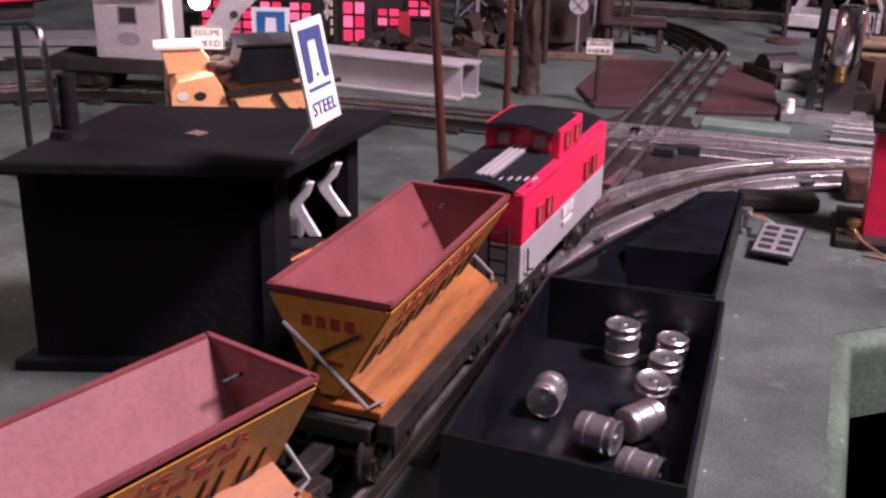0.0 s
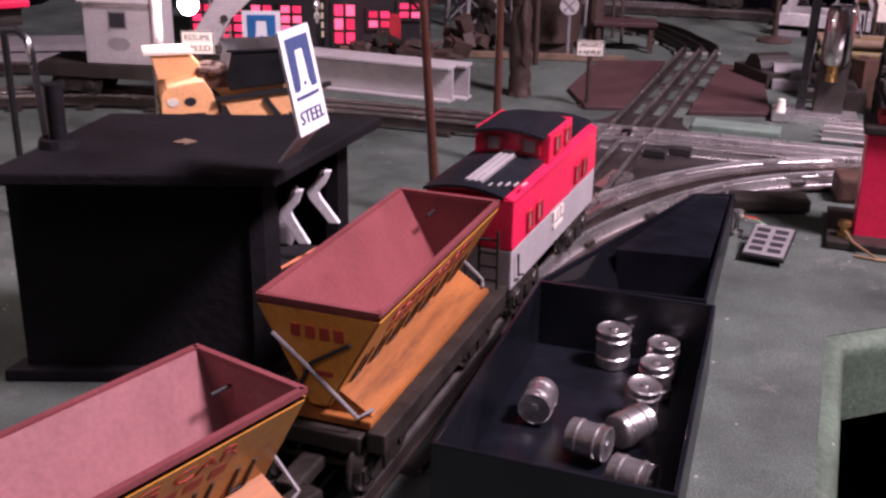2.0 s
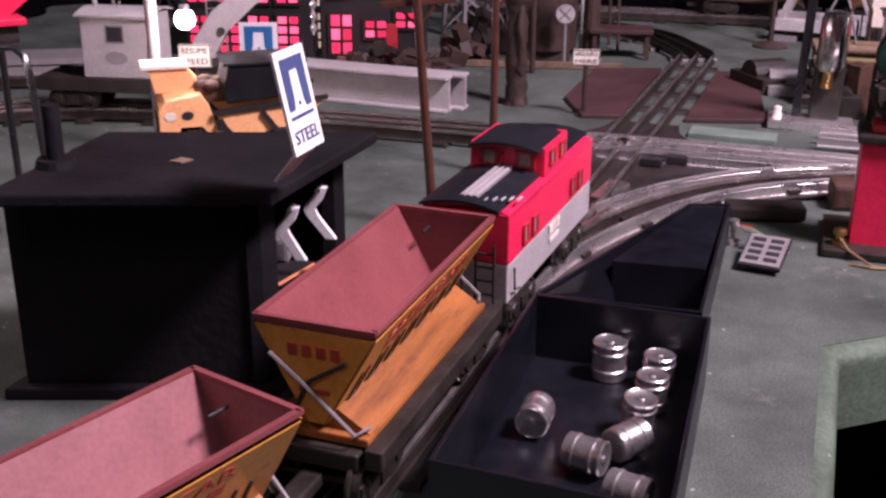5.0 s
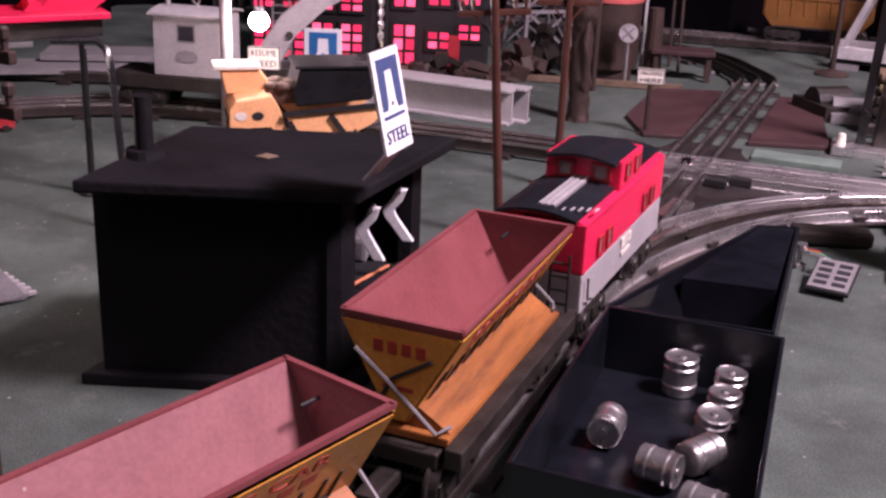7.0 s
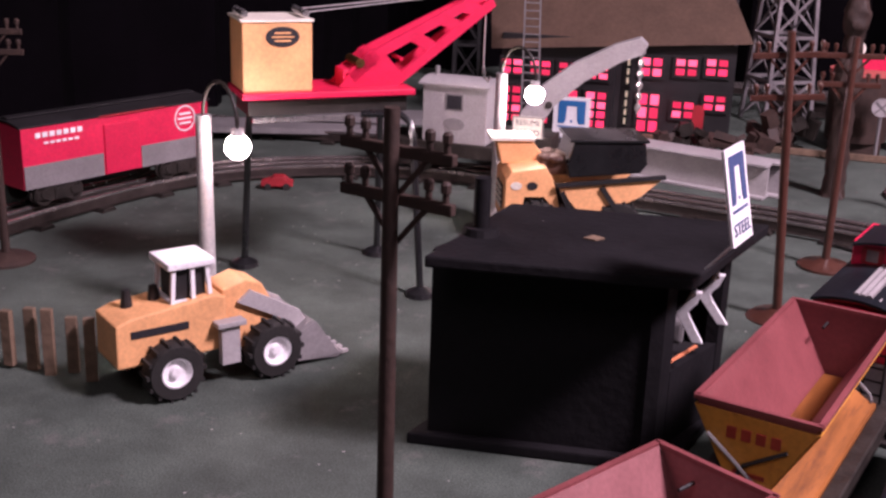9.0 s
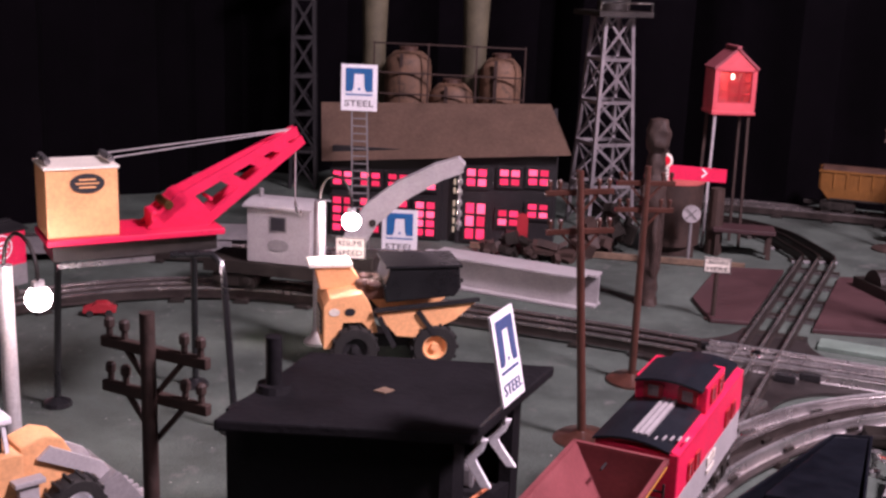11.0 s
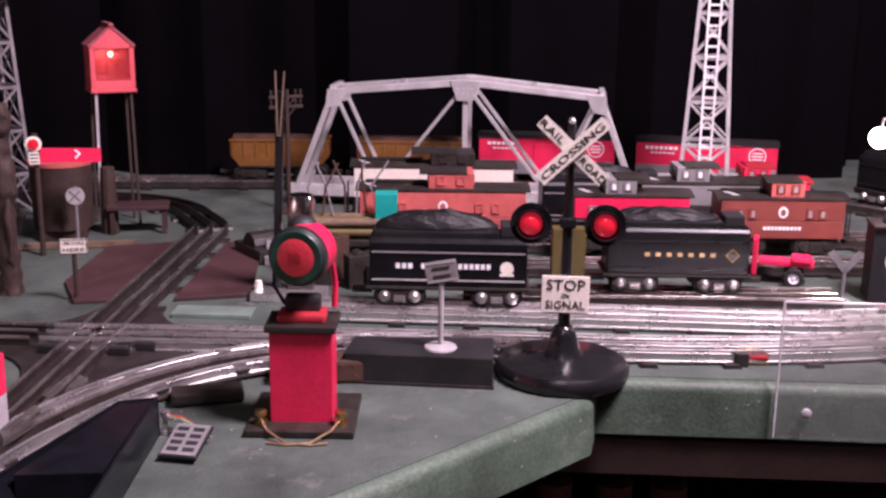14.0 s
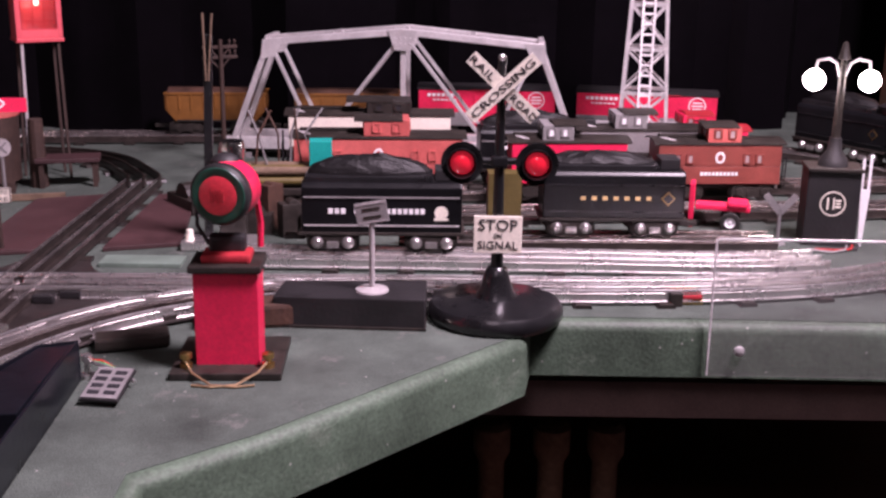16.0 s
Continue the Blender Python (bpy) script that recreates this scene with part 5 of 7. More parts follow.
part("slab", box(bm_new(), (0, 0, 0.002), (0.07, 0.026, 0.004)), mat("pale_green_felt", (0.13, 0.18, 0.145), 0.7, var=0.3, scale=30), pp, bevel=0.0006)


# ---------------------------------------------------------------- construction toys
def wheel(parent, m, r, w, hub, seg=24):
    t = part("tyre", lathe(bm_new(), [(r * 0.55, -w / 2), (r * 0.92, -w / 2), (r, -w * 0.3), (r, w * 0.3), (r * 0.92, w / 2), (r * 0.55, w / 2)], seg, m), RUBBER, parent, smooth=True)
    part("rim", lathe(bm_new(), [(0, -w * 0.3), (r * 0.6, -w * 0.3), (r * 0.6, w * 0.42), (r * 0.5, w * 0.46), (r * 0.42, w * 0.2), (r * 0.2, w * 0.18), (r * 0.16, w * 0.42), (0, w * 0.42)], seg, m), hub, t, smooth=True)
    for k in range(14):
        a = k / 14 * math.tau
        part("tread", box(bm_new(), (r * 1.0 * math.cos(a), r * 1.0 * math.sin(a), 0), (r * 0.10, r * 0.14, w * 0.9), m), RUBBER, t)
    return t


ld = thing("wheel_loader", -0.2010, 0.6150, 0, 50, "orange toy wheel loader with white cab and grey bucket", "wheel loader")
for x in (-0.030, 0.029):
    for s in (-1, 1):
        wheel(ld, pose(x, s * 0.021, 0.0165, 90 if s < 0 else -90, 0, 0), 0.0160, 0.013, WHITE)
part("rear_body", prism(bm_new(), [(-0.058, 0.020), (-0.058, 0.044), (-0.050, 0.047), (-0.002, 0.052), (0.004, 0.050), (0.004, 0.020)], -0.0155, 0.0155, UP), ORANGE, ld, bevel=0.0012)
part("front_body", prism(bm_new(), [(0.004, 0.016), (0.004, 0.052), (0.018, 0.056), (0.028, 0.052), (0.040, 0.030), (0.036, 0.016)], -0.011, 0.011, UP), ORANGE, ld, bevel=0.0012)
for s in (-1, 1):
    part("lift_arm", prism(bm_new(), [(0.012, 0.044), (0.020, 0.050), (0.050, 0.033), (0.060, 0.016), (0.053, 0.013), (0.045, 0.027)], s * 0.0125 - 0.0015, s * 0.0125 + 0.0015, UP), GREY, ld, bevel=0.0004)
    part("ram", rod(bm_new(), (0.016, s * 0.007, 0.046), (0.046, s * 0.007, 0.028), 0.0016, seg=8), CHROME, ld)
    part("step", box(bm_new(), (0.004, s * 0.0185, 0.024), (0.011, 0.005, 0.024)), GREY, ld, bevel=0.0006)
    part("step_pad", box(bm_new(), (0.004, s * 0.0195, 0.036), (0.017, 0.008, 0.003)), GREY, ld, bevel=0.0006)
    part("side_stripe", box(bm_new(), (-0.034, s * 0.0158, 0.038), (0.032, 0.0006, 0.004), Matrix.Rotation(0, 4, "Y")), INK, ld)
cb = part("cab", box(bm_new(), (-0.006, 0, 0.053), (0.024, 0.024, 0.005)), WHITE, ld, "white cab with open windows")
for x in (-0.017, 0.005):
    for s in (-1, 1):
        part("pillar", bar(bm_new(), (x, s * 0.011, 0.054), (x * 0.85 - 0.001, s * 0.0105, 0.074), 0.0022, 0.0022), WHITE, cb)
for s in (-1, 1):
    part("pillar", bar(bm_new(), (-0.005, s * 0.011, 0.054), (-0.005, s * 0.0105, 0.074), 0.0022, 0.0022), WHITE, cb)
part("cab_interior", box(bm_new(), (-0.006, 0, 0.063), (0.018, 0.018, 0.019)), BLACK, cb)
part("cab_roof", box(bm_new(), (-0.006, 0, 0.0755), (0.027, 0.027, 0.004)), WHITE, cb, bevel=0.001)
for x in (-0.045, -0.030):
    part("exhaust", rod(bm_new(), (x, 0.003, 0.046), (x, 0.003, 0.057), 0.0035, 0.0022, seg=10), BLACK, ld)
bm = bm_new()
prism(bm, [(0.046, 0.004), (0.072, 0.001), (0.076, 0.004), (0.056, 0.007), (0.051, 0.011), (0.051, 0.018), (0.057, 0.025), (0.055, 0.028), (0.046, 0.022), (0.042, 0.013)], -0.020, 0.020, UP)
ld.scale = (0.97, 0.97, 0.97)
cb.matrix_basis = pose(-0.008, 0, -0.005)
bk2 = part("bucket", bm, MGREY, ld, "worn grey metal bucket with teeth", bevel=0.0004)
for s in (-1, 1):
    part("bucket_cheek", prism(bm_new(), [(0.046, 0.004), (0.073, 0.003), (0.057, 0.0265), (0.047, 0.022), (0.042, 0.013)], s * 0.0197 - 0.0008, s * 0.0197 + 0.0008, UP), MGREY, bk2)
for k in range(6):
    part("tooth", box(bm_new(), (0.076, -0.0175 + k * 0.0070, 0.003), (0.007, 0.003, 0.0018)), GREY, bk2)

dt = thing("dump_truck", -0.055, 0.935, 0, 20, "orange toy dump truck with black raised bed", "dump truck")
for x in (-0.028, 0.034):
    for s in (-1, 1):
        wheel(dt, pose(x, s * 0.022, 0.0180, 90 if s < 0 else -90, 0, 0), 0.018, 0.014, ORANGE if x > 0 else BLACK)
part("chassis", box(bm_new(), (0.0, 0, 0.020), (0.092, 0.024, 0.010)), BLACK, dt, bevel=0.001)
part("hood", prism(bm_new(), [(-0.052, 0.018), (-0.052, 0.052), (-0.047, 0.058), (-0.022, 0.062), (-0.016, 0.052), (-0.010, 0.030), (-0.016, 0.030), (-0.022, 0.040), (-0.038, 0.040), (-0.042, 0.018)], -0.024, 0.024, UP), ORANGE, dt, bevel=0.001)
part("grille", box(bm_new(), (-0.0526, 0, 0.036), (0.001, 0.026, 0.018)), INK, dt)
for k in range(4):
    part("grille_slat", box(bm_new(), (-0.0535, 0, 0.029 + k * 0.0045), (0.0012, 0.024, 0.0016)), CREAM, dt)
for bx in (-0.044, -0.032):
    part("side_badge", prism(bm_new(), [(0.0042 * math.cos(k * math.tau / 14), 0.0030 * math.sin(k * math.tau / 14)) for k in range(14)], 0, 0.0005, pose(bx, -0.0241, 0.0475, 90, 0, 0)), CREAM if bx < -0.04 else INK, dt)
part("cab_top", prism(bm_new(), [(-0.052, 0.058), (-0.056, 0.0755), (-0.030, 0.0775), (-0.016, 0.060)], -0.024, -0.002, UP), ORANGE, dt, bevel=0.001)
part("cab_canopy", box(bm_new(), (-0.044, 0.013, 0.0775), (0.034, 0.026, 0.003)), CREAM, dt, bevel=0.0008)
part("engine_block", box(bm_new(), (-0.012, 0.003, 0.060), (0.026, 0.034, 0.014)), RUST, dt, bevel=0.004)
for ex, ey, er in ((-0.020, -0.010, 0.005), (-0.013, -0.014, 0.005), (-0.009, -0.006, 0.0055), (-0.016, 0.006, 0.006)):
    part("engine_lump", ball(bm_new(), (ex, ey, 0.066), er, (1.2, 1, 0.7), 10), RUST, dt)
for s in (-1, 1):
    part("bed_side", prism(bm_new(), [(-0.012, 0.046), (0.066, 0.054), (0.050, 0.040), (0.020, 0.026), (0.004, 0.028)], s * 0.0255 - 0.0015, s * 0.0255 + 0.0015, UP), ORANGE, dt, bevel=0.0004)
    part("bed_rib", bar(bm_new(), (-0.010, s * 0.028, 0.044), (0.002, s * 0.028, 0.020), 0.003, 0.004), BLACK, dt)
    part("bed_rib", bar(bm_new(), (0.020, s * 0.028, 0.048), (0.034, s * 0.028, 0.028), 0.003, 0.004), BLACK, dt)
    part("bed_rail", bar(bm_new(), (-0.014, s * 0.028, 0.049), (0.068, s * 0.028, 0.056), 0.003, 0.003), BLACK, dt)
part("bed", prism(bm_new(), [(-0.004, 0.053), (0.050, 0.057), (0.055, 0.064), (0.053, 0.080), (-0.001, 0.082), (-0.006, 0.064)], -0.022, 0.022, UP), GLOSS, dt, "black rounded bed insert", bevel=0.0016)
part("bed_lip", box(bm_new(), (0.025, 0, 0.0815), (0.060, 0.047, 0.002)), GLOSS, dt, bevel=0.0006)

# gantry crane: platform on bent tubular legs
gc = thing("gantry_crane", -0.196, 0.776, 0, 36, "red and orange toy gantry crane on bent tube legs", "crane")
part("deck", box(bm_new(), (0.0, 0, 0.1315), (0.112, 0.046, 0.004)), RED, gc, bevel=0.0008)
part("under_frame", box(bm_new(), (0.0, 0, 0.1235), (0.104, 0.036, 0.010)), FRAME, gc, bevel=0.001)
part("silver_strip", box(bm_new(), (-0.02, -0.020, 0.1165), (0.06, 0.002, 0.003)), STEEL, gc)
for x in (-0.040, 0.050):
    for s in ((1,) if x < 0 else (-1, 1)):
        part("leg", tube(bm_new(), [(x * 0.4, s * 0.02, 0.118), (x * 0.9, s * 0.026, 0.118), (x, s * 0.031, 0.113), (x * 1.02, s * 0.034, 0.104), (x * 1.08, s * 0.046, 0.004)], 0.0024, 8), GLOSS, gc, smooth=True)
        part("foot", lathe(bm_new(), [(0, 0), (0.010, 0), (0.009, 0.003), (0.003, 0.006), (0, 0.006)], 14, Matrix.Translation((x * 1.08, s * 0.046, 0.0003))), GLOSS, gc)
cbn = part("cabin", box(bm_new(), (-0.033, 0, 0.1550), (0.0435, 0.038, 0.043)), ORANGE, gc, "orange crane cabin", bevel=0.0008)
part("cabin_roof", box(bm_new(), (-0.033, 0, 0.1772), (0.0455, 0.040, 0.0014)), CREAM, cbn)
part("cabin_emblem", prism(bm_new(), [(0.0105 * math.cos(k * math.tau / 20), 0.0062 * math.sin(k * math.tau / 20)) for k in range(20)], 0, 0.0006, pose(-0.030, -0.0192, 0.1675, 90, 0, 0)), INK, cbn)
for k in (-1, 0, 1):
    part("emblem_line", box(bm_new(), (-0.030, -0.0200, 0.1675 + k * 0.0024), (0.014 - 0.004 * abs(k), 0.0004, 0.0009)), ORANGE, cbn)
for x in (-0.052, -0.014):
    part("roof_pulley", rod(bm_new(), (x, -0.014, 0.181), (x, 0.014, 0.181), 0.0022, seg=8), STEEL, cbn)
jib = part("jib_root", box(bm_new(), (0.022, 0, 0.139), (0.022, 0.020, 0.012)), RED, gc, bevel=0.002)
tip = Vector((0.118, 0.012, 0.191))
for s in (-1, 1):
    o1, o2 = Vector((0.0, s * 0.010, 0)), Vector((0.0, s * 0.003, 0))
    T = tip + o2
    lows = [Vector((0.044, 0, 0.1345)) + o1, T + Vector((0.004, 0, -0.006))]
    highs = [Vector((0.016, 0, 0.1400)) + o1, Vector((0.034, 0, 0.1545)) + o1, T]
    sd = part("jib_side", bar(bm_new(), lows[0], lows[1], 0.0022, 0.0068), RED, gc, "red openwork crane jib side")
    part("jib_chord", bar(bm_new(), highs[0], highs[1], 0.0022, 0.0085), RED, sd)
    part("jib_chord", bar(bm_new(), highs[1], highs[2], 0.0022, 0.0066), RED, sd)
    part("jib_foot", prism(bm_new(), [(0.008, 0.134), (0.046, 0.133), (0.052, 0.140), (0.036, 0.158), (0.028, 0.156)], -0.0011, 0.0011, Matrix.Translation((0, s * 0.010, 0)) @ UP), RED, sd)
    for f in (0.42, 0.68, 0.88):
        part("jib_web", bar(bm_new(), lows[0].lerp(lows[1], f), highs[1].lerp(highs[2], f - 0.12), 0.0020, 0.0075), RED, sd)
for f in (0.15, 0.4, 0.65, 0.9):
    p = Vector((0.040, 0, 0.143)).lerp(tip, f)
    part("jib_tie", rod(bm_new(), p + Vector((0, -0.009 + 0.006 * f, 0)), p + Vector((0, 0.009 - 0.006 * f, 0)), 0.0014, seg=6), RED, gc)
for s in (-1, 1):
    part("stay_line", tube(bm_new(), [(-0.014, s * 0.010, 0.181), tip + Vector((0, s * 0.002, 0.001))], 0.0005, 5), SILVER, gc)
part("hoist_line", tube(bm_new(), [tip, tip + Vector((0, 0, -0.052))], 0.0005, 5), SILVER, gc)
part("hook", tube(bm_new(), [tip + Vector((0, 0, -0.050)), tip + Vector((0.001, 0, -0.058)), tip + Vector((0.004, 0, -0.061)), tip + Vector((0.005, 0, -0.057))], 0.0010, 6), STEEL, gc)
part("jib_boss", rod(bm_new(), (0.022, -0.012, 0.149), (0.022, 0.012, 0.149), 0.003, seg=10), BRASS, gc)

# grey work car with a black base, on the loop
wc = thing("work_car", -0.150, 1.066, 0, -6, "black flat car carrying a pale grey works cabin", "work car")
part("frame", box(bm_new(), (0, 0, 0.035), (0.19, 0.046, 0.012)), FRAME, wc, bevel=0.001)
hs = part("cabin", box(bm_new(), (-0.022, 0, 0.0675), (0.060, 0.044, 0.052)), GREY, wc, "pale grey cabin with one square window", bevel=0.001)
part("cabin_roof", arched(bm_new(), 0.066, 0.050, 0.0935, 0.004, 0.0015), GREY, wc).matrix_basis = pose(-0.022, 0, 0)
part("window", box(bm_new(), (-0.022, -0.0222, 0.078), (0.0135, 0.0012, 0.012)), INK, hs)
part("window_frame", box(bm_new(), (-0.022, -0.0220, 0.078), (0.0165, 0.0010, 0.015)), MGREY, hs)
part("emblem", prism(bm_new(), [(0.010 * math.cos(k * math.tau / 20), 0.0055 * math.sin(k * math.tau / 20)) for k in range(20)], 0, 0.0004, pose(-0.022, -0.0221, 0.0585, 90, 0, 0)), MGREY, hs)
part("chimney", rod(bm_new(), (-0.047, 0, 0.09), (-0.047, 0, 0.105), 0.0022, seg=8), MGREY, wc)
for k, x in enumerate((0.024, 0.036)):
    part("marking", box(bm_new(), (x, -0.0234, 0.035), (0.006, 0.0006, 0.006)), WHITE, wc)
for s in (-1, 1):
    bogie(wc, s * 0.066, FRAME)
part("boom_stand", box(bm_new(), (0.05, 0, 0.047), (0.03, 0.03, 0.014)), FRAME, wc, bevel=0.002)
# pale curved loading boom
bo = thing("loading_boom", -0.08, 1.12, 0, 3, "pale grey curved sheet metal loading boom", "boom")
pts = [(-0.056, 0.040), (-0.032, 0.042), (-0.018, 0.070), (0.008, 0.094), (0.040, 0.114), (0.059, 0.120), (0.063, 0.129), (0.056, 0.1355), (0.034, 0.128), (-0.002, 0.109), (-0.030, 0.087), (-0.047, 0.062)]
part("boom", prism(bm_new(), pts, -0.007, 0.007, UP), GREY, bo, bevel=0.0012)
part("pedestal", box(bm_new(), (-0.043, 0, 0.021), (0.028, 0.022, 0.042)), MGREY, bo, bevel=0.002)
part("pivot", rod(bm_new(), (-0.022, -0.0085, 0.070), (-0.022, 0.0085, 0.070), 0.0034, seg=12), FRAME, bo)
part("chain", rod(bm_new(), (0.058, 0, 0.127), (0.058, 0, 0.066), 0.0012, seg=6), STEEL, bo)
for k in range(6):
    part("chain_link", ball(bm_new(), (0.058, 0, 0.072 + k * 0.010), 0.0030, (1, 0.5, 1.3), 8), STEEL, bo)

# small red car toy on the grass and dark boxcar shadowed by the curtain
tc = thing("toy_coupe", -0.318, 0.990, 0, 20, "tiny red toy car parked by the loop", "toy car")
part("body", prism(bm_new(), [(-0.014, 0.003), (-0.014, 0.007), (-0.006, 0.008), (-0.003, 0.012), (0.006, 0.012), (0.009, 0.008), (0.014, 0.007), (0.014, 0.003)], -0.006, 0.006, UP), REDD, tc, bevel=0.001)
for x in (-0.008, 0.008):
    for s in (-1, 1):
        part("wheel", rod(bm_new(), (x, s * 0.0055, 0.003), (x, s * 0.0072, 0.003), 0.003, seg=12), RUBBER, tc)

# ---------------------------------------------------------------- works building
wb = thing("works_building", 0.0, 0.0, 0, 0, "dark model works building with pink-lit windows and tan roof", "building")
# main block and the projecting wing
X0, X1, YF = -0.195, 0.060, 1.350
for nm, x0, x1, y in (("wall", X0, -0.068, YF - 0.006), ("wall", -0.050, X1, YF - 0.010)):
    part(nm, box(bm_new(), ((x0 + x1) / 2, y + 0.03, 0.052), (x1 - x0, 0.058, 0.104)), BLACK, wb)
part("wall", box(bm_new(), (-0.059, YF + 0.028, 0.052), (0.020, 0.056, 0.104)), BLACK, wb)
bm = bm_new()
for v4 in (((-0.205, 1.335, 0.087), (0.076, 1.330, 0.110), (0.048, 1.392, 0.158), (-0.222, 1.400, 0.146)),):
    v = [bm.verts.new(p) for p in v4]
    bm.faces.new(v)
bmesh.ops.solidify(bm, geom=list(bm.faces), thickness=0.003)
part("roof", bm, TAN, wb, "tan sloping roof with faint courses")
bm = bm_new()
v = [bm.verts.new(p) for p in ((-0.222, 1.4015, 0.146), (0.048, 1.3935, 0.158), (0.068, 1.455, 0.105), (-0.205, 1.455, 0.09))]
bm.faces.new(v)
bmesh.ops.solidify(bm, geom=list(bm.faces), thickness=0.003)
part("roof", bm, TAN, wb)
part("gable", prism(bm_new(), [(1.345, 0.10), (1.45, 0.10), (1.394, 0.153)], 0.052, 0.056, Matrix(((0, 0, 1, 0), (1, 0, 0, 0), (0, 1, 0, 0), (0, 0, 0, 1)))), BLACK, wb)


rnd_pane = random.Random(3)
GLOWS = [PINKGLOW, PINKGLOW] + [mat("lit_red_film", (0.5, 0.02, 0.06), 0.4, emit=e, emit_col=c, var=0.3, scale=60, bump=0) for e, c in ((1.0, (1.0, 0.03, 0.12)), (0.6, (1.0, 0.03, 0.12)), (2.0, (1.0, 0.10, 0.22)))]


def lit_window(parent, cx, y, cz, w, h, cols=2, rows=2, material=None, glow=None):
    wd = part("window", box(bm_new(), (cx, y, cz), (w + 0.004, 0.0016, h + 0.004)), BLACK, parent)
    for i in range(cols):
        for j in range(rows):
            pw, ph = w / cols - 0.0036, h / rows - 0.0034
            part("pane", box(bm_new(), (cx - w / 2 + w * (i + 0.5) / cols, y - 0.0011, cz - h / 2 + h * (j + 0.5) / rows), (pw, 0.0008, ph)), glow or rnd_pane.choice(GLOWS), wd)
    return wd


for cx, cz, h, r in ((-0.028, 0.078, 0.022, 2), (0.009, 0.080, 0.020, 2), (0.041, 0.082, 0.020, 2), (-0.028, 0.028, 0.044, 3), (0.009, 0.034, 0.020, 2), (0.042, 0.044, 0.018, 2)):
    lit_window(wb, cx, YF - 0.0110, cz, 0.025, h, 2, r)
for cx in (-0.182, -0.150, -0.118, -0.086):
    lit_window(wb, cx, YF - 0.0072, 0.068, 0.025, 0.018)
    lit_window(wb, cx, YF - 0.0072, 0.026, 0.025, 0.042, 2, 4)
for cz, r in ((0.070, 3), (0.030, 4)):
    lit_window(wb, -0.0535, YF - 0.0010, cz, 0.006, 0.010 * r, 1, r, glow=mat("lit_cream_window", (0.6, 0.5, 0.4), 0.4, emit=0.5, emit_col=(1.0, 0.75, 0.6), bump=0) if cz > 0.05 else bpy.data.materials["lit_cream_window"])
part("door", box(bm_new(), (0.026, YF - 0.011, 0.020), (0.012, 0.002, 0.040)), REDD, wb)
# added red lamp in front of the wall, standing in for the windows' spill
bulb_lamp("works_spill_light", (-0.02, 1.30, 0.03), 0.012, (1.0, 0.1, 0.2), 0.01)

# tanks and stacks behind it
tk = thing("tank_works", 0, 0, 0, 0, "mottled tan storage tanks with railings and tall stacks", "tank works")
part("deck", box(bm_new(), (-0.085, 1.53, 0.06), (0.20, 0.07, 0.12)), DARKBRN, tk)
for x, r, zt in ((-0.140, 0.030, 0.204), (-0.022, 0.026, 0.200), (-0.083, 0.028, 0.166)):
    part("tank", lathe(bm_new(), [(0, 0.121), (r, 0.121), (r, zt - 0.022), (r * 0.92, zt - 0.012), (r * 0.6, zt - 0.003), (0, zt)], 26, Matrix.Translation((x, 1.525, 0))), TANK, tk, smooth=True)
    part("tank_cap", lathe(bm_new(), [(0, zt - 0.003), (0.012, zt - 0.003), (0.012, zt + 0.003), (0, zt + 0.004)], 14, Matrix.Translation((x, 1.525, 0))), RUST, tk)
    part("tank_ladder", box(bm_new(), (x - 0.004, 1.4965, (0.121 + zt) / 2), (0.004, 0.002, zt - 0.13)), DARKBRN, tk)
for z in (0.150, 0.176, 0.212):
    part("railing", box(bm_new(), (-0.085, 1.494, z), (0.19, 0.0016, 0.0018)), DARKBRN, tk)
for x in (-0.178, -0.11, -0.05, 0.010):
    part("railing_post", box(bm_new(), (x, 1.494, 0.167), (0.0018, 0.0018, 0.094)), DARKBRN, tk)
for x in (-0.192, -0.060):
    part("stack", lathe(bm_new(), [(0, 0), (0.018, 0), (0.015, 0.20), (0.0175, 0.27), (0.019, 0.33), (0, 0.33)], 20, Matrix.Translation((x, 1.565, 0))), STACK, tk, smooth=True)


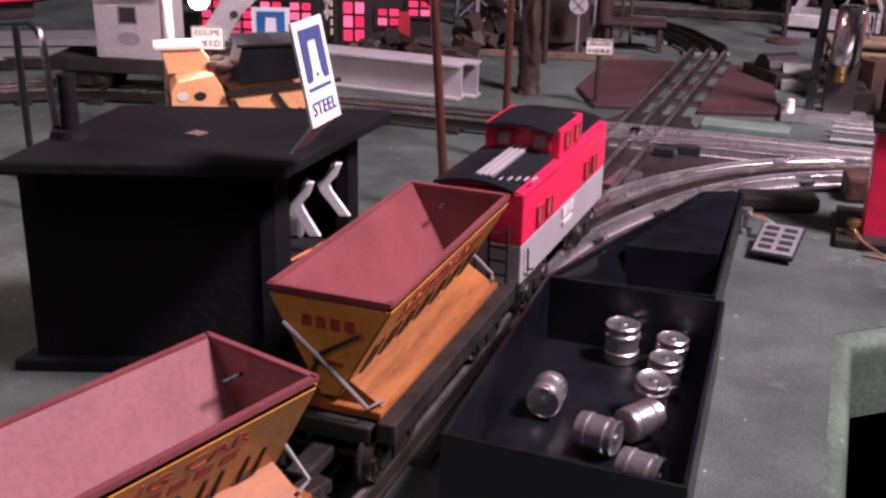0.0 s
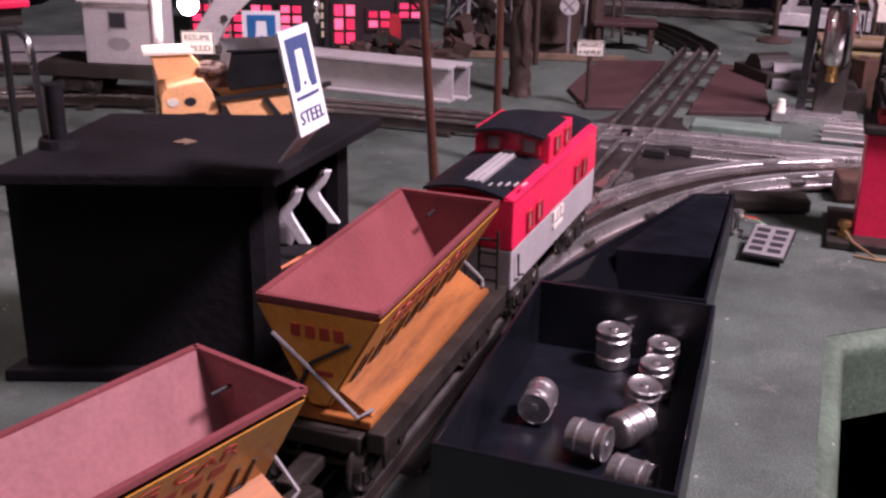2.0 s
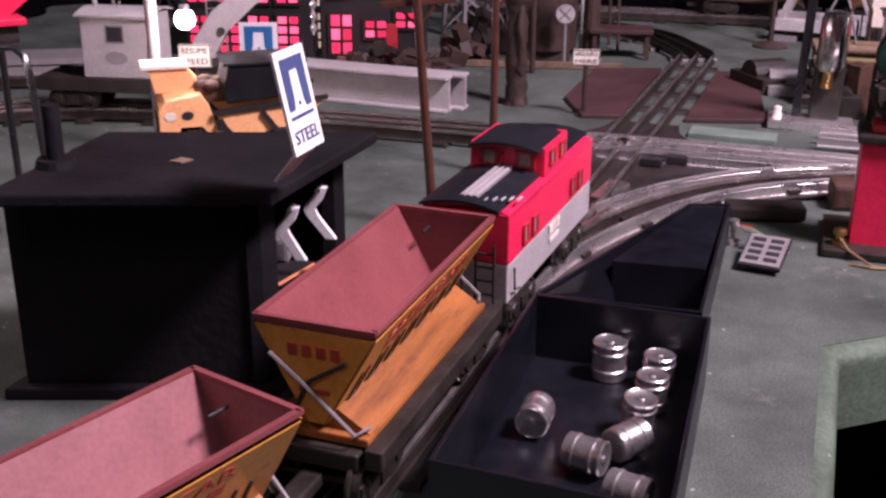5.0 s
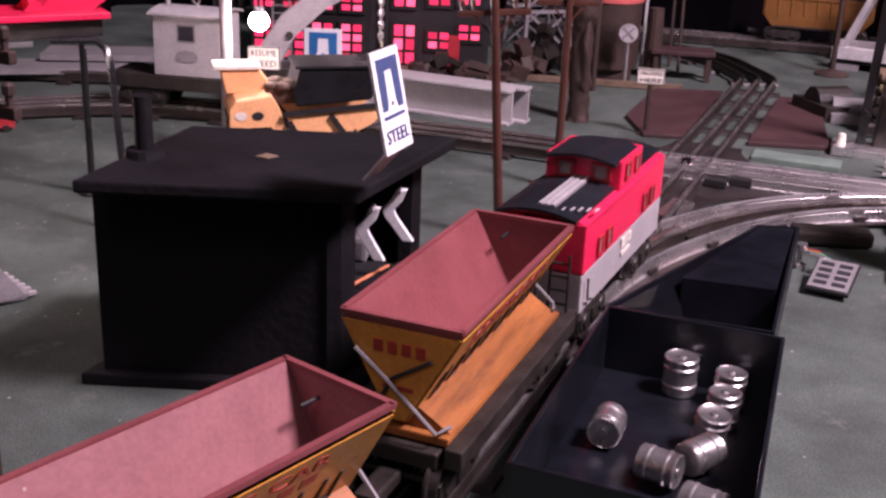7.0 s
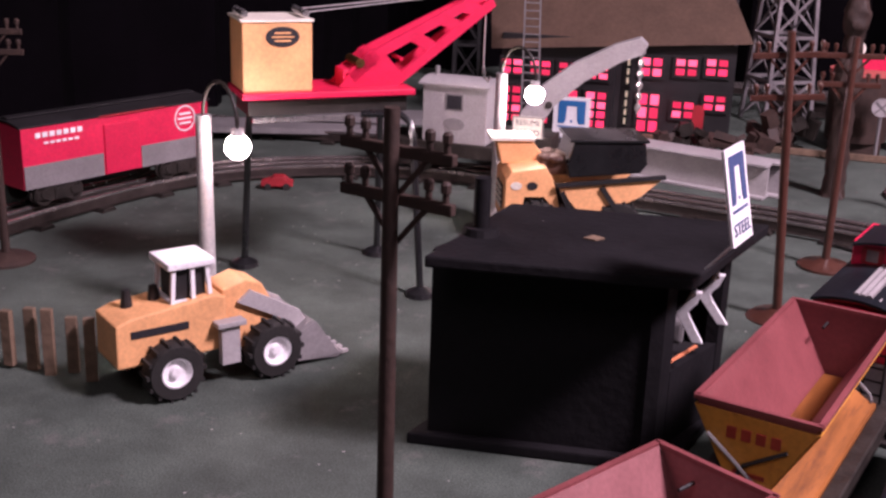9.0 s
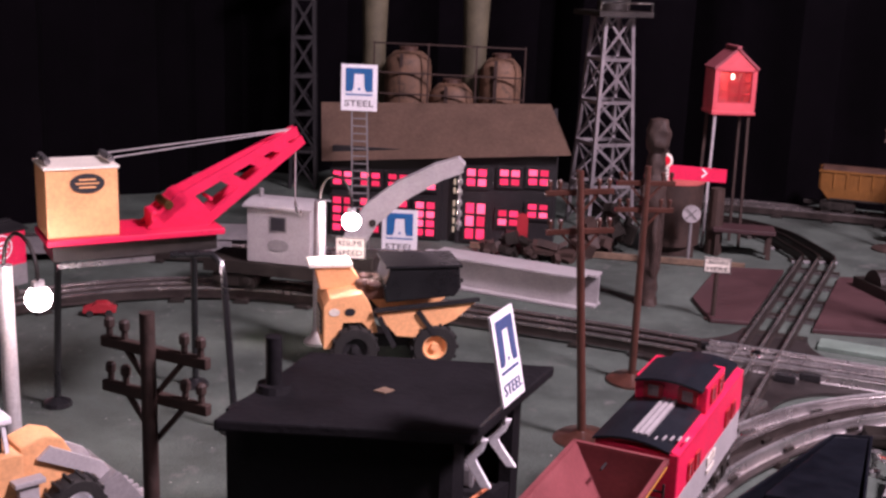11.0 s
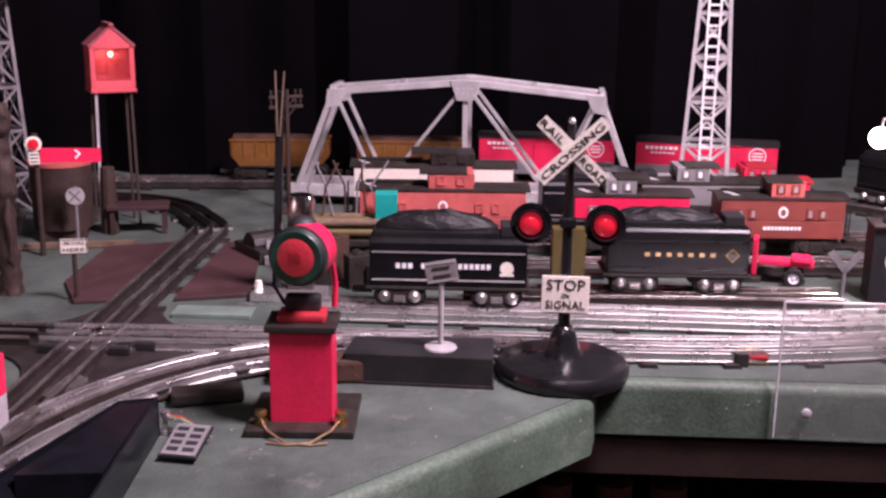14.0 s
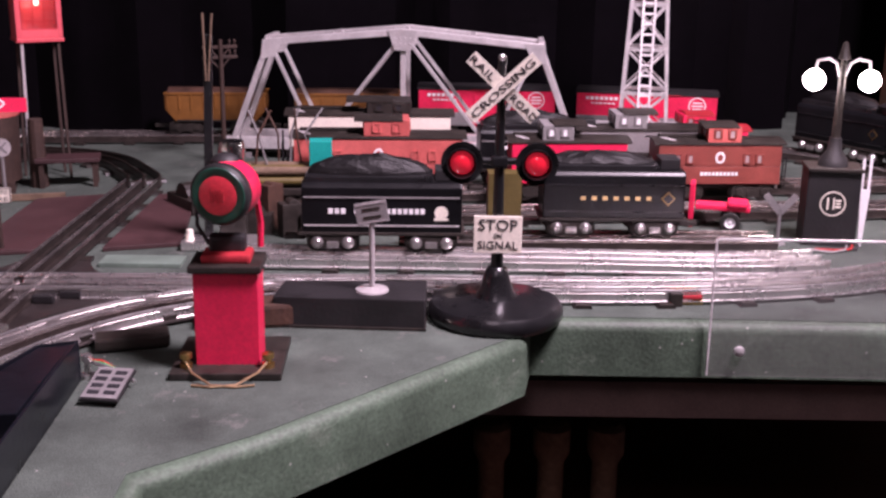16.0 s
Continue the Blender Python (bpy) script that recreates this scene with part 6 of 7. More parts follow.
# ---------------------------------------------------------------- lattice towers
def lattice_tower(x, y, rz, wb2, wt, h, material, label, ladder=False, deck=True, panels=6):
    c = thing("lattice_tower", x, y, 0, rz, label, "tower", "lattice towers")
    cs = ((-1, -1), (1, -1), (1, 1), (-1, 1))

    def at(k, z):
        f = z / h
        w = (wb2 + (wt - wb2) * f) / 2
        return Vector((cs[k][0] * w, cs[k][1] * w, z))
    for k in range(4):
        part("leg", bar(bm_new(), at(k, 0), at(k, h), 0.0042, 0.0042), material, c)
        n = panels
        for i in range(n):
            z0, z1 = h * i / n + 0.004, h * (i + 1) / n
            # braces off the front face are thinned to stand in for their shade
            a, b = at(k, z0), at((k + 1) % 4, z1)
            part("brace", bar(bm_new(), a, b, 0.0016, 0.0030 if k == 0 else 0.0018), material, c)
            part("brace", bar(bm_new(), at((k + 1) % 4, z0), at(k, z1), 0.0016, 0.0030 if k == 0 else 0.0018), material, c)
            part("strut", bar(bm_new(), at(k, z1), at((k + 1) % 4, z1), 0.0030, 0.0040), material, c)
    if ladder:
        for s in (-1, 1):
            part("ladder_rail", bar(bm_new(), (s * 0.006, -wb2 / 2 - 0.002, 0), (s * 0.0068, -wt / 2 - 0.003, h), 0.0024, 0.0022), ALU, c)
        for i in range(26):
            z = h * (i + 0.5) / 26
            part("rung", box(bm_new(), (0, -(wb2 + (wt - wb2) * z / h) / 2 - 0.002, z), (0.0130, 0.0016, 0.0024)), ALU, c)
    if deck:
        part("platform", box(bm_new(), (0, 0, h + 0.003), (wt + 0.036, wt + 0.036, 0.006)), FRAME, c)
        rl = part("platform_rail", box(bm_new(), (0, -wt / 2 - 0.017, h + 0.016), (wt + 0.034, 0.0016, 0.002)), CHROME, c)
        for s in (-1, 0, 1):
            part("rail_post", box(bm_new(), (s * (wt / 2 + 0.016), -wt / 2 - 0.017, h + 0.011), (0.0018, 0.0018, 0.012)), CHROME, rl)
        part("tank_top", lathe(bm_new(), [(0, h + 0.006), (0.020, h + 0.006), (0.020, h + 0.05), (0.012, h + 0.06), (0, h + 0.065)], 20), FRAME, c, smooth=True)
    return c


lattice_tower(0.112, 1.50, 27, 0.060, 0.035, 0.256, TOWER, "silver lattice tower with a dark platform on top", panels=5)
lattice_tower(0.922, 1.275, -28, 0.060, 0.030, 0.30, SILVER, "silver lattice floodlight tower with a bright ladder", ladder=True)
lattice_tower(-0.30, 1.62, 10, 0.034, 0.026, 0.31, BLACK, "dark lattice tower standing in front of the curtain")

# lit red hut on stilts
ht = thing("stilt_hut", 0.249, 1.425, 0, 12, "lit red signal hut standing on tall stilts", "hut")
for sx in (-1, 1):
    for sy in (-1, 1):
        part("stilt", bar(bm_new(), (sx * 0.026, sy * 0.020, 0), (sx * 0.023, sy * 0.017, 0.157), 0.0034, 0.0034), SILVER if sx < 0 and sy < 0 else DARKBRN, ht)
part("floor", box(bm_new(), (0, 0, 0.1565), (0.060, 0.046, 0.004)), HUTRED, ht, bevel=0.0008)
part("wall", prism(bm_new(), [(-0.029, 0.159), (0.029, 0.159), (0.029, 0.206), (0, 0.226), (-0.029, 0.206)], -0.0215, -0.0200, UP), HUTRED, ht)
for s in (-1, 1):
    part("wall", box(bm_new(), (s * 0.0283, 0, 0.1825), (0.0014, 0.040, 0.047)), HUTRED, ht)
    part("wall", box(bm_new(), (s * 0.0258, -0.0207, 0.1825), (0.0064, 0.0014, 0.047)), HUTRED, ht)
part("wall", box(bm_new(), (0, -0.0207, 0.1635), (0.0452, 0.0014, 0.009)), HUTRED, ht)
part("gable", prism(bm_new(), [(-0.029, 0.2035), (0.029, 0.2035), (0.029, 0.206), (0, 0.226), (-0.029, 0.206)], 0.0200, 0.0214, UP), HUTRED, ht)
lw = part("window", box(bm_new(), (0, -0.0190, 0.1635), (0.038, 0.001, 0.0012)), REDD, ht)
for wx in (-0.0220, -0.0073, 0.0073, 0.0220):
    part("mullion", box(bm_new(), (wx, -0.0190, 0.1858), (0.0016, 0.0016, 0.0355)), REDD, lw)
for wz in (0.1685, 0.1775, 0.1905, 0.2030):
    part("muntin", box(bm_new(), (0, -0.0194, wz), (0.045, 0.0016, 0.0014)), REDD, lw)
part("pane", box(bm_new(), (0, -0.0178, 0.1858), (0.045, 0.0006, 0.035)), HUTPANE, lw)
ht.scale = (0.84, 0.86, 1.0)
part("lamp", ball(bm_new(), (0.002, 0.0, 0.196), 0.0034), HUTBULB, ht, "small glowing bulb inside", smooth=True)
for s in (-1, 1):
    part("roof_slope", bar(bm_new(), (0, 0, 0.2285), (s * 0.0305, 0, 0.2060), 0.046, 0.0025), HUTROOF, ht)
part("ridge", box(bm_new(), (0, 0, 0.2300), (0.006, 0.05, 0.003)), HUTROOF, ht)
bulb_lamp("hut_light", (0.249, 1.425, 0.196), 0.085, (1.0, 0.35, 0.3), 0.0036)

# water tank, carved post, semaphore, coal stage and clutter
wk = thing("water_tub", 0.192, 1.372, 0, 0, "squat dark tub with a rusty red lid", "water tank")
part("tub", lathe(bm_new(), [(0, 0.012), (0.032, 0.012), (0.0335, 0.082), (0, 0.082)], 26), DARKBRN, wk, smooth=True)
part("lid", lathe(bm_new(), [(0, 0.0822), (0.0345, 0.0822), (0.0345, 0.0865), (0.028, 0.088), (0, 0.089)], 26), ORRED, wk, smooth=True)
part("stand", box(bm_new(), (0, 0, 0.006), (0.05, 0.05, 0.012)), DARKBRN, wk)
tp = thing("carved_post", 0.1575, 1.150, 0, 0, "dark brown carved wooden totem post by the loop track", "carved post")
bm = bm_new()
prof = [(0.0, 0.0), (0.0150, 0.0), (0.0125, 0.010), (0.0115, 0.03), (0.0120, 0.05), (0.0105, 0.070), (0.0110, 0.085), (0.0150, 0.095), (0.0150, 0.118), (0.0105, 0.126), (0.0100, 0.145), (0.0130, 0.152), (0.0145, 0.166), (0.0100, 0.176), (0, 0.178)]
lathe(bm, [(a_[0] + (b_[0] - a_[0]) * q / 4, a_[1] + (b_[1] - a_[1]) * q / 4) for a_, b_ in zip(prof, prof[1:]) for q in range(4)] + prof[-1:], 26)
ball(bm, (-0.008, -0.004, 0.112), 1.0, (0.008, 0.007, 0.018), 16)
ball(bm, (0.004, -0.009, 0.060), 1.0, (0.006, 0.006, 0.036), 16)
for v in bm.verts:
    v.co += Vector((noise.noise(v.co * 120), noise.noise(v.co * 120 + Vector((9, 0, 0))), 0)) * 0.0035
part("trunk", bm, DARKBRN, tp, smooth=True)
tp.scale = (0.8, 0.8, 1.0)
sm = thing("semaphore", 0.203, 1.29, 0, 6, "semaphore signal with red round light and red arm", "semaphore")
part("mast", rod(bm_new(), (-0.028, 0, 0), (-0.028, 0, 0.128), 0.003, seg=10), DARKBRN, sm)
part("lamp_case", lathe(bm_new(), [(0, -0.006), (0.0070, -0.006), (0.0082, 0.0), (0.0060, 0.0006), (0, 0.0006)], 20, pose(-0.030, -0.0060, 0.118, 90, 0, 0)), CREAM, sm, "white ring round the red light")
part("lamp", lathe(bm_new(), [(0, 0), (0.0056, 0), (0.005, 0.0015), (0, 0.002)], 18, pose(-0.030, -0.0068, 0.118, 90, 0, 0)), LENS, sm)
card = part("card", box(bm_new(), (-0.030, -0.005, 0.1035), (0.010, 0.0012, 0.0125)), CREAM, sm)
for q in range(3):
    part("card_line", box(bm_new(), (-0.030, -0.0058, 0.1000 + q * 0.0036), (0.008, 0.0005, 0.0012)), INK, card)
part("arm", prism(bm_new(), [(-0.024, 0.098), (0.036, 0.096), (0.036, 0.110), (-0.024, 0.113)], -0.001, 0.001, UP), RED, sm)
for s in (-1, 1):
    part("arm_chevron", bar(bm_new(), (0.010, -0.0014, 0.1055 + s * 0.0045), (0.015, -0.0014, 0.1055), 0.0008, 0.0018), WHITE, sm)
cs2 = thing("coal_stage", 0.273, 1.375, 0, -4, "low rusty brown loading stage beside the curved track", "loading stage")
for x in (-0.028, 0.028):
    for y in (-0.012, 0.012):
        part("leg", box(bm_new(), (x, y, 0.014), (0.005, 0.005, 0.028)), DARKBRN, cs2)
part("top", box(bm_new(), (0, 0, 0.0305), (0.068, 0.034, 0.005)), DUSTPINK, cs2, bevel=0.001)
part("post", rod(bm_new(), (-0.032, 0, 0), (-0.032, 0, 0.075), 0.010, 0.008, seg=12), DARKBRN, cs2)
for k, (x, y, sx, sy, sz) in enumerate(((0.06, 1.30, 0.06, 0.03, 0.022), (0.02, 1.31, 0.03, 0.03, 0.035), (0.10, 1.33, 0.05, 0.03, 0.045), (0.13, 1.345, 0.03, 0.03, 0.06), (-0.01, 1.29, 0.024, 0.02, 0.026))):
    j = thing("scrap_heap", x, y, 0, 17 * k, "heap of rusty brown scrap parts by the works", "scrap", "scrap heaps")
    bm = bm_new()
    rnd = random.Random(40 + k)
    for q in range(16):
        w = (sx * rnd.uniform(0.2, 0.5), sy * rnd.uniform(0.2, 0.5), sz * rnd.uniform(0.15, 0.4))
        px = rnd.uniform(-sx, sx) / 2
        py = rnd.uniform(-sy, sy) / 2
        pz = sz * rnd.uniform(0.1, 0.85) * (1 - abs(px) / sx)
        box(bm, (0, 0, 0), w, pose(px, py, max(pz, 0.004), rnd.uniform(-30, 30), rnd.uniform(-30, 30), rnd.uniform(0, 180)))
    tagged(part("scrap", bm, FRAME if k % 2 else DARKBRN, j), kind="stuff")
pt = thing("long_board", 0.12, 1.335, 0, -3, "pale worn board laid along the works siding", "board")
part("board", box(bm_new(), (0, -0.02, 0.004), (0.30, 0.006, 0.006)), WOODLOG, pt)
# ramp boards left of the loop
for k, (x, y, rz, L, z) in enumerate(((-0.38, 1.19, 18, 0.22, 0.012), (-0.30, 1.24, 12, 0.16, 0.02))):
    r = thing("ramp_board", x, y, 0, rz, "dark grey wooden ramp board behind the loop", "board", "ramp boards")
    part("board", box(bm_new(), (0, 0, z), (L, 0.05, 0.006)), MGREY, r)
    part("prop", box(bm_new(), (L * 0.35, 0, z / 2), (0.01, 0.04, z)), DARKBRN, r)
# short fence posts at the table's near left
for k in range(5):
    f = thing("fence_post", -0.305 + k * 0.0125, 0.585 + 0.003 * (k % 2), 0, 7 * k, "rough weathered wooden fence post", "fence post", "fence posts")
    part("post", box(bm_new(), (0, 0, 0.016), (0.006, 0.004, 0.032 + 0.004 * (k % 3))), WOODLOG, f, bevel=0.0005).matrix_basis = pose(0, 0, 0.002)


# ---------------------------------------------------------------- sidings: tenders and cabooses
COAL = mat("moulded_coal", (0.007, 0.0065, 0.007), 0.5, var=0.4, scale=90, bump=0.5, bscale=420, spec=0.3)


def tender(x, y, rz, L, label, marks, gold=False, heap=0.017):
    c = thing("tender", x, y, 0, rz, label, "tender", "coal tenders")
    W = 0.046
    body = bm_new()
    prism(body, [(-W / 2, 0.0315), (W / 2, 0.0315), (W / 2, 0.070), (W / 2 - 0.003, 0.074), (-W / 2 + 0.003, 0.074), (-W / 2, 0.070)], -L / 2, L / 2, pose(0, 0, 0, 90, 0, 90))
    part("body", body, TENDERBLK, c, bevel=0.0012)
    part("sill", box(bm_new(), (0, 0, 0.0300), (L + 0.006, W + 0.002, 0.003)), FRAME, c, bevel=0.0008)
    for s in (-1, 1):
        for z in (0.0375, 0.062):
            part("rib", box(bm_new(), (0, s * (W / 2 + 0.0004), z), (L * 0.97, 0.0012, 0.0012)), (MGREY if z > 0.05 else SILVER) if not gold else GLOSS, c)
    part("coal_bunker", box(bm_new(), (-L * 0.08, 0, 0.076), (L * 0.80, W * 0.8, 0.006)), GLOSS, c, bevel=0.001)
    coal = bm_new()
    ball(coal, (0, 0, 0), 1.0, (L * 0.40, W * 0.36, heap), 28)
    for v in coal.verts:
        v.co.z = max(v.co.z, 0) + 0.0022 * noise.noise(v.co * 90) + 0.0010 * noise.noise(v.co * 420)
        v.co.x += 0.002 * noise.noise(v.co * 110 + Vector((5, 5, 5)))
    part("coal_load", coal, COAL, c, "moulded glossy black coal load").matrix_basis = pose(-L * 0.08, 0, 0.078)
    part("tank_hatch", box(bm_new(), (L * 0.40, 0, 0.079), (L * 0.14, W * 0.55, 0.010)), BLACK, c, bevel=0.001)
    bars(c, WHITE if not gold else mat("gilt_print", (0.62, 0.44, 0.20), 0.5, bump=0), marks)
    if not gold:
        part("seal", lathe(bm_new(), [(0, 0), (0.0058, 0), (0.0058, 0.0006), (0, 0.0006)], 18, pose(L * 0.37, -W / 2 - 0.0002, 0.049, 90, 0, 0)), CREAM, c)
        part("seal_foot", box(bm_new(), (L * 0.37, -W / 2 - 0.0004, 0.0432), (0.012, 0.0006, 0.0022)), CREAM, c)
    else:
        part("seal", prism(bm_new(), [(-0.0065, 0), (0, -0.0065), (0.0065, 0), (0, 0.0065)], 0, 0.0006, pose(L * 0.38, -W / 2 - 0.0002, 0.050, 90, 0, 0)), BRASS, c)
        part("seal_core", prism(bm_new(), [(-0.005, 0), (0, -0.005), (0.005, 0), (0, 0.005)], 0, 0.0006, pose(L * 0.38, -W / 2 - 0.0007, 0.050, 90, 0, 0)), GLOSS, c)
    for s in (-1, 1):
        bogie(c, s * (L / 2 - 0.026), FRAME, half=0.0215, cap=DULLSIL)
        part("coupler", box(bm_new(), (s * (L / 2 + 0.008), 0, 0.022), (0.018, 0.008, 0.005)), FRAME, c, bevel=0.001)
    return c


def mark_row(x0, x1, n, y, z, h, w=0.72):
    st = (x1 - x0) / n
    return [(x0 + st * (i + 0.5), y, z, st * w, h) for i in range(n)]


Y = -0.0234
tender(0.537, 1.003, -16, 0.136, "glossy black coal tender with white marks and ribs", mark_row(-0.046, -0.030, 3, Y, 0.050, 0.0045) + mark_row(-0.024, -0.003, 4, Y, 0.050, 0.0045) + mark_row(0.003, 0.037, 7, Y, 0.050, 0.0045))
tender(0.751, 0.999, -16, 0.128, "glossy black coal tender with small gold marks", mark_row(-0.033, 0.036, 7, Y, 0.050, 0.0035, 0.45), gold=True, heap=0.011)
tender(0.765, 1.215, -14, 0.13, "black tender with white marks in the rear siding", mark_row(-0.04, 0.04, 12, Y, 0.055, 0.004), heap=0.014)
part("wooden_crate", box(bm_new(), (0, 0, 0.035), (0.030, 0.02, 0.07)), OLIVE, thing("olive_crate", 0.655, 1.02, 0, -15, "olive green box between the two tenders", "crate"))

caboose(0.577, 1.178, -14, 0.168, ORRED, ORRED, FRAME, "faded red toy caboose with a white emblem and grey roof", cup=0.008, emblem="seal", H=0.049, cup_mat=ORRED, walk_mat=FRAME, lit=ORRED, frame_mat=ORRED)
caboose(0.768, 1.142, -14, 0.118, RED, RED, FRAME, "bright red toy caboose with dark roof and white windows", cup=-0.012, H=0.043, cup_mat=MGREY, lit=WHITE, walk_mat=FRAME, frame_mat=MGREY)
caboose(0.918, 1.103, -14, 0.128, TUSC, TUSC, FRAME, "brownish red toy caboose with a round white emblem", cup=0.004, emblem="seal", H=0.042, cup_mat=ORRED, walk_mat=FRAME)
caboose(0.585, 1.248, -14, 0.17, CREAM, FRAME, FRAME, "dark toy caboose with a cream stripe under its roof", cup=0.02, H=0.060, cup_mat=FRAME, walk_mat=FRAME, lit=INK, frame_mat=FRAME, cup_h=0.0135)
caboose(0.868, 1.185, -14, 0.13, MGREY, FRAME, FRAME, "grey roofed toy caboose in the rear siding", cup=-0.01, H=0.044, cup_mat=MGREY, lit=WHITE)
caboose(0.985, 1.262, -14, 0.115, RED, RED, REDD, "low bright red work caboose in the rear siding", cup=-0.005, H=0.026)

# black truss behind the sidings on the right, log car and signal mast
lc = thing("log_car", 0.475, 1.165, 0, -12, "loaded toy log car with brown logs and pipes", "log car")
part("frame", box(bm_new(), (0, 0, 0.033), (0.10, 0.044, 0.007)), FRAME, lc, bevel=0.001)
rnd = random.Random(8)
for k in range(9):
    yy, zz = -0.016 + 0.008 * (k % 5), 0.043 + 0.010 * (k // 5)
    part("log", rod(bm_new(), (-0.045 + rnd.uniform(-0.006, 0.006), yy, zz), (0.040 + rnd.uniform(-0.006, 0.006), yy + rnd.uniform(-0.002, 0.002), zz), 0.0048, 0.0042, seg=10), WOODLOG if k % 3 else OLIVE, lc, smooth=True)
for k in range(7):
    a0 = Vector((-0.035 + 0.011 * k, rnd.uniform(-0.02, 0.01), 0.055))
    part("pipe", tube(bm_new(), [a0, a0 + Vector((rnd.uniform(-0.01, 0.01), 0, 0.030)), a0 + Vector((rnd.uniform(-0.02, 0.02), 0.004, 0.055))], 0.0011, 6), RUST if k % 2 else MGREY, lc)
for s in (-1, 1):
    bogie(lc, s * 0.034, FRAME)
part("teal_box", box(bm_new(), (0, 0, 0.041), (0.022, 0.02, 0.082)), TEAL, thing("teal_crate", 0.512, 1.150, 0, -12, "teal plastic box beside the log car", "crate"), bevel=0.001)
for k, (x, y, w2, h2, mt) in enumerate(((0.445, 1.125, 0.03, 0.024, FRAME), (0.475, 1.105, 0.024, 0.040, FRAME), (0.46, 1.135, 0.02, 0.055, RUST), (0.495, 1.10, 0.026, 0.03, FRAME), (0.415, 1.22, 0.05, 0.012, MGREY), (0.40, 1.235, 0.06, 0.018, FRAME))):
    p = thing("machine_part", x, y, 0, 25 * k - 15, "small dark machine casting beside the siding", "machine part", "machine parts")
    bm = bm_new()
    box(bm, (0, 0, h2 * 0.4), (w2, w2 * 0.7, h2 * 0.8))
    rod(bm, (0, -w2 * 0.3, h2 * 0.75), (0, w2 * 0.3, h2 * 0.75), w2 * 0.25, seg=14)
    part("casting", bm, mt, p, bevel=0.0008)
mm = new("signal_mast")
mm.matrix_world = pose(0.396, 1.092, 0, 0, 2.0, -12)
tagged(mm, "tall black signal mast on a bright metal base", "signal mast")
part("base_plate", box(bm_new(), (0.012, -0.006, 0.004), (0.070, 0.034, 0.008)), STEEL, mm, bevel=0.0012)
part("mast", box(bm_new(), (0, 0, 0.095), (0.0075, 0.006, 0.19)), GLOSS, mm, bevel=0.0008)
part("cylinder", lathe(bm_new(), [(0, 0.050), (0.0105, 0.050), (0.0122, 0.054), (0.0122, 0.092), (0.0105, 0.098), (0, 0.0990)], 26, Matrix.Translation((0.021, -0.006, 0))), CHROME, mm, "bright chrome cylinder", smooth=True)
part("gear_box", box(bm_new(), (0.022, 0.004, 0.034), (0.024, 0.022, 0.052)), FRAME, mm, bevel=0.0015)
part("brass_fitting", lathe(bm_new(), [(0, 0.036), (0.005, 0.036), (0.004, 0.058), (0, 0.058)], 12, Matrix.Translation((0.020, -0.010, 0))), BRASS, mm)
for s in (-1, 1):
    part("blade", bar(bm_new(), (s * 0.001, -0.004, 0.150), (s * 0.004, -0.004, 0.208), 0.0012, 0.0040), WOODLOG, mm)
part("terminal", lathe(bm_new(), [(0, 0.008), (0.004, 0.008), (0.003, 0.017), (0, 0.018)], 10, Matrix.Translation((-0.016, -0.012, 0))), CREAM, mm)

# ---------------------------------------------------------------- silver truss bridge
br = thing("truss_bridge", 0.666, 1.412, 0, -21.4, "silver pressed metal truss bridge over the far track", "bridge")
for q, yy in enumerate((0.0, 0.056)):
    def mem(name, a, b, w, h=0.006):
        return part(name, bar(bm_new(), (a[0], yy, a[1]), (b[0], yy, b[1]), h, w), SILVER, br, bevel=0.0007)
    mem("top_chord", (-0.168, 0.1445), (0.0, 0.1600), 0.0078, 0.010)
    mem("top_chord", (0.0, 0.1600), (0.168, 0.1445), 0.0078, 0.010)
    for s in (-1, 1):
        mem("end_post", (s * 0.164, 0.146), (s * 0.212, 0.022), 0.0068, 0.009)
        mem("diagonal", (s * 0.004, 0.152), (s * 0.104, 0.024), 0.0042)
        mem("hanger", (s * 0.162, 0.142), (s * 0.108, 0.024), 0.0040)
        part("end_gusset", prism(bm_new(), [(s * 0.171, 0.148), (s * 0.146, 0.149), (s * 0.156, 0.128), (s * 0.174, 0.124)][::s], yy - 0.0058, yy - 0.0050, Matrix(((1, 0, 0, 0), (0, 0, 1, 0), (0, 1, 0, 0), (0, 0, 0, 1)))), SILVER, br)
    mem("centre_post", (0.0, 0.155), (0.0, 0.024), 0.0058)
    part("centre_gusset", prism(bm_new(), [(-0.018, 0.162), (0.018, 0.162), (0.010, 0.138), (-0.010, 0.138)], yy - 0.0068, yy - 0.0056, Matrix(((1, 0, 0, 0), (0, 0, 1, 0), (0, 1, 0, 0), (0, 0, 0, 1)))), SILVER, br)
    for rx in (-0.009, -0.003, 0.003, 0.009):
        for rz2 in (0.146, 0.153):
            part("rivet", ball(bm_new(), (rx, yy - 0.0070, rz2), 0.0010, seg=8), SILVER, br)
    part("bottom_chord", bar(bm_new(), (-0.222, yy, 0.020), (0.222, yy, 0.020), 0.010, 0.014), SILVER, br, bevel=0.0008)
for x in (-0.166, -0.083, 0.0, 0.083, 0.166):
    part("cross_tie", bar(bm_new(), (x, 0, 0.150 + 0.010 * (1 - abs(x) / 0.166)), (x, 0.056, 0.150 + 0.010 * (1 - abs(x) / 0.166)), 0.006, 0.004), SILVER, br)
part("deck", box(bm_new(), (0, 0.028, 0.010), (0.44, 0.046, 0.006)), FRAME, br)
for s in (-1, 1):
    part("abutment", box(bm_new(), (s * 0.205, 0.028, 0.0035), (0.03, 0.06, 0.007)), MGREY, br)


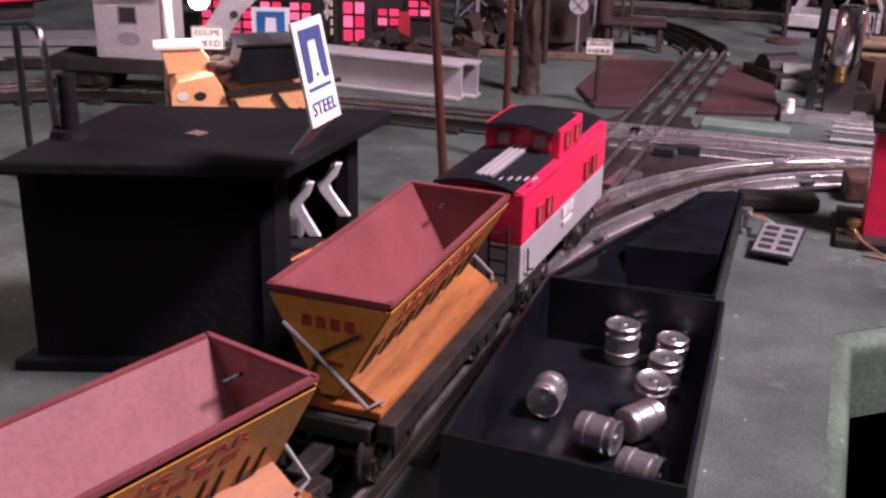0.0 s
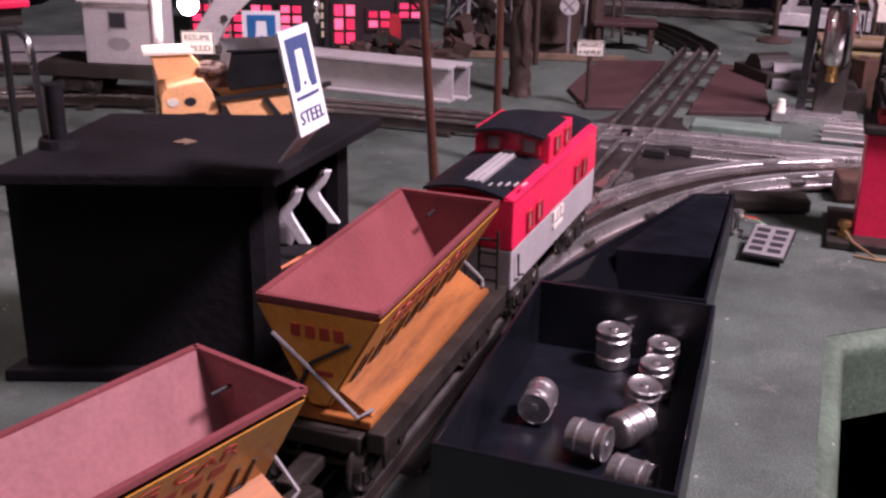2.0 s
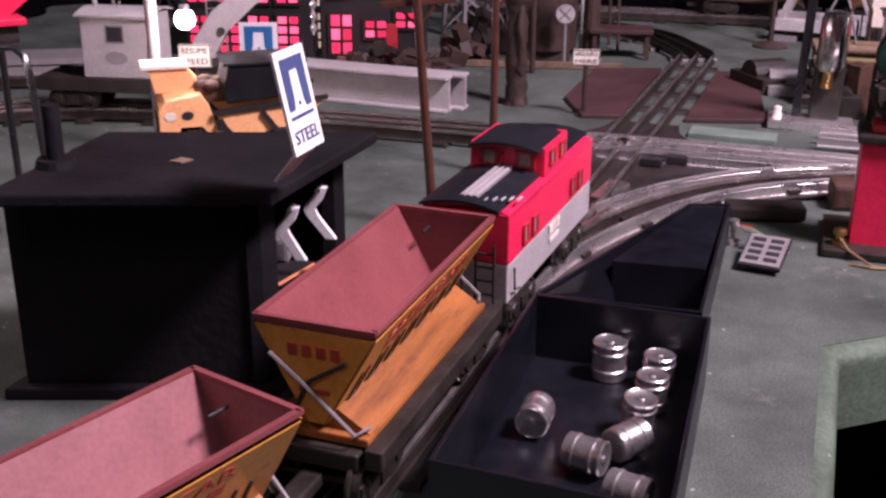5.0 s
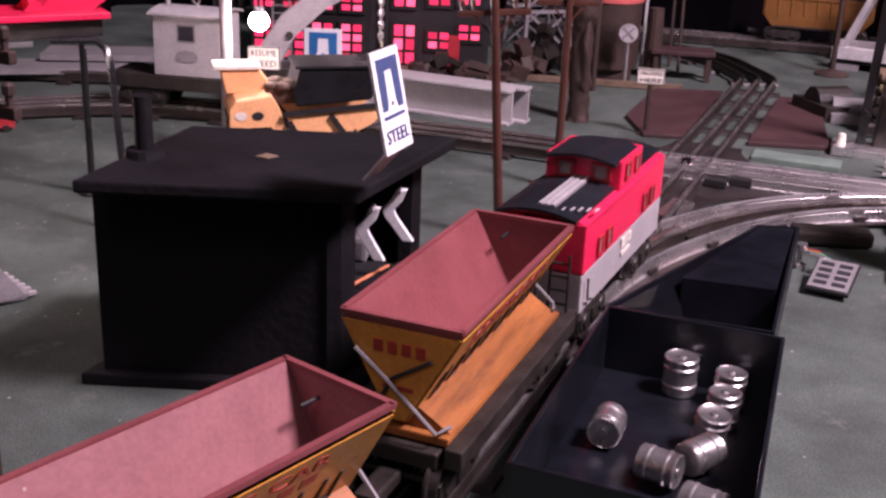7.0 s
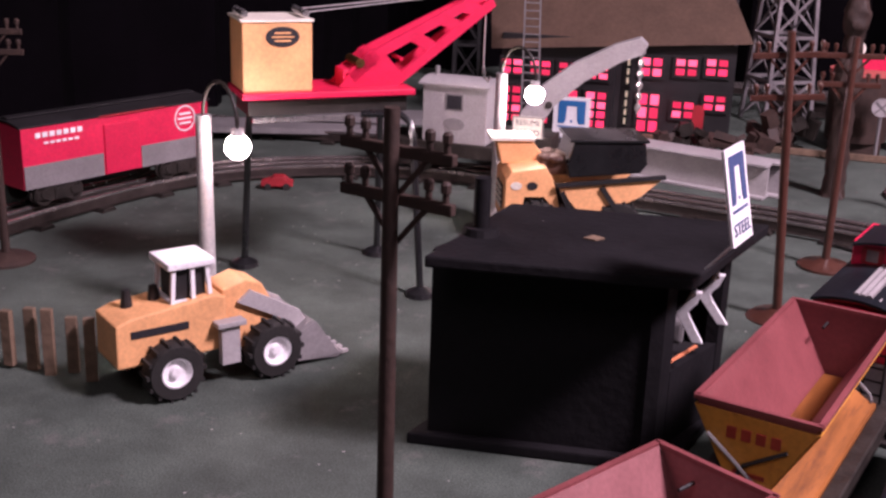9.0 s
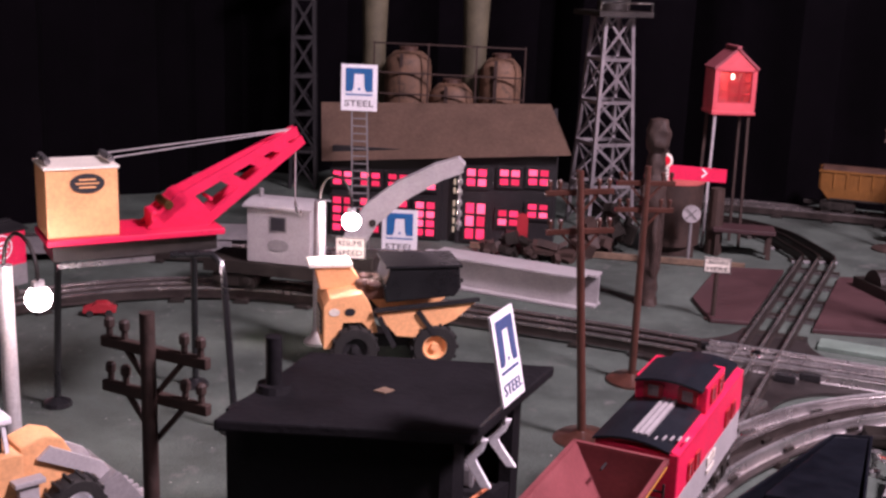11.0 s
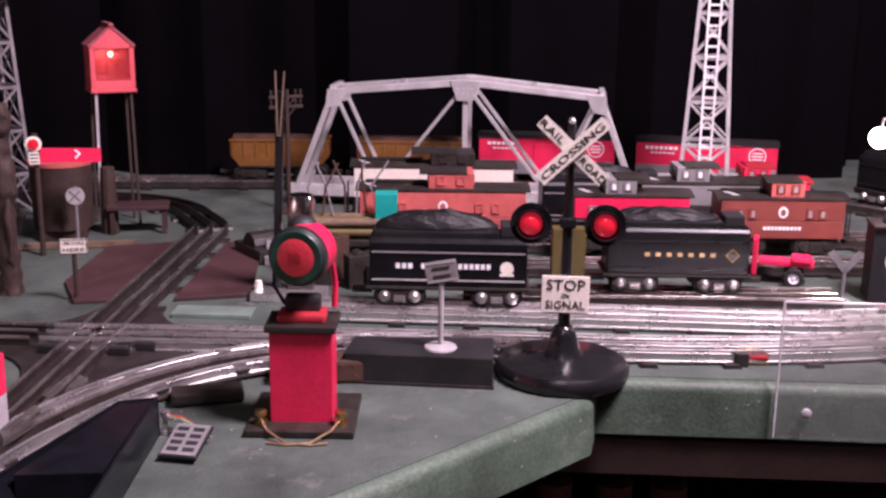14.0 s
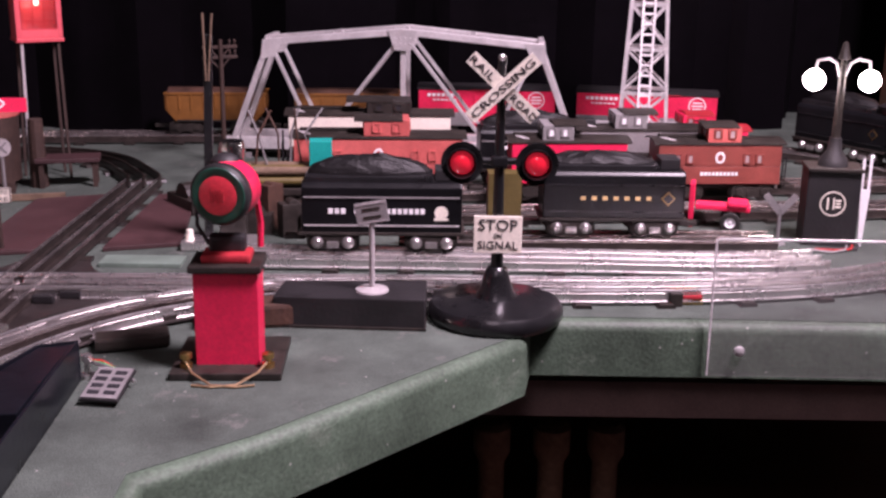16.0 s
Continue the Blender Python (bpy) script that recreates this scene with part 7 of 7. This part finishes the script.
# ---------------------------------------------------------------- the far train
def boxcar(x, y, rz, L, label):
    c = thing("boxcar", x, y, 0, rz, label, "boxcar", "boxcars of the far train")
    W, z0, z1 = 0.042, 0.028, 0.077
    part("body", box(bm_new(), (0, 0, (z0 + z1) / 2), (L, W, z1 - z0)), RED, c, bevel=0.001)
    part("roof", arched(bm_new(), L + 0.004, W + 0.002, z1, 0.003, 0.0014), BLACK, c)
    part("roof_walk", box(bm_new(), (0, 0, z1 + 0.0042), (L, 0.008, 0.0012)), BLACK, c)
    for s in (-1, 1):
        for k in (-1, 1):
            part("grey_panel", box(bm_new(), (k * L * 0.30, s * (W / 2 + 0.0002), z0 + 0.0095), (L * 0.395, 0.0012, 0.018)), MGREY, c, "grey lower side panel")
        part("door", box(bm_new(), (0, s * (W / 2 + 0.0008), z0 + 0.021), (L * 0.19, 0.0016, 0.040)), RED, c, bevel=0.0005)
        part("door_rail", box(bm_new(), (L * 0.06, s * (W / 2 + 0.001), z1 - 0.001), (L * 0.36, 0.0014, 0.0012)), REDD, c)
        part("emblem", lathe(bm_new(), [(0.0098, 0), (0.0110, 0), (0.0110, 0.0005), (0.0098, 0.0005)], 24, pose(L * 0.36 if s < 0 else -L * 0.36, s * (W / 2 + 0.0002), z1 - 0.0135, 90, 0, 0)), WHITE, c)
    y0 = -W / 2 - 0.0005
    bars(c, WHITE, mark_row(-L * 0.44, -L * 0.20, 7, y0, z1 - 0.008, 0.0040) + mark_row(-L * 0.40, -L * 0.22, 6, y0, z1 - 0.0145, 0.0018) + [(L * 0.36, y0, z1 - 0.0135 + k * 0.0040, 0.015 - 0.003 * abs(k), 0.0016) for k in (-1, 0, 1)])
    for s in (-1, 1):
        bogie(c, s * (L / 2 - 0.030), FRAME)
    return c


boxcar(1.000, 1.419, -28, 0.180, "red and grey toy boxcar with white script marks")
boxcar(0.806, 1.502, -18, 0.180, "red and grey toy boxcar of the far train")
boxcar(-0.432, 0.905, 66, 0.178, "red and grey toy boxcar on the loop track")

HOPPER = mat("amber_yellow_plastic", (0.185, 0.075, 0.013), 0.5, var=0.25, scale=40, spot=(0.13, 0.055, 0.012), spot_amount=0.6)


def hopper(x, y, rz, L, label):
    c = thing("hopper_car", x, y, 0, rz, label, "hopper car", "hopper cars of the far train")
    W, z0, z1 = 0.042, 0.030, 0.068
    part("body", prism(bm_new(), [(-L / 2, z1), (-L / 2, z0 + 0.016), (-L / 2 + 0.014, z0), (L / 2 - 0.014, z0), (L / 2, z0 + 0.016), (L / 2, z1)], -W / 2, W / 2, UP), HOPPER, c, bevel=0.0008)
    part("load", arched(bm_new(), L - 0.006, W - 0.006, z1 - 0.001, 0.006, 0.003), RUST, c)
    for s in (-1, 1):
        part("top_rail", box(bm_new(), (0, s * (W / 2 + 0.0004), z1 - 0.0008), (L + 0.002, 0.0022, 0.0026)), HOPPER, c)
        part("bottom_rail", box(bm_new(), (0, s * (W / 2 + 0.0002), z0 + 0.0015), (L - 0.030, 0.0018, 0.0024)), FRAME, c)
        for k in range(9):
            part("rib", box(bm_new(), (-L / 2 + 0.003 + (L - 0.006) * k / 8, s * (W / 2 + 0.0006), (z0 + 0.016 + z1) / 2), (0.0018, 0.0018, z1 - z0 - 0.018)), HOPPER, c)
    for s in (-1, 1):
        bogie(c, s * (L / 2 - 0.026), FRAME)
        part("coupler", box(bm_new(), (s * (L / 2 + 0.008), 0, 0.022), (0.018, 0.008, 0.005)), FRAME, c, bevel=0.001)
    return c


hopper(0.462, 1.604, -13, 0.132, "amber yellow ribbed toy hopper car of the far train")
hopper(0.630, 1.558, -15, 0.140, "amber yellow ribbed toy hopper car behind the bridge")

# ---------------------------------------------------------------- right hand table things
rc = thing("toy_truck", 0.884, 1.030, 0, -32, "red toy trailer cart with a white wheel hub", "toy truck")
part("bed", box(bm_new(), (0.004, 0, 0.022), (0.052, 0.020, 0.005)), RED, rc, bevel=0.001)
part("headboard", box(bm_new(), (-0.026, 0, 0.027), (0.005, 0.022, 0.036)), RED, rc, bevel=0.001)
part("fender", box(bm_new(), (0.018, 0, 0.026), (0.020, 0.024, 0.006)), RED, rc, bevel=0.0025)
for s in (-1, 1):
    wheel(rc, pose(0.012, s * 0.0135, 0.0095, 90 if s < 0 else -90, 0, 0), 0.0095, 0.006, WHITE, seg=18)
part("prop", box(bm_new(), (-0.026, 0, 0.0055), (0.004, 0.012, 0.011)), REDD, rc)
yk = thing("forked_sign", 0.909, 0.964, 0, -20, "small grey forked trackside sign", "sign", "trackside signs")
part("post", rod(bm_new(), (0, 0, 0), (0, 0, 0.038), 0.0018, seg=8), MGREY, yk)
for s in (-1, 1):
    part("blade", bar(bm_new(), (0, -0.001, 0.030), (s * 0.014, -0.001, 0.047), 0.002, 0.006), MGREY, yk)
part("foot", lathe(bm_new(), [(0, 0), (0.008, 0), (0.006, 0.002), (0, 0.003)], 14), MGREY, yk)
wf = thing("white_fork", 0.979, 0.937, 0, -20, "white plastic two-pronged fork stuck upright", "fork")
part("handle", prism(bm_new(), [(-0.001, 0.0), (0.002, 0.0), (0.005, 0.054), (-0.004, 0.054)], -0.0012, 0.0012, UP), WHITE, wf)
for s in (-1, 1):
    part("prong", box(bm_new(), (s * 0.0032, 0, 0.068), (0.0022, 0.0022, 0.030)), WHITE, wf)
for mt, dx in ((WIRER, 0.0), (BLACK, 0.006), (SILVER, -0.006)):
    w = thing("loose_wire", 0.948 + dx, 0.928, 0, 0, "short loose wire lying at the lamp's foot", "wire", "loose wires")
    part("wire", tube(bm_new(), [(-0.02, 0.004, 0.002), (-0.005, -0.004 + dx, 0.002), (0.012, -0.006, 0.0022), (0.022, 0.006, 0.002)], 0.0012, 6), mt, w)
vn = thing("toy_jeep", 0.918, 0.758, 0, -152, "dark olive open toy jeep with yellow markings", "toy jeep")
part("body", prism(bm_new(), [(-0.027, 0.006), (-0.028, 0.017), (-0.022, 0.020), (-0.002, 0.020), (0.002, 0.023), (0.020, 0.021), (0.027, 0.016), (0.028, 0.006)], -0.0125, 0.0125, UP), FRAME, vn, bevel=0.0016)
part("seat_well", box(bm_new(), (-0.012, 0, 0.0202), (0.018, 0.018, 0.0012)), INK, vn)
for s in (-1, 1):
    part("screen_post", bar(bm_new(), (0.001, s * 0.0115, 0.021), (-0.003, s * 0.0115, 0.034), 0.0012, 0.0012), FRAME, vn)
    part("roll_bar", bar(bm_new(), (-0.024, s * 0.0115, 0.019), (-0.023, s * 0.0115, 0.034), 0.0012, 0.0012), FRAME, vn)
    part("marking", box(bm_new(), (0.013, s * 0.0127, 0.0150), (0.0100, 0.0005, 0.0030)), BRASS, vn)
    part("marking", box(bm_new(), (0.006, s * 0.0127, 0.0115), (0.0050, 0.0005, 0.0022)), BRASS, vn)
    for x in (-0.017, 0.017):
        wheel(vn, pose(x, s * 0.0118, 0.0062, 90 if s < 0 else -90, 0, 0), 0.0058, 0.0045, WHITE, seg=16)
for x in (-0.003, -0.023):
    part("cross_bar", bar(bm_new(), (x, -0.0118, 0.034), (x, 0.0118, 0.034), 0.0012, 0.0012), FRAME, vn)
sp = thing("speaker_cabinet", 1.56, 1.47, -0.78, -24, "tall varnished wooden cabinet panel with round dark holes", "cabinet")
part("panel", box(bm_new(), (0.06, 0, 0.85), (0.36, 0.05, 1.70)), PINKWOOD, sp, bevel=0.003)
part("stile", box(bm_new(), (-0.09, -0.027, 0.85), (0.02, 0.006, 1.70)), PINKWOOD, sp, bevel=0.001)
for z in (0.93, 0.845):
    part("round_hole", lathe(bm_new(), [(0.0, 0.0), (0.030, 0.0), (0.032, 0.002), (0.026, 0.003), (0.0, -0.002 + 0.003)], 28, pose(-0.026, -0.0255, z, 90, 0, 0)), INK, sp)

tender(1.197, 1.256, -72, 0.128, "glossy black coal tender behind the steam locomotive", [], gold=True, heap=0.014)

# steam locomotive waiting on the right hand curve
lo = thing("steam_locomotive", 1.206, 1.085, 0, -97, "black toy steam locomotive rounding the curve", "locomotive")
part("boiler", rod(bm_new(), (-0.085, 0, 0.056), (0.075, 0, 0.056), 0.0185, 0.0175, seg=24), GLOSS, lo, smooth=True)
part("smokebox", rod(bm_new(), (0.070, 0, 0.056), (0.096, 0, 0.056), 0.0182, seg=24), BLACK, lo, smooth=True)
part("cab", box(bm_new(), (-0.098, 0, 0.060), (0.034, 0.044, 0.046)), GLOSS, lo, bevel=0.001)
part("cab_roof", arched(bm_new(), 0.044, 0.048, 0.084, 0.006, 0.0016), BLACK, lo).matrix_basis = pose(-0.098, 0, 0)
part("running_board", box(bm_new(), (0.0, 0, 0.040), (0.18, 0.048, 0.003)), BLACK, lo)
part("headlight", lathe(bm_new(), [(0, 0), (0.006, 0), (0.007, 0.006), (0.005, 0.007), (0, 0.006)], 16, pose(0.094, 0, 0.078, 0, 90, 0)), STEEL, lo)
part("stack", lathe(bm_new(), [(0, 0), (0.006, 0), (0.0055, 0.012), (0.0065, 0.014), (0, 0.014)], 14, Matrix.Translation((0.080, 0, 0.072))), BLACK, lo)
for x in (-0.02, 0.03):
    part("dome", ball(bm_new(), (x, 0, 0.074), 0.009, (1, 1, 0.8)), BLACK, lo, smooth=True)
for x in (-0.060, -0.022, 0.016):
    for s in (-1, 1):
        part("driver", lathe(bm_new(), [(0, 0), (0.0175, 0), (0.0175, 0.004), (0.014, 0.004), (0.013, 0.0025), (0.004, 0.0025), (0.003, 0.005), (0, 0.005)], 22, pose(x, s * 0.0165, 0.0308, -90 * s, 0, 0)), FRAME, lo, smooth=True)
for s in (-1, 1):
    part("side_rod", box(bm_new(), (-0.022, s * 0.0225, 0.027), (0.085, 0.0018, 0.0035)), CHROME, lo)
    part("cylinder", rod(bm_new(), (0.052, s * 0.022, 0.030), (0.080, s * 0.022, 0.030), 0.0085, seg=14), BLACK, lo, smooth=True)
    part("handrail", rod(bm_new(), (-0.07, s * 0.0195, 0.064), (0.085, s * 0.0185, 0.064), 0.0007, seg=6), STEEL, lo)
wheelset(lo, 0.075, r=0.0075)
part("pilot", prism(bm_new(), [(0.096, 0.016), (0.118, 0.014), (0.104, 0.038), (0.096, 0.040)], -0.018, 0.018, UP), BLACK, lo, bevel=0.001)
